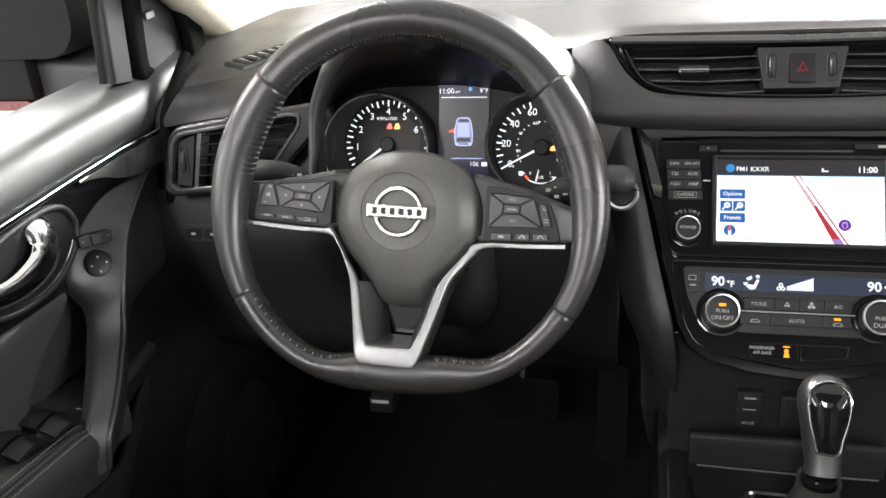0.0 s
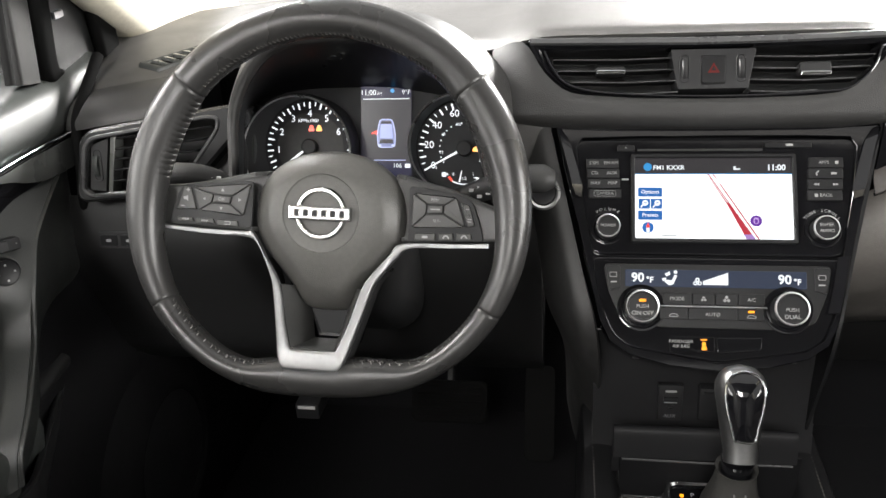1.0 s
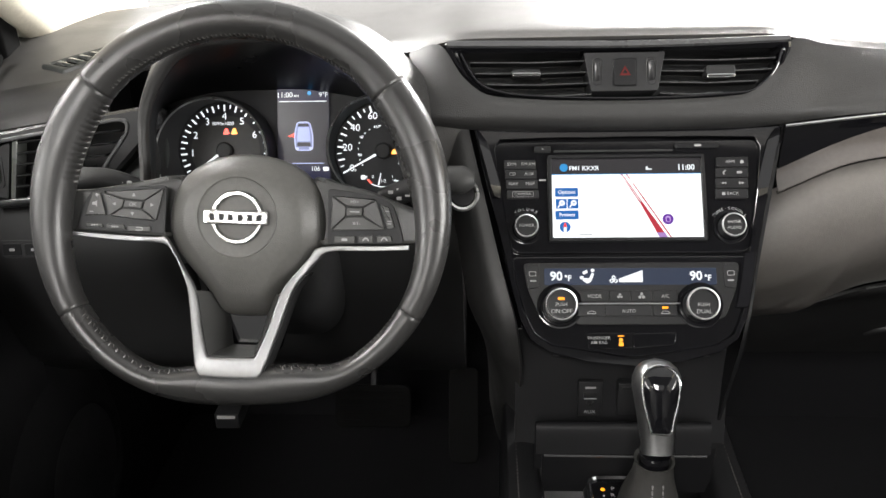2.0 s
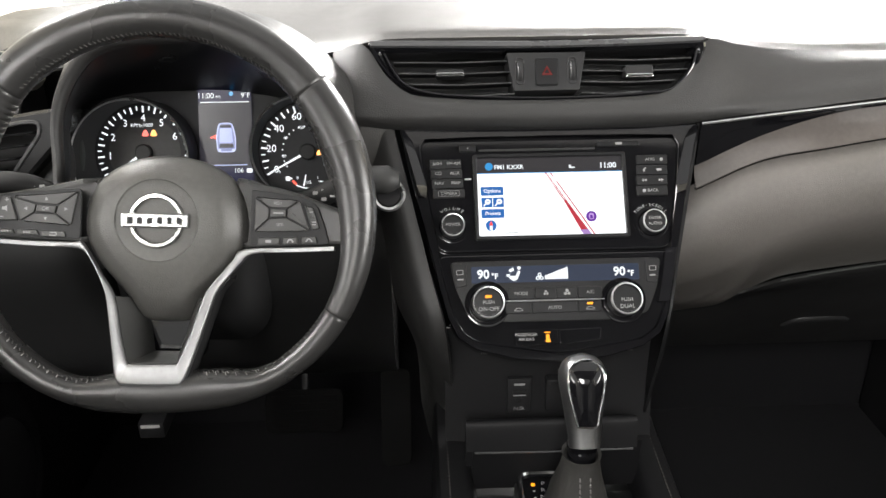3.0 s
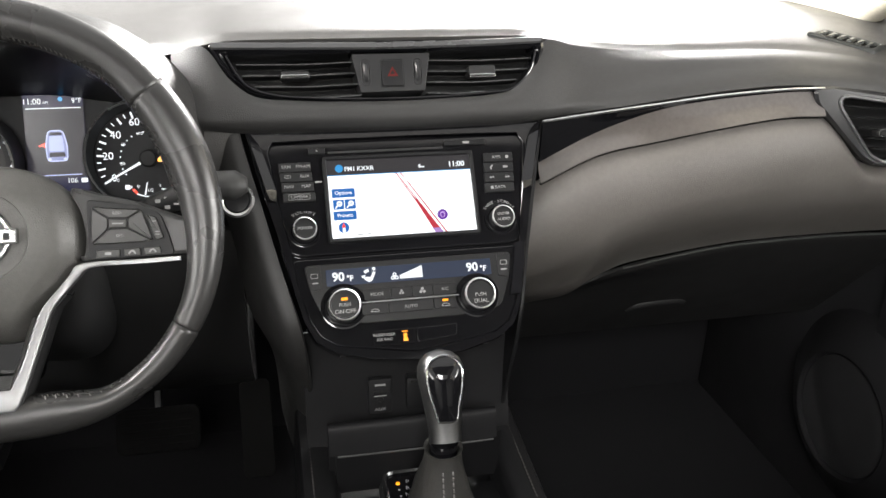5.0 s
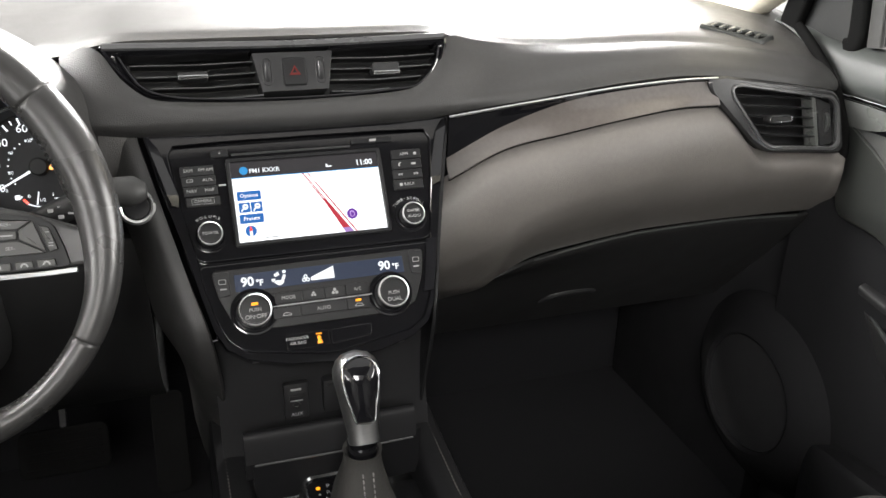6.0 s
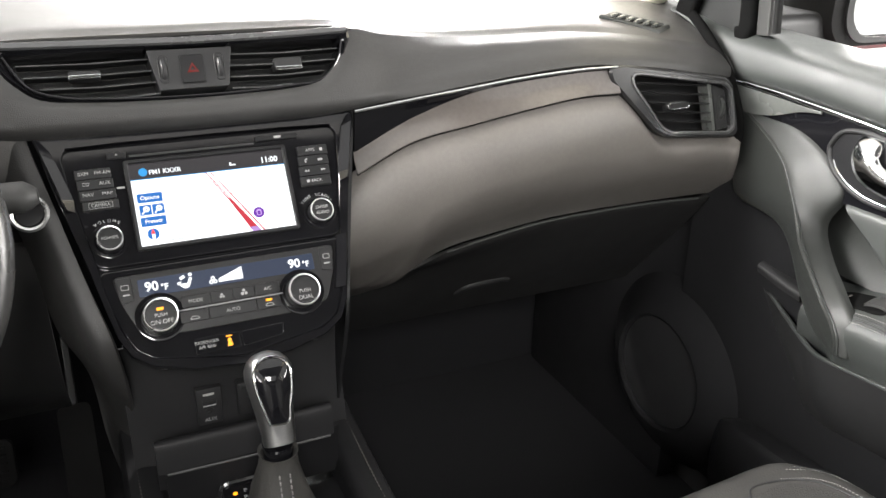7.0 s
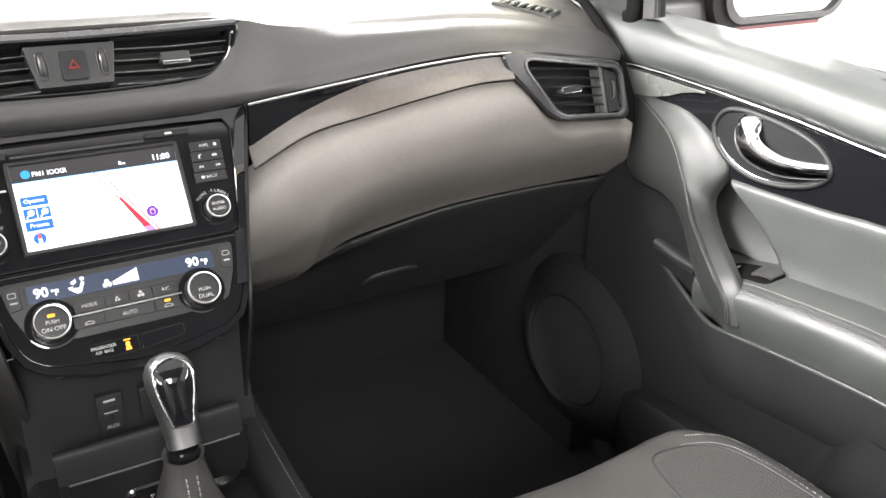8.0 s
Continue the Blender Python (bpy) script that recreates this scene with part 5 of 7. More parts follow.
for i, (w, cx, s) in enumerate(((0.0255, -0.0392, ""), (0.0440, -0.0035, "AUTO"), (0.0228, 0.0310, ""))):
    b = part("button", plate(rrect(w, 0.0110, 0.001, cx=cx, cy=-0.0705), 0.0, 0.0024, 0.0006), BUTTON, climate)
    if s:
        part("caption", words(s, 0.0048, cx, -0.0712, 0.0025), PRINT, b)
    else:
        part("mark", sweep(cr([(cx - 0.004, -0.0735, 0.0026), (cx - 0.002, -0.0713, 0.0026), (cx + 0.002, -0.0713, 0.0026), (cx + 0.0042, -0.0735, 0.0026), (cx - 0.004, -0.0735, 0.0026)], 3), rrect(0.0006, 0.0003, 0.0001), up=(0, 0, 1)), PRINT, b)
    if i == 2:
        part("indicator", plate(rrect(0.0058, 0.0022, 0.0006, cx=cx, cy=-0.0678), 0.0022, 0.0028, 0.0002), AMBERG, b, "amber indicator")
ab = part("airbag_indicator", plate(rrect(0.041, 0.0145, 0.0015, cx=-0.0225, cy=-0.0995), -0.001, 0.0006, 0.0004), GLOSS, climate)
part("caption", words("PASSENGER", 0.0042, -0.0325, -0.0968, 0.0007), PRINT, ab)
part("caption", words("AIR BAG", 0.0042, -0.0325, -0.1012, 0.0007), PRINT, ab)
lamp = part("airbag_lamp", plate(circle(0.0019, 12, -0.0118, -0.0985), 0.0006, 0.0012, 0.0002), AMBERG, ab, "lit amber airbag lamp")
part("airbag_lamp", plate([(-0.0142, -0.1042), (-0.0092, -0.1042), (-0.0098, -0.1008), (-0.0132, -0.1)], 0.0006, 0.001, 0.0002), AMBERG, ab, "lit amber airbag lamp")
part("airbag_lamp", plate(rrect(0.006, 0.0011, 0.0004, cx=-0.0118, cy=-0.0948), 0.0006, 0.001, 0.0002), AMBERG, ab, "lit amber airbag lamp")
part("blank_plate", plate(round_poly([(0.0, -0.0925), (0.041, -0.0915), (0.039, -0.103), (0.0, -0.107)], 0.003), -0.001, 0.0012, 0.0006), GLOSS, climate)

# ---- air vents ----
VM = tilted((0, 0.825, 0.765), 25)
cv = thing("centre_air_vent", VM, "wide double air vent with gloss-black edge and hazard switch", "air vent")
VO = round_poly([(-0.1813, 0.0255), (-0.1768, 0.0164), (-0.1625, -0.0102), (-0.1439, -0.0264), (-0.1051, -0.0345), (-0.0373, -0.0395), (0.0378, -0.0399), (0.0970, -0.0365), (0.1270, -0.0325), (0.1521, -0.0112), (0.1613, 0.0151), (0.1600, 0.0265)], 0.005)
VI = round_poly([(-0.1675, 0.0145), (-0.1650, 0.0095), (-0.1545, -0.0075), (-0.1405, -0.0205), (-0.1051, -0.0287), (-0.0373, -0.0328), (0.0378, -0.0330), (0.0950, -0.0302), (0.1225, -0.0272), (0.1430, -0.0095), (0.1515, 0.0105), (0.1505, 0.0148)], 0.004)
part("edge", frame_plate(VO, VI, -0.03, 0.003, 0.003), GLOSS, cv, "gloss-black vent edge")
top_line = cr([(-0.1775, 0.0235, 0.0), (-0.09, 0.0215, 0.0015), (0, 0.0202, 0.002), (0.09, 0.0215, 0.0015), (0.1585, 0.0240, 0.0)], 6)
part("bright_edge", sheet([[(x, y + 0.0050, z - 0.002), (x, y + 0.0020, z + 0.0045), (x, y - 0.0028, z + 0.0062), (x, y - 0.0046, z + 0.0045)] for x, y, z in top_line], 0.002), SATIN, cv, "satin grey upper edge")
part("inner_edge", sweep(cr([(-0.1640, 0.0130, 0.0028), (-0.1530, -0.0078, 0.0030), (-0.1390, -0.0208, 0.0030), (-0.1040, -0.0290, 0.0030), (-0.037, -0.0330, 0.0030), (0.0378, -0.0332, 0.0030), (0.0950, -0.0305, 0.0030), (0.1235, -0.0268, 0.0030), (0.1435, -0.0085, 0.0030), (0.1510, 0.0120, 0.0028)], 5), circle(0.0012, 8), up=(0, 0, 1)), GLOSS, cv, "polished black inner edge")
part("cavity", plate(inset(VO, 0.001), -0.055, -0.045, 0.001), MATTE, cv)


def slat(owner, x0, x1, y, z, dy=0.0, m=SOFT):
    prof = [(-0.009, -0.0006), (0.007, -0.0009), (0.0085, 0.0), (0.007, 0.0009), (-0.009, 0.0006)]
    line = [(x0, y, z), ((x0 + x1) / 2, y + dy, z), (x1, y, z)]
    blade = part("slat", sweep(line, [(b, a) for a, b in prof], up=(0, 0, 1)), DARK, owner)
    # the light caught by the front edge is a separate paler bead
    part("slat_glint", sweep([(p[0], p[1], p[2] + 0.0085) for p in line], circle(0.0008, 6), up=(0, 0, 1)), m, blade, "front edge paled as caught light")
    return blade


for s in (-1, 1):
    for i in range(4):
        y = 0.0058 - 0.0112 * i
        xo = ((0.155, 0.150, 0.138, 0.105), (0.147, 0.143, 0.130, 0.095))[s > 0][i]
        slat(cv, min(s * 0.034, s * xo), max(s * 0.034, s * xo), y, -0.012, -0.0014, VSLAT)
    tx, ty = ((-0.0990, -0.0072), (0.0918, -0.0088))[s > 0]
    tb = part("slider", plate(rrect(0.0285, 0.0078 if s < 0 else 0.0110, 0.003, cx=tx, cy=ty + (0.0 if s < 0 else 0.0015)), -0.012, 0.0035, 0.0015), HARD, cv, "slider tab with chrome face")
    part("tab_face", plate(rrect(0.0275, 0.0036, 0.0014, cx=tx, cy=ty - (0.0016 if s < 0 else 0.0040)), 0.0030, 0.0048, 0.0006), CHROME, tb)
mid_panel = part("switch_panel", plate(round_poly([(-0.0424, 0.0118), (0.0372, 0.0115), (0.0301, -0.0265), (-0.0351, -0.0268)], 0.0015), -0.03, 0.005, 0.0006), PANELM, cv, "grey switch panel between the vents")
hz = part("hazard_switch", plate(rrect(0.0225, 0.0268, 0.0025, cx=-0.0022, cy=-0.0083), 0.004, 0.0068, 0.0012), BUTTON, mid_panel, "square hazard switch")
part("switch_rim", frame_plate(rrect(0.0245, 0.0288, 0.003, cx=-0.0022, cy=-0.0083), rrect(0.0228, 0.0271, 0.0026, cx=-0.0022, cy=-0.0083), 0.004, 0.0056, 0.0003), MATTE, mid_panel)
part("triangle", loops([[(x * k - 0.0022, y * k - 0.0078, z) for x, y in ((-0.0056, -0.0040), (0.0056, -0.0040), (0, 0.0058))] for k, z in ((1, 0.0067), (1, 0.0071), (0.45, 0.0071), (0.45, 0.0067))], around=True), HAZG, hz, "dim red triangle")
for tx in (-0.0290, 0.0237):
    part("thumbwheel", lathe([(0.0130, -0.0026), (0.0142, -0.0014), (0.0142, 0.0014), (0.0130, 0.0026)], 36), PANELM, mid_panel, "ridged thumbwheel", at=Matrix.Translation((tx, -0.0070, -0.0052)) @ Matrix.Rotation(radians(90), 4, "Y") @ Matrix.Diagonal((1, 1, 1.0, 1)))
    part("wheel_slot", frame_plate(rrect(0.0098, 0.0275, 0.0042, cx=tx, cy=-0.0070), rrect(0.0070, 0.0250, 0.0032, cx=tx, cy=-0.0070), 0.003, 0.0058, 0.0005), MATTE, mid_panel)


def side_vent(s):
    vm = basis((s * 0.565, 0.782, 0.687), (0, 0.2, 0.98), (0, -0.98, 0.2))
    v = thing("side_air_vent", vm, "gloss-edged outer air vent in the dashboard with five slats", "air vent", "side air vents")
    A = [(-0.100, 0.049), (-0.08, 0.052), (0.0, 0.040), (0.078, 0.027), (0.090, 0.016), (0.100, -0.043), (0.092, -0.051), (-0.015, -0.041), (-0.035, -0.030), (-0.097, 0.033)]
    B = [(-0.066, 0.037), (-0.055, 0.0375), (0.0, 0.0285), (0.074, 0.0165), (0.082, 0.008), (0.088, -0.036), (0.081, -0.041), (-0.008, -0.033), (-0.022, -0.026), (-0.064, 0.028)]
    fix = (lambda P: [(x, y) for x, y in P]) if s > 0 else (lambda P: [(-x, y) for x, y in P][::-1])
    A, B = fix(A), fix(B)
    A2, B2 = round_poly(A, 0.006), round_poly(B, 0.005)
    part("edge", frame_plate(A2, B2, -0.03, 0.004, 0.003), VENTM, v, "satin dark vent surround")
    mid_o, mid_i = inset(B2, -0.0045), inset(B2, -0.0005)
    part("gloss_edge", frame_plate(mid_o, mid_i, 0.002, 0.0058, 0.001), SATIN, v, "satin dark inner edge")
    part("cavity", plate(inset(A2, 0.002), -0.055, -0.04, 0.001), MATTE, v)
    for i in range(5):
        y0 = 0.027 - 0.0125 * i
        xl = -0.058 + 0.0095 * i + (0.006 if i > 2 else 0)
        p0, p1 = (s * xl, y0 + 0.002, -0.008), (s * (0.0505 + 0.16 * (0.018 - y0 + 0.009 * (1 - i * 0.12))), y0 - 0.009 * (1 - i * 0.12), -0.008)
        part("slat", sweep([p0, p1] if s > 0 else [p1, p0], [(0.0012, -0.007), (0.0012, 0.006), (0.0, 0.0075), (-0.0012, 0.006), (-0.0012, -0.007)], up=(0, 0, 1)), VENTM, v)
    part("divider", plate(fix([(0.050, 0.021), (0.056, 0.0198), (0.065, -0.040), (0.060, -0.041)]), -0.02, -0.001, 0.001), SATING, v, "grey upright divider")
    tb = part("slider", plate(rrect(0.034, 0.0095, 0.004, cx=s * 0.003, cy=-0.003), -0.008, 0.003, 0.002), HARD, v, "slider tab")
    part("tab_face", frame_plate(rrect(0.033, 0.0085, 0.0035, cx=s * 0.003, cy=-0.003), rrect(0.029, 0.0055, 0.0025, cx=s * 0.003, cy=-0.003), 0.0028, 0.0036, 0.0003), DARKCH, tb)
    part("wheel_panel", plate(fix([(0.060, 0.0185), (0.0815, 0.0105), (0.088, -0.038), (0.069, -0.040)]), -0.02, -0.004, 0.001), HARD, v)
    part("wheel_slot", frame_plate(rrect(0.0105, 0.034, 0.004, cx=s * 0.0755, cy=-0.0115), rrect(0.0072, 0.030, 0.003, cx=s * 0.0755, cy=-0.0115), -0.005, -0.0025, 0.0004), MATTE, v)
    part("thumbwheel", lathe([(0.0135, -0.0020), (0.0142, -0.0012), (0.0142, 0.0012), (0.0135, 0.0020)], 36), GREY, v, at=Matrix.Translation((s * 0.0755, -0.0115, -0.0135)) @ Matrix.Rotation(radians(90 + s * 6), 4, "Y") @ Matrix.Diagonal((1, 1.15, 1.4, 1)))
    return v


side_vent(1)
side_vent(-1)


def slope(grid, x, y):
    """Upward normal of a grid surface near x, y."""
    e = 0.02
    return Vector(((height(grid, x - e, y) - height(grid, x + e, y)) / (2 * e), (height(grid, x, y - e) - height(grid, x, y + e)) / (2 * e), 1)).normalized()


def defroster(s):
    cx, cy = s * 0.570, 0.886
    za = slope(PADG, cx, cy)
    xa = Vector((-s * 0.93, 0.37, 0.0))
    xa = (xa - za * xa.dot(za)).normalized()
    ya = za.cross(xa).normalized()
    dm = Matrix(((xa.x, ya.x, za.x, cx), (xa.y, ya.y, za.y, cy), (xa.z, ya.z, za.z, height(PADG, cx, cy) + 0.0045), (0, 0, 0, 1)))
    d = thing("defroster_vent", dm, "narrow demister vent with upright fins in the dash top", "air vent", "demister vents")
    sh = lambda P: [(x, y * s) for x, y in P]

    def on_pad(bm, lift):
        """Let a flat piece follow the dash top."""
        for v in bm.verts:
            p = dm @ Vector((v.co.x, v.co.y, 0))
            v.co = dm.inverted() @ Vector((p.x, p.y, height(PADG, p.x, p.y) + 0.004 + v.co.z + lift))
        return bm

    o = round_poly(sh([(-0.055, -0.018), (0.030, -0.018), (0.056, 0.016), (-0.029, 0.016)]), 0.004)
    i = round_poly(sh([(-0.043, -0.012), (0.025, -0.012), (0.044, 0.012), (-0.024, 0.012)]), 0.003)
    part("edge", on_pad(frame_plate(o, i, -0.006, 0.0045, 0.0020), 0.0005), GREY, d)
    # depth shade is this black plate; the fins' paler grey is painted windscreen light
    part("cavity", on_pad(plate(i, -0.004, 0.0008, 0.0003), 0.0005), SEALM, d)
    for k in range(6):
        x = -0.036 + 0.0118 * k
        part("fin", on_pad(plate(sh([(x - 0.001, -0.0125), (x + 0.0045, -0.0125), (x + 0.0195, 0.0125), (x + 0.0185, 0.0125)]), 0.0004, 0.0040, 0.0006), 0.0005), SATING, d)
    return d


defroster(1)
defroster(-1)

# ---- centre console, sockets and gear lever ----
console = thing("centre_console", pose(0, 0.55, 0.2), "black plastic centre console with padded stitched side rails", "console")
CI = pose(0, -0.55, -0.2)


def cpart(name, bm, material, label="", parent=None, **k):
    bm.transform(CI)
    return part(name, bm, material, parent or console, label, **k)


cpart("body", block(-0.095, 0.095, 0.1, 0.80, 0.02, 0.335, 0.01), DARK)
cpart("socket_wall", sheet(patch([[(x, 0.745, 0.51), (x, 0.735, 0.46), (x, 0.725, 0.42), (x, 0.715, 0.385)] for x in (-0.11, -0.05, 0, 0.05, 0.11)], 3, 3), 0.004), DARK)
cpart("stack_foot", sheet(patch([[(x, 0.69, 0.512), (x, 0.70, 0.507), (x, 0.745, 0.503)] for x in (-0.075, 0, 0.075)], 3, 3), 0.003), DARK)
sock = cpart("socket_panel", block(-0.0445, -0.0195, 0.7235, 0.73, 0.416, 0.459, 0.0015), MATTE, "black socket panel")
cpart("usb_slot", block(-0.039, -0.025, 0.7215, 0.7245, 0.4405, 0.4455, 0.0005), HARD, parent=sock)
cpart("usb_mark", block(-0.0375, -0.0265, 0.7225, 0.7237, 0.4515, 0.4535, 0), PRINT, parent=sock)
cpart("slot_edge", block(-0.0385, -0.0255, 0.7220, 0.7237, 0.4388, 0.4396, 0), PRINT, parent=sock)
bm = words("AUX", 0.006)
bm.transform(Matrix.Translation((-0.032, 0.7228, 0.4225)) @ Matrix.Rotation(radians(90), 4, "X"))
cpart("aux_mark", bm, PRINT, parent=sock, flip=False)
jack = lathe([(0.0038, 0), (0.0038, 0.002), (0.0018, 0.002), (0.0018, 0)], 20)
jack.transform(Matrix.Translation((-0.032, 0.7238, 0.4335)) @ Matrix.Rotation(radians(90), 4, "X"))
cpart("aux_jack", jack, HARD, parent=sock)
so2 = cpart("power_socket", block(-0.004, 0.03, 0.722, 0.735, 0.418, 0.458, 0.004), MATTE, "dark power socket")
cpart("socket_lip", block(0.0, 0.012, 0.7205, 0.7225, 0.4515, 0.4545, 0.0005), HARD, parent=so2)
cpart("tray_lip", sheet(patch([[(x, 0.676, 0.39), (x, 0.674, 0.438), (x, 0.671, 0.4475), (x, 0.665, 0.448), (x, 0.6615, 0.442), (x, 0.656, 0.420)] for x in (-0.092, -0.088, -0.05, 0.0, 0.05, 0.078)], 3, 4), 0.004), DARK, "rounded lip of the storage tray")
cpart("tray_edge", sweep([(-0.084, 0.6555, 0.4185), (0.0, 0.655, 0.4180), (0.074, 0.6555, 0.4185)], circle(0.0012, 8), up=(0, 0, 1)), SATIN, "thin satin line under the lip")
cpart("tray_front", sheet(patch([[(x, 0.665, 0.421), (x, 0.668, 0.40), (x, 0.672, 0.36)] for x in (-0.085, 0.0, 0.085)], 3, 3), 0.004), DARK)
for s in (-1, 1):
    rl = patch([[(s * 0.083, y, z - 0.03), (s * 0.088, y, z - 0.004), (s * 0.097, y, z + 0.001), (s * 0.112, y, z), (s * 0.119, y, z - 0.012), (s * 0.122, y, z - 0.10), (s * 0.122, y, z - 0.36)] for y, z in ((0.78, 0.392), (0.70, 0.382), (0.6, 0.372), (0.4, 0.365), (0.2, 0.365))], 5, 4)
    r = cpart("side_rail", sheet(rl, 0.003 * s), DARK, "padded side rail")
    bm = bmesh.new()
    for i in range(60):
        y = 0.46 + 0.005 * i
        z = np.interp(y, [0.4, 0.6, 0.7, 0.78], [0.365, 0.372, 0.382, 0.392]) + 0.0034
        block(s * 0.109 - 0.0007, s * 0.109 + 0.0007, y, y + 0.0033, z - 0.001, z + 0.0008, 0, bm=bm)
    cpart("stitching", bm, DTHREAD, "grey thread along the rail", parent=r, kind="stuff")
cpart("gate_floor", block(-0.084, 0.084, 0.35, 0.672, 0.335, 0.352, 0.003), DARK)

lever = thing("gear_lever", pose(0.003, 0.575, 0.362), "chrome and gloss-black automatic gear lever with leather boot", "gear lever")


def lring(w, d, z, dy=0.0, n=28, p=2.4, dx=0.0):
    out = []
    for i in range(n):
        a = 2 * math.pi * i / n
        c, q = math.cos(a), math.sin(a)
        out.append((dx + w * math.copysign(abs(c) ** (2 / p), c), dy + d * math.copysign(abs(q) ** (2 / p), q), z))
    return out


def lpart(name, bm, m, parent=None, label="", **k):
    return part(name, bm, m, parent or lever, label, **k)


KT = Matrix.Translation((0.002, 0, 0.124)) @ Matrix.Rotation(radians(-26), 4, "X")
KW = ((0.0, 0.0140, 0.0130), (0.012, 0.0147, 0.0140), (0.024, 0.0158, 0.0158), (0.036, 0.0175, 0.0182), (0.048, 0.0192, 0.0205), (0.058, 0.0208, 0.0215), (0.066, 0.0202, 0.0205), (0.073, 0.0170, 0.017), (0.078, 0.0115, 0.011), (0.0805, 0.003, 0.003))
kb = lpart("knob", loops([lring(w, d, z, 0, 32, 2.3) for z, w, d in KW]), mat("satin_chrome", (0.30, 0.30, 0.30), 0.30, metal=0.95), None, "satin chrome knob", at=KT)
INS = [(-0.0075, 0.020), (0.0075, 0.020), (0.0105, 0.032), (0.0135, 0.044), (0.0152, 0.056), (0.0145, 0.065), (0.010, 0.0725), (0, 0.0758), (-0.010, 0.0725), (-0.0145, 0.065), (-0.0152, 0.056), (-0.0135, 0.044), (-0.0105, 0.032)]
INS = [tuple(p) for p in cr(INS + [INS[0]], 4)][:-1]


def face_y(x, z, lift):
    """Depth of the knob's face, a gentle dome."""
    d = float(np.interp(z, [k[0] for k in KW], [k[2] for k in KW]))
    return -max(d, 0.0125) * (1 - 0.35 * min(1.0, abs(x) / 0.021) ** 2.2) - lift


rings = []
for k, lift in ((1.0, -0.006), (1.0, 0.0010), (0.96, 0.0016), (0.8, 0.0024), (0.6, 0.0030), (0.35, 0.0034), (0.1, 0.0036)):
    rings.append([(x * k, face_y(x * k, 0.048 + (z - 0.048) * k, lift), 0.048 + (z - 0.048) * k) for x, z in INS])
lpart("face", loops(rings), GLOSS, kb, "domed gloss-black face")
lpart("face_ring", sweep([(x * 1.02, face_y(x, z, 0.0014), 0.048 + (z - 0.048) * 1.02) for x, z in INS], circle(0.0010, 8), up=(0, 1, 0), closed=True), CHROME, kb, "bright chrome ring")
lpart("collar", loops([lring(0.0122, 0.0122, 0.110, 0, 28), lring(0.0130, 0.0125, 0.125, 0, 28)]), GLOSS, None, "gloss-black collar")
boot_rings = []
for z, w, d, dy in ((0.0, 0.050, 0.065, -0.005), (0.02, 0.043, 0.052, -0.004), (0.045, 0.0335, 0.037, -0.002), (0.075, 0.0245, 0.027, 0), (0.10, 0.0182, 0.020, 0), (0.113, 0.0162, 0.017, 0), (0.118, 0.0172, 0.0178, 0), (0.1165, 0.0145, 0.015, 0), (0.11, 0.0135, 0.014, 0)):
    ring = lring(w, d, z, dy, 48, 2.2)
    fold = 0.0022 * (1 - abs(z - 0.05) / 0.07)
    boot_rings.append([(x + fold * math.sin(5 * math.atan2(y, x) + z * 60), y + fold * math.cos(7 * math.atan2(y, x) - z * 70), zz) for x, y, zz in ring])
bt = lpart("boot", loops(boot_rings), mat("boot_leather", (0.034, 0.033, 0.031), 0.55, bump=0.4, scale=350, kind="grain"), None, "grey leather boot with stitched seams")
bm = bmesh.new()
for i in range(20):
    z = 0.008 + 0.005 * i
    d = np.interp(z, [0.0, 0.02, 0.045, 0.075, 0.10, 0.113], [0.065, 0.052, 0.037, 0.027, 0.020, 0.017]) + 0.0018
    for dx in (-0.0045, 0.0045):
        block(dx - 0.0005, dx + 0.0005, -d - 0.004 * (1 - z / 0.11) - 0.001, -d - 0.004 * (1 - z / 0.11) + 0.0012, z, z + 0.003, 0, bm=bm)
lpart("stitching", bm, THREAD, bt, "double row of grey stitches", kind="stuff")
gate = thing("gear_indicator_plate", pose(0.0, 0.538, 0.373), "gear indicator plate with chrome edge and lit amber position", "gear plate")
go, gi = rrect(0.083, 0.262, 0.012, 5, 0.0, 0.0), rrect(0.073, 0.252, 0.009, 5)
part("base", plate(inset(go, -0.002), -0.022, 0.0, 0.001), HARD, gate)
part("chrome_edge", frame_plate(go, gi, 0.0, 0.012, 0.002), CHROME, gate, "chrome edge")
part("panel", plate(gi, 0.0, 0.008, 0.0005), GLOSS, gate)
for i, s in enumerate(("P", "R", "N", "D")):
    part("letter", words(s, 0.0075, -0.0155 - 0.0012 * i, 0.1135 - 0.0095 * i, 0.0083), PRINT, gate)
    part("dot", plate(circle(0.0022 if i == 0 else 0.0011, 10, -0.0255, 0.1125 - 0.0095 * i), 0.0079, 0.0086, 0.0001), AMBERG if i == 0 else PRINT, gate, "amber lit mark" if i == 0 else "")

# ---- doors ----


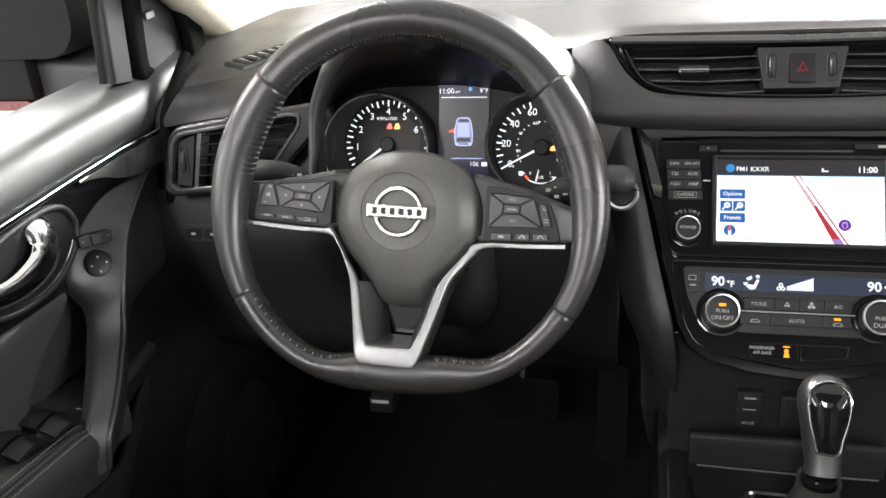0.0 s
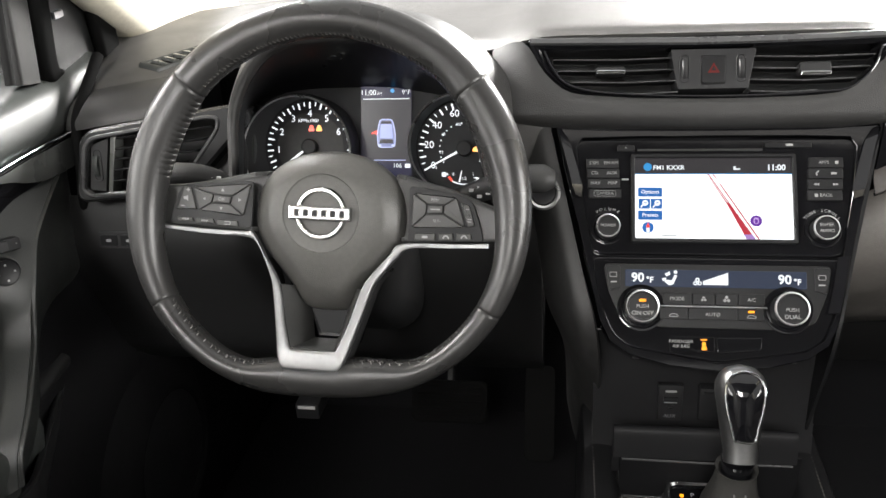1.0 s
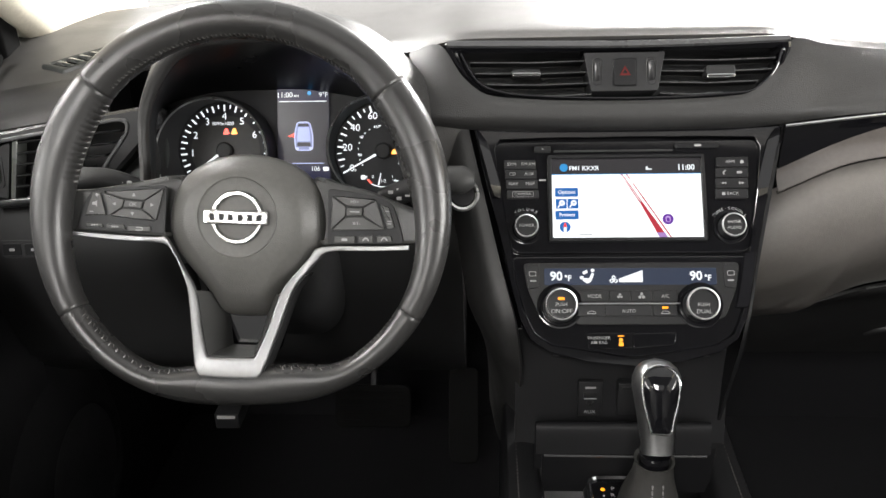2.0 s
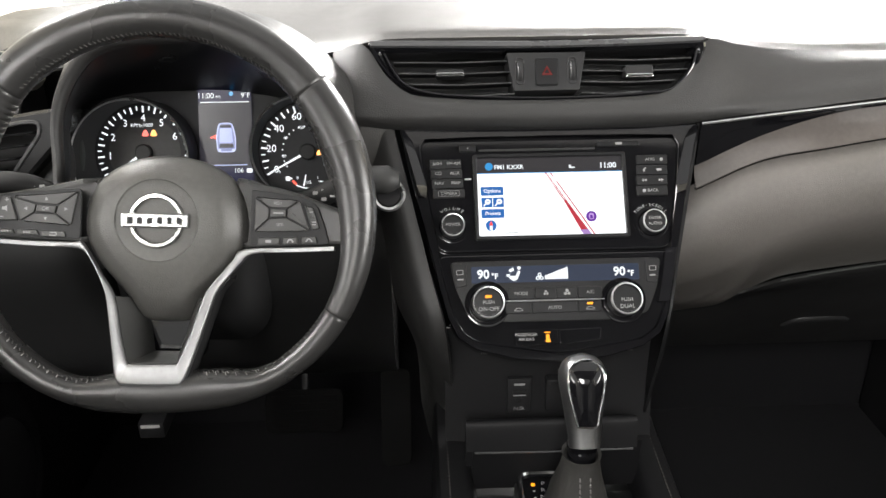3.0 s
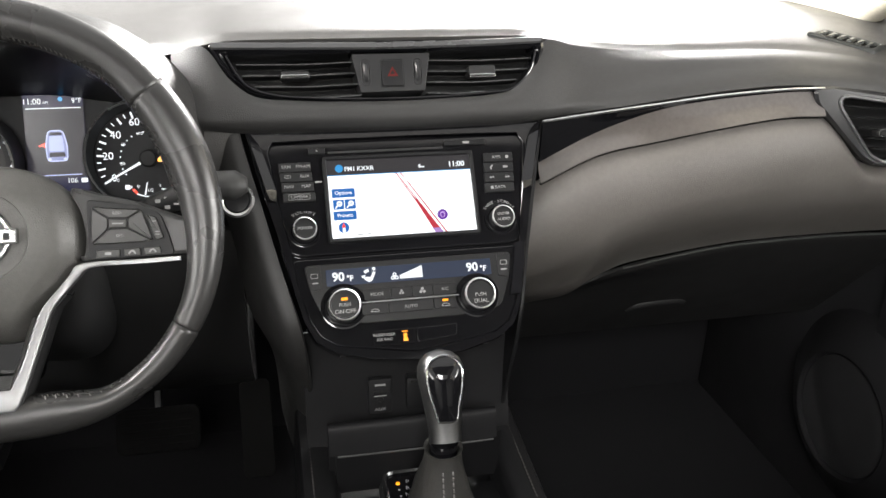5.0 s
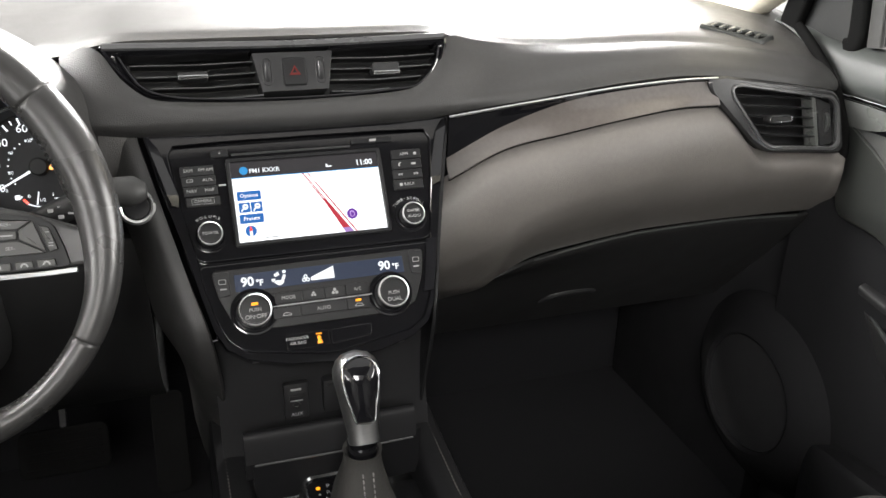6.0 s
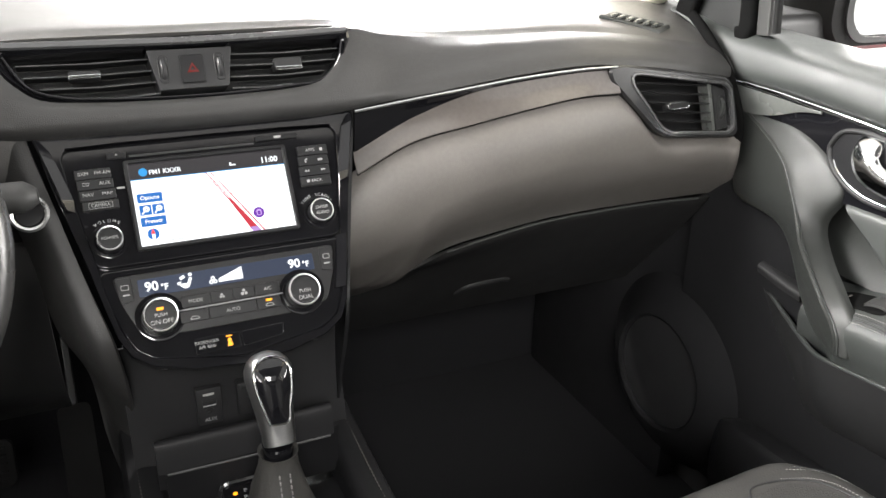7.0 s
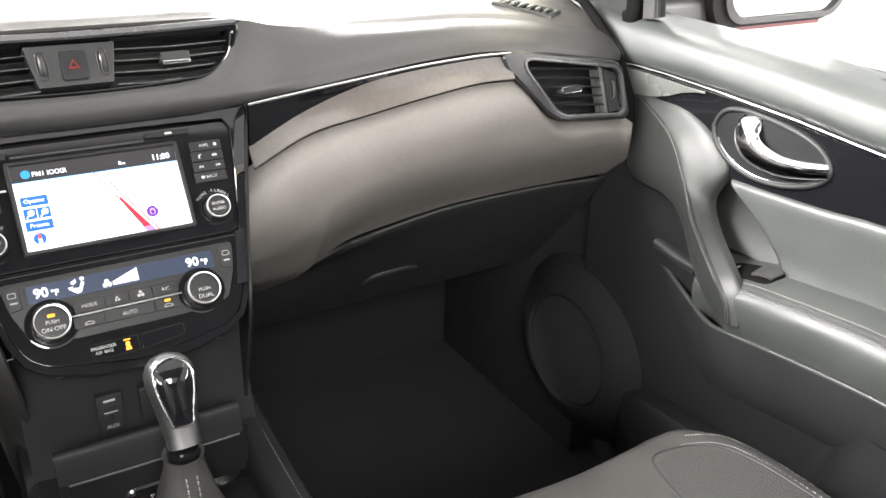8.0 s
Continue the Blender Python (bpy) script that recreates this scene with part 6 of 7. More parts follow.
def door(s, driver):
    d = thing("door_panel", pose(s * 0.72, 0.5, 0.4), "dark grey grained door panel with gloss trim, chrome strip and padded armrest", "car door", "front doors")
    inv = pose(-s * 0.72, -0.5, -0.4)

    def dp(name, bm, m, label="", parent=None, **k):
        bm.transform(inv)
        return part(name, bm, m, parent or d, label, **k)

    def strip_z(y):
        return np.interp(y, [0.2, 0.437, 0.55, 0.65, 0.75, 0.84], [0.668, 0.679, 0.689, 0.6945, 0.698, 0.698])

    top = []
    front = ((0.922, 0.766, 0.771), (0.906, 0.758, 0.768), (0.878, 0.740, 0.765), (0.852, 0.720, 0.762), (0.836, 0.701, 0.759)) if driver else ((0.968, 0.766, 0.776), (0.936, 0.759, 0.771), (0.90, 0.741, 0.767), (0.872, 0.722, 0.763), (0.852, 0.702, 0.760))
    for y, zb, hi in front + ((0.82, 0, 0.758), (0.78, 0, 0.757), (0.72, 0, 0.755), (0.64, 0, 0.751), (0.55, 0, 0.745), (0.46, 0, 0.738), (0.3, 0, 0.728), (0.15, 0, 0.72)):
        z = zb or strip_z(y)
        h = hi - z
        top.append([(s * 0.702, y, z), (s * 0.695, y, z + 0.13 * h), (s * 0.693, y, z + 0.35 * h), (s * 0.699, y, z + 0.72 * h), (s * 0.713, y, hi - 0.08 * h), (s * 0.735, y, hi), (s * 0.77, y, hi + 0.002), (s * 0.79, y, hi - 0.01)])
    dp("sill", sheet(patch(top, 4, 4), -0.004 * s), GREY, "soft grained upper door pad")
    ys = np.linspace(0.838, 0.15, 24)
    dp("chrome_strip", sweep([(s * 0.697, y, strip_z(y) - 0.001) for y in ys], rrect(0.005, 0.006, 0.002), up=(0, 0, 1)), CHROME, "bright chrome strip")
    tr = []
    for y, zb in ((0.835, 0.661), (0.78, 0.661), (0.73, 0.659), (0.69, 0.650), (0.65, 0.615), (0.61, 0.592), (0.533, 0.597), (0.42, 0.606), (0.3, 0.605), (0.15, 0.60)):
        zt = strip_z(y) - 0.003
        tr.append([(s * 0.701, y, zt), (s * 0.700, y, zt * 0.6 + zb * 0.4), (s * 0.701, y, zb)])
    dp("gloss_trim", sheet(patch(tr, 4, 3), -0.003 * s), GLOSS, "piano-black door trim")
    # pull handle recess, bezel and lever
    H = [(0.655, 0.655), (0.647, 0.671), (0.632, 0.680), (0.602, 0.683), (0.550, 0.678), (0.512, 0.668), (0.492, 0.652), (0.492, 0.636), (0.515, 0.620), (0.555, 0.609), (0.596, 0.609), (0.628, 0.620), (0.648, 0.636)]
    H = [tuple(p) for p in cr(H + [H[0]], 4)][:-1]
    hc = (0.578, 0.647)
    hrec = loops([[(s * x, hc[0] + (y - hc[0]) * k, hc[1] + (z - hc[1]) * k) for y, z in H] for k, x in ((1.0, 0.696), (0.97, 0.6965), (0.93, 0.702), (0.88, 0.715), (0.6, 0.722), (0.1, 0.724))])
    hp = dp("handle_recess", hrec, DARK, "dark recess behind the lever")
    dp("bezel", sweep([(s * 0.6955, y, z) for y, z in H], circle(0.0032, 10), up=(s, 0, 0), closed=True), HARD, "black bezel", parent=hp)
    dp("bezel_line", sweep([(s * 0.6962, hc[0] + (y - hc[0]) * 0.93, hc[1] + (z - hc[1]) * 0.93) for y, z in H[-3:-26:-1]], circle(0.0011, 8), up=(s, 0, 0)), CHROME, "thin chrome line round the lower edge", parent=hp)
    lp = cr([(s * 0.706, 0.606, 0.680), (s * 0.694, 0.603, 0.667), (s * 0.688, 0.597, 0.652), (s * 0.686, 0.580, 0.641), (s * 0.686, 0.550, 0.636), (s * 0.688, 0.520, 0.639), (s * 0.693, 0.490, 0.645)], 6)
    sc = np.interp(np.linspace(0, 1, len(lp)), [0, 0.12, 0.4, 0.7, 1], [1.15, 1.35, 1.25, 0.85, 0.6])
    dp("lever", sweep(lp, circle(0.0142, 18, sy=0.45), up=(s, 0, 0), scales=sc), CHROME, "curved chrome door lever", parent=hp)
    dp("lever_pivot", sweep([(s * 0.703, 0.513, 0.643), (s * 0.703, 0.516, 0.664)], circle(0.0022, 10), up=(1, 0, 0)), CHROME, parent=hp)
    dp("back_plate", sheet(patch([[(s * 0.7105, 0.585, 0.669), (s * 0.7105, 0.580, 0.636)], [(s * 0.7080, 0.548, 0.668), (s * 0.7080, 0.545, 0.632)], [(s * 0.7045, 0.512, 0.660), (s * 0.7045, 0.512, 0.636)]], 4, 4), -0.002 * s), GREY, "grey plate behind the lever", parent=hp)
    dp("trim_front", sheet(patch([[(s * 0.6955, y, strip_z(y) - 0.005), (s * 0.6950, y, (strip_z(y) - 0.005 + zb) / 2), (s * 0.6955, y, zb)] for y, zb in ((0.834, 0.662), (0.80, 0.662), (0.765, 0.665), (0.735, 0.673), (0.715, 0.681), (0.695, 0.6865), (0.675, 0.6898))], 4, 4), -0.002 * s), SATING, "satin grey front end of the trim")
    # main skin under the trim
    sk = []
    for y in (0.86, 0.78, 0.70, 0.62, 0.5, 0.4, 0.25, 0.12):
        zt = 0.668 if y > 0.7 else 0.625
        hollow = {0.70: 0.5, 0.62: 1.0, 0.5: 1.0, 0.4: 0.5}.get(y, 0.0)
        sk.append([(s * (0.712 + 0.028 * hollow), y, zt), (s * (0.708 + 0.034 * hollow), y, 0.60), (s * (0.705 + 0.038 * hollow), y, 0.55), (s * (0.70 + (0.025 if 0.45 < y < 0.65 else 0.0)), y, 0.50), (s * 0.70, y, 0.40), (s * 0.705, y, 0.25), (s * 0.715, y, 0.08)])
    dp("skin", sheet(patch(sk, 4, 4), -0.004 * s), LOWM, "grained door skin darkened for shade")
    edge_y = lambda z: float(np.interp(z, [0.505, 0.52, 0.54, 0.56, 0.58, 0.60], [0.512, 0.522, 0.539, 0.566, 0.598, 0.622]))
    pi = []
    for k, deep in ((0.010, 0.020), (0.006, 0.012), (0.002, 0.004), (-0.002, 0.001), (-0.008, 0.0)):
        pi.append([(s * (x + deep), edge_y(z) + k, z) for x, z in ((0.700, 0.594), (0.696, 0.588), (0.695, 0.56), (0.694, 0.530), (0.690, 0.508))])
    pi += [[(s * 0.702, y, zt), (s * 0.696, y, zt - 0.006), (s * 0.695, y, 0.56), (s * 0.694, y, 0.530), (s * 0.690, y, 0.508)] for y, zt in ((0.49, 0.600), (0.42, 0.606), (0.3, 0.605), (0.15, 0.60))]
    bowl = [[(s * (0.716 + 0.010 * math.sin(math.pi * q)), y, 0.600 - 0.100 * q) for q in (0, 0.25, 0.5, 0.75, 1.0)] for y in (0.67, 0.62, 0.58, 0.54, 0.50)]
    dp("grip_hollow", sheet(patch(bowl, 4, 4), -0.002 * s), GRIPM, "dark hollow behind the grip")
    dp("upper_insert", sheet(patch(pi, 4, 4), -0.003 * s), GREY, "grey grained insert over the armrest")
    # grip: a padded bow from below the dash down to the armrest
    bow = []
    for F, R, B, k in (((0.700, 0.815, 0.662), (0.694, 0.790, 0.661), (0.700, 0.752, 0.668), 0.02), ((0.698, 0.808, 0.62), (0.678, 0.730, 0.643), (0.697, 0.700, 0.662), 0.02), ((0.696, 0.800, 0.58), (0.669, 0.694, 0.626), (0.694, 0.652, 0.640), 0.02), ((0.695, 0.783, 0.547), (0.662, 0.668, 0.598), (0.690, 0.624, 0.606), 0.02), ((0.685, 0.708, 0.545), (0.658, 0.646, 0.568), (0.681, 0.634, 0.567), 0.016), ((0.680, 0.67, 0.524), (0.653, 0.628, 0.543), (0.674, 0.613, 0.536), 0.014), ((0.662, 0.622, 0.478), (0.636, 0.575, 0.505), (0.650, 0.562, 0.510), 0.014), ((0.655, 0.585, 0.448), (0.632, 0.545, 0.478), (0.640, 0.534, 0.490), 0.014), ((0.650, 0.553, 0.438), (0.632, 0.535, 0.450), (0.636, 0.524, 0.449), 0.02)):
        F, R, B = (np.array((s * p[0], p[1], p[2])) for p in (F, R, B))
        bow.append([tuple(F + (s * k, 0.002, -0.003)), tuple(F), tuple(F * 0.6 + R * 0.4), tuple(F * 0.08 + R * 0.92), tuple(R - (s * 0.0012, 0, 0)), tuple(R * 0.9 + B * 0.1 + (s * 0.0008, 0, 0)), tuple(R * 0.4 + B * 0.6 + (s * 0.002, 0, 0)), tuple(B + (s * 0.004, 0, 0)), tuple(B + (s * k, -0.001, -0.002))])
    dp("grip", sheet(patch(bow, 5, 5), -0.004 * s), GRIPM, "smooth grey pull grip")
    # armrest
    AZ = ((0.15, 0.523), (0.3, 0.524), (0.385, 0.522), (0.451, 0.516), (0.523, 0.508), (0.545, 0.503), (0.60, 0.490), (0.64, 0.486))
    arm_z = lambda y: float(np.interp(y, [p[0] for p in AZ], [p[1] for p in AZ]))
    SEC = ((0.728, 0.004), (0.682, 0.001), (0.664, -0.004), (0.652, -0.0095), (0.6435, -0.0165), (0.6385, -0.026), (0.638, -0.040), (0.643, -0.062), (0.655, -0.082), (0.70, -0.10))
    ar = []
    for y in (0.62, 0.585, 0.56, 0.545, 0.523, 0.451, 0.385, 0.3, 0.15):
        out = 0.026 if y > 0.58 else 0.010 if y > 0.55 else 0.0
        ar.append([(s * (x + out if x < 0.70 else x), y, arm_z(y) + dz) for x, dz in SEC])
    arm = dp("armrest", sheet(patch(ar, 4, 4), 0.004 * s), GREY, "padded leather armrest")

    def laid(bm, base):
        """Lay a piece built on the level base upon the armrest's top."""
        for v in bm.verts:
            v.co.z += arm_z(v.co.y) + float(np.interp(-abs(v.co.x), [-p[0] for p in SEC[:6]], [p[1] for p in SEC[:6]])) - base
        return bm

    for x, dz, tone in ((0.6535, -0.0076, THREAD), (0.6432, -0.0158, THREAD)):
        bm = bmesh.new()
        for i in range(100):
            y = 0.2 + 0.0034 * i
            p, q = (s * (x - 0.0006), y, arm_z(y) + dz + 0.0012), (s * (x + 0.0006), y + 0.0022, arm_z(y + 0.0022) + dz + 0.0012)
            sweep([p, q], circle(0.0006, 5), up=(0, 0, 1), bm=bm)
        dp("stitching", bm, tone, "row of pale stitches", parent=arm, kind="stuff")
    for x, dz in ((0.6505, -0.0100), (0.6468, -0.0132)):
        dp("seam", sweep([(s * x, y, arm_z(y) + dz + 0.0004) for y in np.linspace(0.543, 0.16, 18)], circle(0.0011, 6), up=(0, 0, 1)), MATTE, "dark sewn seam", parent=arm)
    # lower strip and pocket
    lo = cr([(s * 0.7035, 0.740, 0.456), (s * 0.695, 0.690, 0.438), (s * 0.676, 0.630, 0.425), (s * 0.658, 0.585, 0.422), (s * 0.649, 0.551, 0.427), (s * 0.645, 0.462, 0.440), (s * 0.645, 0.347, 0.450), (s * 0.645, 0.15, 0.454)], 6)
    # passenger ridge gets a paler colour for its lit edge, the driver's a dark one
    dp("lower_strip", sweep(lo, rrect(0.006, 0.005, 0.002), up=(0, 0, 1), scales=np.interp(np.linspace(0, 1, len(lo)), [0, 0.25, 1], [0.2, 1, 1])), DARK if driver else GREY, "thin ridge under the armrest, paler where its edge is lit")
    under = [[(s * (x - 0.001), y, z), (s * (x + 0.006), y, z - 0.03), (s * (x + 0.022), y, z - 0.075), (s * 0.704, y, z - 0.12)] for x, y, z in (tuple(abs(c) for c in p) for p in lo[::3])]
    dp("lower_skin", sheet(under, -0.003 * s), HARD, "dark curved skin under the armrest")
    dp("grip_ledge", sheet(patch([[(s * 0.704, y, z + 0.004), (s * 0.690, y, z + 0.002), (s * 0.684, y, z - 0.003), (s * 0.686, y, z - 0.012)] for y, z in ((0.715, 0.477), (0.695, 0.474), (0.67, 0.470), (0.640, 0.468))], 4, 4), 0.003 * s), HARD, "rounded ledge in front of the grip")
    pk = []
    for y, x, zt in ((0.735, 0.696, 0.205), (0.705, 0.684, 0.222), (0.66, 0.670, 0.236), (0.60, 0.660, 0.248), (0.52, 0.652, 0.262), (0.44, 0.65, 0.272), (0.36, 0.65, 0.28), (0.25, 0.65, 0.285)):
        pk.append([(s * (x + 0.03), y, zt + 0.002), (s * (x + 0.004), y, zt + 0.003), (s * (x - 0.004), y, zt - 0.006), (s * (x - 0.004), y, zt - 0.085), (s * (x + 0.02), y, 0.05)])
    dp("pocket", sheet(patch(pk, 4, 4), -0.004 * s), DARK, "door pocket")
    heel = [[(s * (x + 0.001 + 0.3 * (x - 0.65)), y, 0.395), (s * x, y - 0.004, 0.35), (s * x, y + 0.012, 0.30), (s * x, y + 0.03, 0.24), (s * x, y + 0.04, 0.12)] for y, x in ((0.412, 0.702), (0.402, 0.696), (0.390, 0.680), (0.376, 0.664), (0.352, 0.656), (0.30, 0.653), (0.2, 0.652))]
    dp("pocket_end", sheet(patch(heel, 5, 4), -0.003 * s), DARK, "rounded rear end of the pocket")
    # speaker pod: a broad cone swelling out of the door round a flat grille
    spk = lathe([(0.170, -0.012), (0.160, -0.002), (0.145, 0.010), (0.122, 0.026), (0.102, 0.036), (0.096, 0.037), (0.092, 0.034), (0.091, 0.030)], 56, around=True)
    at_spk = Matrix.Translation((s * 0.708, 0.862, 0.222)) @ Matrix.Rotation(radians(-s * 90), 4, "Y")
    spk.transform(at_spk)
    sp_ = dp("speaker", spk, LOWM, "conical speaker surround darkened for shade")
    gr = lathe([(0.0915, 0.028), (0.0905, 0.0305), (0.088, 0.031), (0.060, 0.0325), (0.02, 0.033), (0.001, 0.033)], 48)
    gr.transform(at_spk)
    dp("grille", gr, MATTE, "black speaker grille", parent=sp_)
    if driver:
        pod = dp("switch_pod", laid(plate(round_poly([(-0.689, 0.47), (-0.683, 0.526), (-0.679, 0.548), (-0.666, 0.568), (-0.652, 0.569), (-0.646, 0.549), (-0.655, 0.476), (-0.668, 0.44)], 0.008), 0.505, 0.5172, 0.002), 0.5145), DARK, "black window switch pod")
        for i, (x, y) in enumerate(((-0.660, 0.520), (-0.680, 0.520), (-0.664, 0.478), (-0.684, 0.478))):
            dp("window_switch", laid(sheet(patch([[(x - 0.008, y + 0.018, 0.5168), (x + 0.008, y + 0.018, 0.5168)], [(x - 0.008, y + 0.004, 0.5225), (x + 0.008, y + 0.004, 0.5225)], [(x - 0.008, y - 0.016, 0.5195), (x + 0.008, y - 0.016, 0.5195)]], 5, 3), 0.004), 0.5145), BUTTON, "window switch", parent=pod)
        for x, y in ((-0.668, 0.556), (-0.655, 0.553), (-0.657, 0.560)):
            dp("lock_mark", laid(block(x - 0.002, x + 0.002, y, y + 0.0025, 0.5172, 0.5178, 0), 0.5145), PRINT, parent=pod)
        mk = basis((-0.6815, 0.652, 0.611), (-0.06, 0.12, 0.99), (0.86, -0.5, 0.12))
        kb = lathe([(0.0140, -0.008), (0.0140, 0.004), (0.0126, 0.0065), (0.0106, 0.0055), (0.0005, 0.006)], 32)
        kb.transform(mk)
        kk = dp("mirror_knob", kb, BUTTON, "round mirror adjuster")
        for ax, ay in ((0.0078, 0), (-0.0078, 0), (0, 0.0078), (0, -0.0078)):
            b2 = plate(circle(0.0011, 8, ax, ay), 0.005, 0.0063, 0.0001)
            b2.transform(mk)
            dp("arrow", b2, PRINT, parent=kk)
        b3 = plate(rrect(0.034, 0.012, 0.002, cx=0.004, cy=0.025), -0.008, 0.002, 0.0008)
        b3.transform(mk)
        sl = dp("mirror_selector", b3, BUTTON, "small mirror selector switch")
        b4 = plate(rrect(0.010, 0.010, 0.0015, cx=0.004, cy=0.025), 0.001, 0.005, 0.001)
        b4.transform(mk)
        dp("slider", b4, MATTE, parent=sl)
        for ax in (-0.009, 0.017):
            b5 = plate(circle(0.0011, 3, ax, 0.025), 0.0015, 0.0024, 0.0001)
            b5.transform(mk)
            dp("arrow", b5, PRINT, parent=sl)
    else:
        cup = round_poly([(0.682, 0.584), (0.694, 0.576), (0.696, 0.552), (0.693, 0.516), (0.686, 0.508), (0.664, 0.512), (0.660, 0.526), (0.664, 0.566)], 0.007)
        # no hollow is cut; the recess's shade is the black of these plates
        pod = dp("switch_pod", laid(frame_plate(cup, inset(cup, 0.0025), 0.503, 0.5147, 0.0004), 0.5124), SEALM, "edge of the window switch recess, blackened for its shade")
        dp("recess", laid(plate(inset(cup, 0.0024), 0.503, 0.5146, 0.0004), 0.5124), SEALM, "recess floor blackened for its shade", parent=pod)
        dp("window_switch", laid(sheet(patch([[(0.668, 0.541, 0.5148), (0.688, 0.541, 0.5148)], [(0.667, 0.531, 0.5168), (0.688, 0.531, 0.5168)], [(0.667, 0.518, 0.5166), (0.686, 0.515, 0.5166)], [(0.668, 0.514, 0.5150), (0.684, 0.511, 0.5150)]], 4, 4), 0.003), 0.5124), MIDP, "grey window switch", parent=pod)
        for x, y in ((0.676, 0.574), (0.680, 0.568)):
            dp("switch_mark", laid(block(x - 0.002, x + 0.002, y, y + 0.0025, 0.5146, 0.5153, 0), 0.5124), THREAD, parent=pod)
    # quarter panel with a tweeter grille behind the mirror, and the window's upright
    if driver:
        q = patch([[(-0.710, 0.950, 0.764), (-0.708, 0.893, 0.758), (-0.708, 0.842, 0.749)], [(-0.710, 0.955, 0.84), (-0.708, 0.903, 0.84), (-0.708, 0.853, 0.84)], [(-0.69, 0.965, 0.92), (-0.69, 0.913, 0.92), (-0.69, 0.863, 0.92)]], 5, 5)
        seal = [(-0.702, 0.958, 0.752), (-0.702, 0.958, 0.777), (-0.700, 0.952, 0.812), (-0.688, 0.931, 0.90)]
        post, strip, inner = [(-0.718, 0.784, 0.763), (-0.718, 0.797, 0.850), (-0.705, 0.806, 0.95)], [(-0.720, 0.812, 0.758), (-0.720, 0.824, 0.846), (-0.707, 0.836, 0.95)], [(-0.716, 0.862, 0.752), (-0.716, 0.850, 0.760), (-0.716, 0.852, 0.80), (-0.705, 0.862, 0.95)]
        badge, wide = [(-0.7072, 0.872, 0.820), (-0.7072, 0.889, 0.821)], (0.040, 0.008, 0.034)
    else:
        q = patch([[(0.710, 0.935, 0.766), (0.708, 0.879, 0.760), (0.708, 0.832, 0.755)], [(0.710, 0.930, 0.84), (0.708, 0.885, 0.84), (0.708, 0.840, 0.84)], [(0.69, 0.930, 0.92), (0.69, 0.890, 0.92), (0.69, 0.850, 0.92)]], 5, 5)
        seal = [(0.702, 0.946, 0.755), (0.702, 0.942, 0.777), (0.700, 0.930, 0.812), (0.688, 0.905, 0.90)]
        post, strip, inner = [(0.718, 0.789, 0.763), (0.718, 0.800, 0.850), (0.705, 0.808, 0.95)], [(0.720, 0.807, 0.758), (0.720, 0.818, 0.846), (0.707, 0.830, 0.95)], [(0.716, 0.848, 0.752), (0.716, 0.836, 0.760), (0.716, 0.838, 0.80), (0.705, 0.848, 0.95)]
        badge, wide = [(0.7072, 0.860, 0.820), (0.7072, 0.877, 0.821)], (0.036, 0.008, 0.022)
    qp = dp("quarter_panel", sheet(q, 0.012 * s), QUARTER, "dark triangular quarter panel")
    dp("seal", sweep(cr(seal, 6), rrect(wide[0], 0.016, 0.006), up=(s, 0, 0)), SEALM, "black rubber seal", parent=qp)
    dp("upright", sweep(post, rrect(wide[1], 0.010, 0.003), up=(s, 0, 0)), OUTER, "black window upright")
    dp("frame_strip", sweep(strip, rrect(wide[2], 0.016, 0.003), up=(s, 0, 0)), MIDP, "grey strip of the window frame")
    dp("inner_seal", sweep(cr(inner, 5), rrect(0.026, 0.022, 0.008), up=(s, 0, 0)), SEALM, "black rubber seal")
    dp("badge", sweep(badge, rrect(0.0025, 0.008, 0.001), up=(0, 0, 1)), SILVER, "small pale oval badge", parent=qp)
    return d


door(-1, True)
door(1, False)


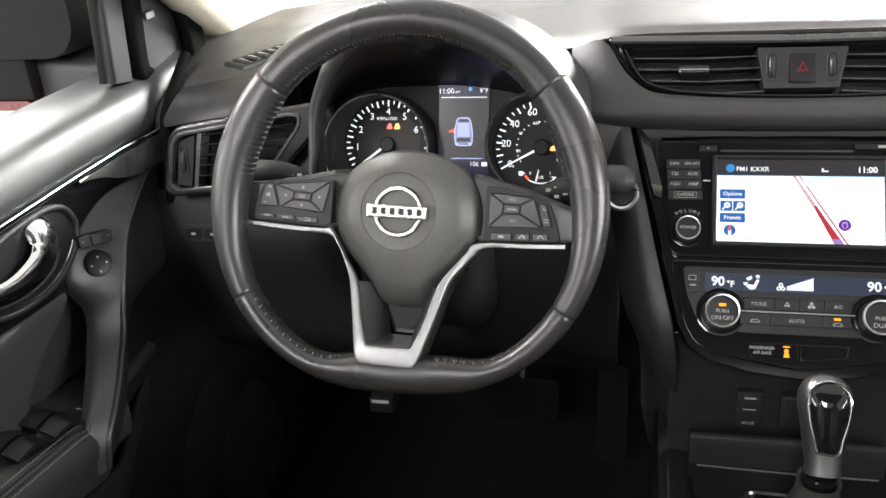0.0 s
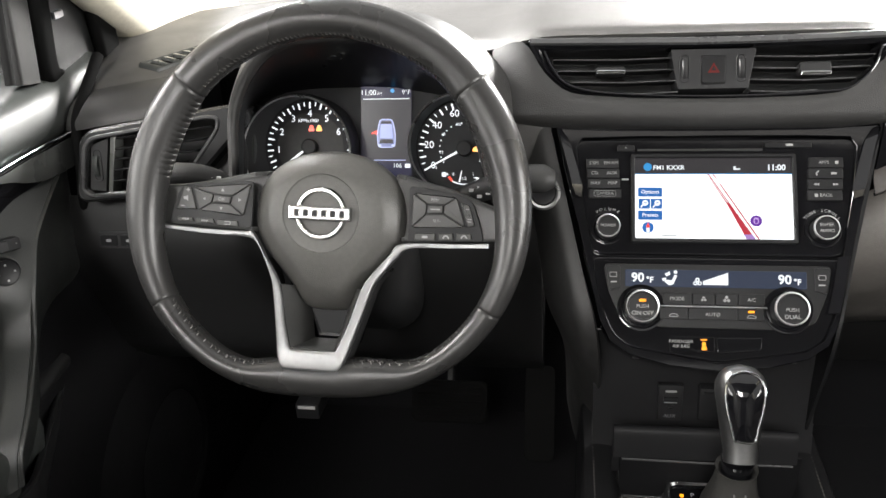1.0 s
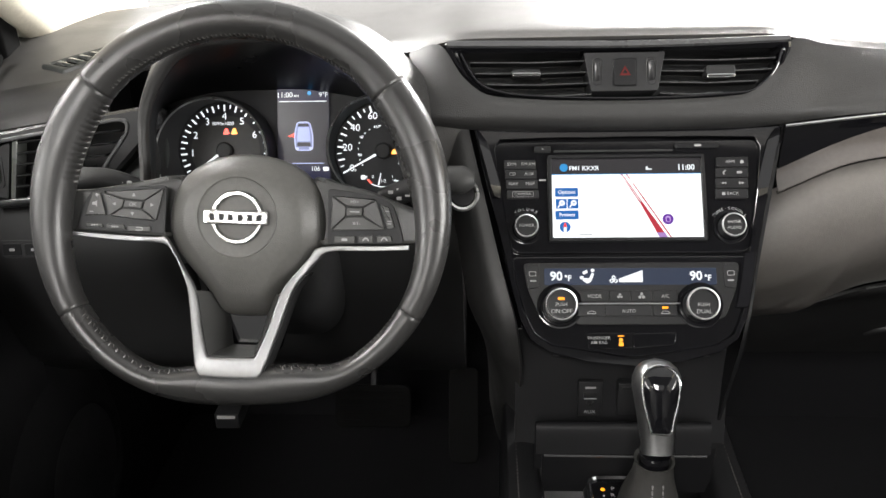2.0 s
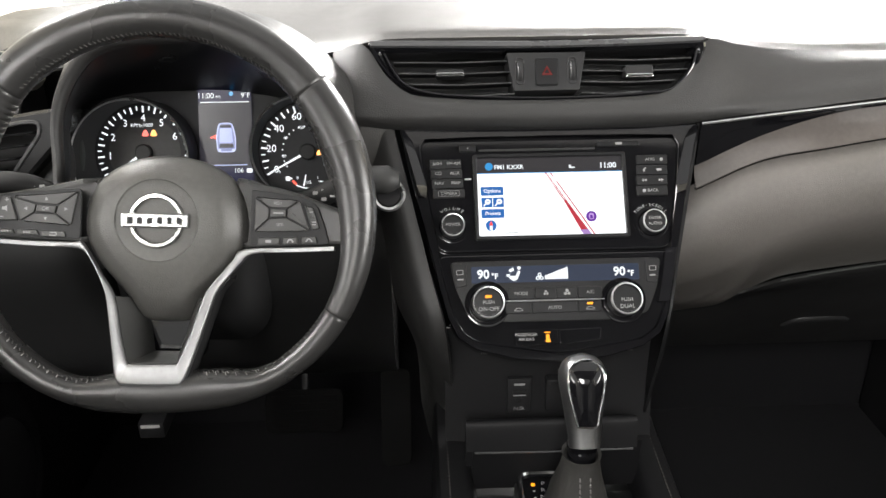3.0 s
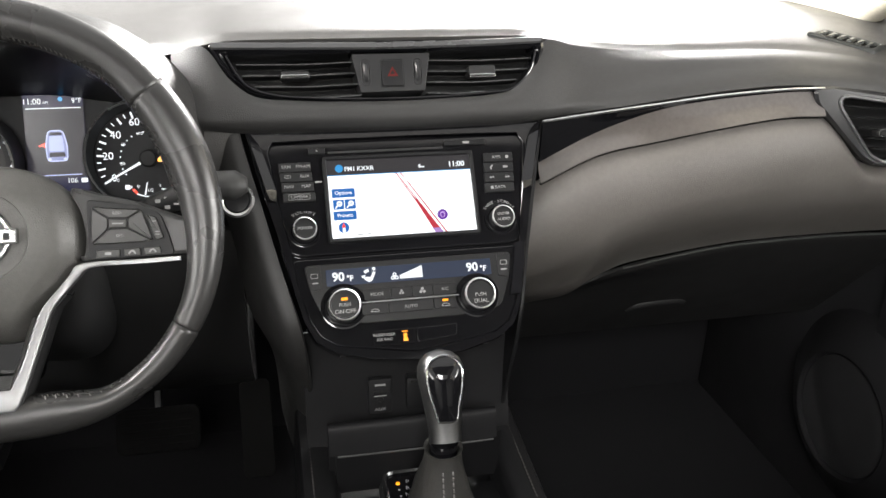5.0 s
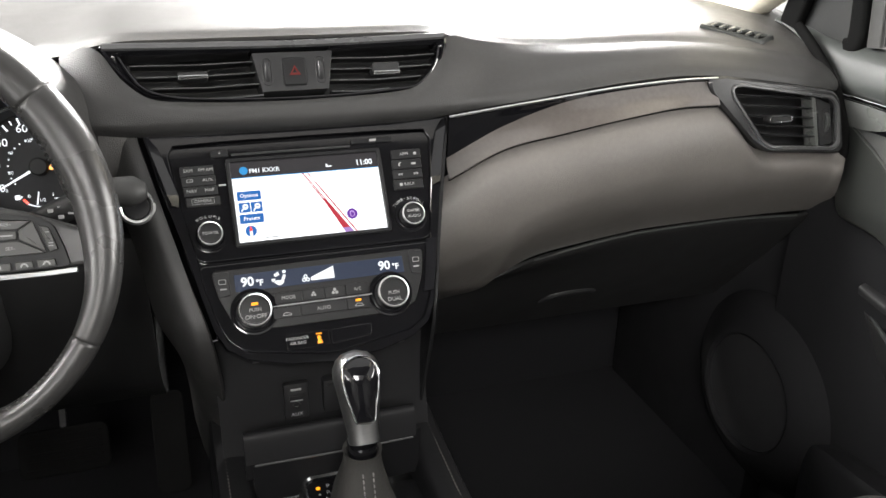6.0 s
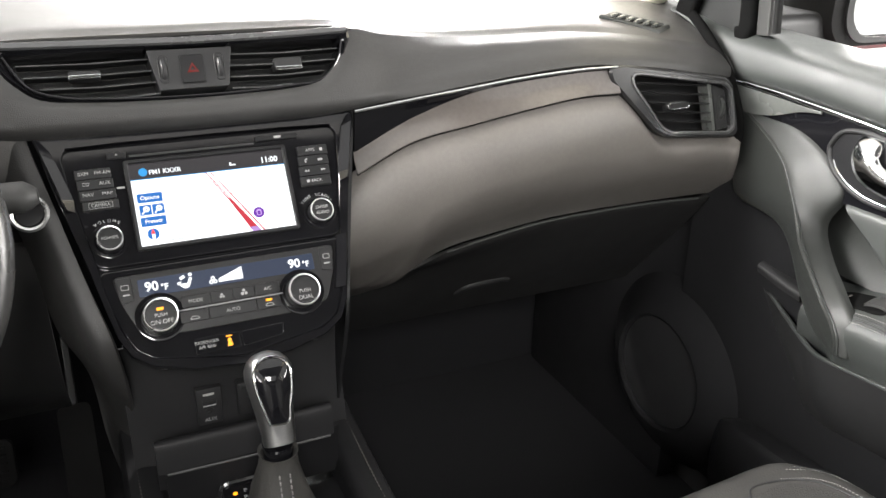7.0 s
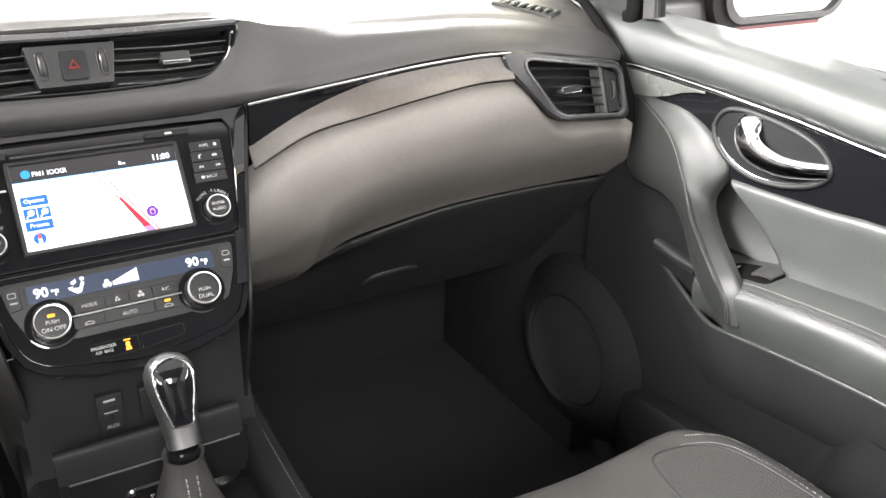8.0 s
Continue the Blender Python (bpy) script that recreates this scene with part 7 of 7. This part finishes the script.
def door_mirror(s):
    m = thing("door_mirror", pose(1.015, 0.83, 0.733) if s > 0 else pose(-0.985, 0.875, 0.777), "black and dark red exterior door mirror", "door mirror", "door mirrors")
    w0, c0, cg = (0.300, -0.015, 0.0) if s > 0 else (0.46, 0.048, 0.125)
    a = [[(x * k * s, y, z) for x, z in rrect(w0, 0.165, 0.045, 6, c0, 0.080)] for k, y in ((0.98, -0.005), (1.0, 0.01), (1.0, 0.06), (0.95, 0.12), (0.7, 0.17), (0.35, 0.185))]
    part("housing", loops(a), OUTER, m)
    part("lower_cap", loops([[(x * k * s, y, z) for x, z in rrect(0.26, 0.012, 0.004, 6, -0.03 if s > 0 else 0.04, -0.003 if s > 0 else -0.062)] for k, y in ((0.97, 0.0), (1.0, 0.02), (0.98, 0.09), (0.6, 0.16))]), REDP, m, "dark red lower cap")
    part("rim", loops([[(x * s, y, z) for x, z in rrect(w, h, 0.045, 6, cg, 0.082)] for w, h, y in ((0.278, 0.158, 0.0), (0.280, 0.160, -0.010), (0.262, 0.144, -0.012), (0.258, 0.140, -0.002))], around=True), MATTE, m)
    part("glass", loops([[(x * s, y, z) for x, z in rrect(0.258, 0.140, 0.042, 6, cg, 0.082)] for y in (-0.006, 0.0)]), MIRROR, m, "mirror glass")
    if s < 0:
        part("lower_housing", block(-0.20, 0.096, 0.0, 0.09, -0.058, 0.012, 0.012), OUTER, m, "weathered black lower housing")
    az = 0.020 if s > 0 else -0.038
    part("arm", sweep([(-s * 0.26, 0.06, az), (-s * 0.18, 0.06, az), (-s * 0.08, 0.08, az + 0.004)], rrect(0.11, 0.046 if s > 0 else 0.060, 0.014), up=(0, 0, 1)), HARD, m, "dark mounting arm")
    part("arm_cap", sweep([(-s * 0.22, 0.05, az - (0.026 if s > 0 else 0.034)), (-s * 0.10, 0.06, az - (0.024 if s > 0 else 0.032))], rrect(0.10, 0.008, 0.003), up=(0, 0, 1)), REDP, m, "dark red cap under the arm")
    return m


door_mirror(-1)
door_mirror(1)

# ---- front seats ----
seat = thing("front_seat", pose(0.37, 0.2, 0.0), "grey leather front seat with perforated centre and stitched bolsters", "car seat", "front seats")
SI = pose(-0.37, -0.2, 0)


def spart(name, bm, m, label="", parent=None, **k):
    bm.transform(SI)
    return part(name, bm, m, parent or seat, label, **k)


seat_rows = []
for y, dz, w, c in ((-0.05, 0.0, 0.222, 0.36), (0.1, 0.0, 0.222, 0.36), (0.25, 0.002, 0.222, 0.36), (0.36, 0.003, 0.222, 0.36), (0.43, 0.002, 0.217, 0.357), (0.468, -0.001, 0.205, 0.347), (0.488, -0.010, 0.190, 0.340), (0.501, -0.045, 0.176, 0.336), (0.492, -0.16, 0.16, 0.336)):
    fore = lambda x: 0.014 * min(1.2, max(0.0, (0.53 - x) / 0.24)) * (1.0 if y > 0.4 else 0.0)
    seat_rows.append([(c + u * w, y + fore(c + u * w), 0.374 + dz + b) for u, b in ((-1.0, -0.12), (-0.98, -0.03), (-0.88, 0.004), (-0.62, 0.0), (-0.3, -0.008), (0, -0.010), (0.3, -0.008), (0.62, 0.0), (0.88, 0.004), (0.98, -0.03), (1.0, -0.12))])
SEATG = patch(seat_rows, 6, 5)
cush = spart("cushion", sheet(SEATG, 0.006), SEAT, "grey leather cushion")


def on_seat(pts, n=6, lift=0.0):
    return [(x, y, height(SEATG, x, y) + lift) for x, y in (tuple(p) for p in cr(pts, n))]


for u in (-1, 1):
    fix = lambda p: (0.355 + u * (p[0] - 0.355), p[1])
    for k, line in enumerate((((0.425, 0.2), (0.433, 0.36), (0.443, 0.43), (0.456, 0.463), (0.487, 0.460), (0.519, 0.440), (0.535, 0.404), (0.543, 0.33), (0.546, 0.2), (0.546, 0.0)), ((0.514, 0.468), (0.551, 0.443), (0.564, 0.412), (0.571, 0.36), (0.574, 0.2), (0.574, 0.0)))):
        pts = on_seat([fix(p) for p in line], 6, 0.0006)
        spart("piping", sweep(pts, circle(0.0011, 6), up=(0, 0, 1)), MATTE, "dark sewn seam", parent=cush)
        bm = bmesh.new()
        for off in ((0.006,), (-0.006, 0.005))[k]:
            fine_line = on_seat([fix((p[0] + off, p[1])) for p in line[4:]] if k == 0 else [fix((p[0] + off, p[1])) for p in line], 26, 0.0004)
            for a, b in zip(fine_line[::2], fine_line[1::2]):
                sweep([a, (np.array(a) * 0.05 + np.array(b) * 0.95)], circle(0.0005, 5), up=(0, 0, 1), bm=bm)
        spart("stitching", bm, PALE, "pale stitches along the seam", parent=cush, kind="stuff")
    ins = []
    for t in np.linspace(0, 1, 15):
        y = 0.455 - 0.42 * t
        xo = float(np.interp(y, [0.0, 0.33, 0.404, 0.44, 0.46], [0.542, 0.539, 0.531, 0.515, 0.487]))
        xi = float(np.interp(y, [0.0, 0.2, 0.36, 0.43, 0.464], [0.424, 0.427, 0.435, 0.445, 0.458]))
        ins.append([(0.355 + u * (x - 0.355), y, height(SEATG, 0.355 + u * (x - 0.355), y) + 0.0006) for x in np.linspace(xi, xo, 5)])
    spart("perforated_insert", sheet(ins, -0.001 * u), SEATP, "finely perforated leather insert", parent=cush)
spart("base", block(0.17, 0.57, -0.05, 0.42, 0.0, 0.26, 0.02), HARD)
back = []
for z, y, w in ((0.30, -0.02, 0.24), (0.45, -0.06, 0.245), (0.62, -0.11, 0.25), (0.76, -0.15, 0.225), (0.83, -0.175, 0.17)):
    back.append([(0.37 + w * math.cos(a), y - 0.03 + 0.065 * math.sin(a), z) for a in (2 * math.pi * i / 20 for i in range(20))])
spart("backrest", loops(back), SEAT, "grey leather backrest")
spart("headrest", loops([[(0.37 + w * math.cos(a), -0.215 + 0.045 * math.sin(a), z) for a in (2 * math.pi * i / 20 for i in range(20))] for z, w in ((0.85, 0.09), (0.88, 0.125), (0.95, 0.13), (1.0, 0.10))]), SEAT, "grey leather headrest")
spart("headrest_post", block(0.32, 0.33, -0.22, -0.205, 0.80, 0.87, 0.002), CHROME)
spart("headrest_post", block(0.41, 0.42, -0.22, -0.205, 0.80, 0.87, 0.002), CHROME)
copy_thing(seat, pose(-0.37, 0.14, 0.0))

# ---- pedals and small things in the driver's footwell ----
brake = thing("brake_pedal", pose(-0.315, 1.06, 0.19), "black rubber brake pedal with ribs", "pedal")
part("pad", plate(rrect(0.12, 0.065, 0.012), -0.006, 0.006, 0.003), mat("rubber", (0.004, 0.004, 0.004), 0.85, spec=0.1), brake, at=Matrix.Rotation(radians(60), 4, "X"))
for i in range(5):
    part("rib", plate(rrect(0.10, 0.004, 0.001, cy=-0.022 + 0.011 * i), 0.005, 0.009, 0.001), bpy.data.materials["rubber"], brake, at=Matrix.Rotation(radians(60), 4, "X"))
part("arm", sweep([(0, 0.01, 0), (0, 0.09, 0.12), (0, 0.25, 0.3)], rrect(0.016, 0.01, 0.002), up=(1, 0, 0)), MATTE, brake)
gas = thing("accelerator_pedal", pose(-0.175, 1.08, 0.16), "tall black accelerator pedal", "pedal")
part("pad", plate(rrect(0.048, 0.15, 0.012), -0.005, 0.005, 0.002), bpy.data.materials["rubber"], gas, at=Matrix.Rotation(radians(55), 4, "X"))
part("arm", sweep([(0, 0.0, -0.01), (0, 0.11, 0.12), (0, 0.235, 0.2)], rrect(0.014, 0.01, 0.002), up=(1, 0, 0)), MATTE, gas)
hr = thing("bonnet_release", pose(-0.428, 0.75, 0.397), "small grey bonnet release lever with a white mark", "lever")
part("lever", block(-0.014, 0.014, -0.01, 0.06, -0.012, 0.008, 0.003), DARK, hr)
part("mark", block(-0.010, 0.010, -0.0115, -0.0095, 0.003, 0.006, 0), PRINT, hr)
stb = thing("start_button", tilted((-0.163, 0.768, 0.651), 20), "round start button with silver ring", "button")
part("cap", lathe([(0.0125, -0.006), (0.0125, 0.002), (0.011, 0.004), (0.0005, 0.0035)], 32), BUTTON, stb)
part("ring", lathe([(0.0125, -0.004), (0.0128, 0.003), (0.0148, 0.0042), (0.017, 0.002), (0.017, -0.004)], 36, around=True), RINGM, stb)
dim = thing("dimmer_switch", tilted((-0.636, 0.787, 0.586), 10), "small black switch panel with white symbols", "switch")
part("panel", plate(rrect(0.05, 0.02, 0.003), -0.004, 0.003, 0.001), MATTE, dim)
for x in (-0.012, 0.012):
    b = part("button", plate(rrect(0.02, 0.013, 0.0015, cx=x), 0.002, 0.0045, 0.0006), BUTTON, dim)
    part("mark", plate(rrect(0.006, 0.003, 0.001, cx=x), 0.0044, 0.0048, 0.0001), PRINT, b)
at = thing("airbag_mark", pose(0.353, 0.905, height(PADG, 0.353, 0.905) + 0.0043, 8, 0, -4), "small moulded grey lettering in the dash top", "marking")
for i in range(9):
    part("letter_bar", block(-0.030 + 0.0066 * i, -0.0256 + 0.0066 * i, -0.0022, 0.0022, -0.002, 0.0003, 0), SOFT, at)
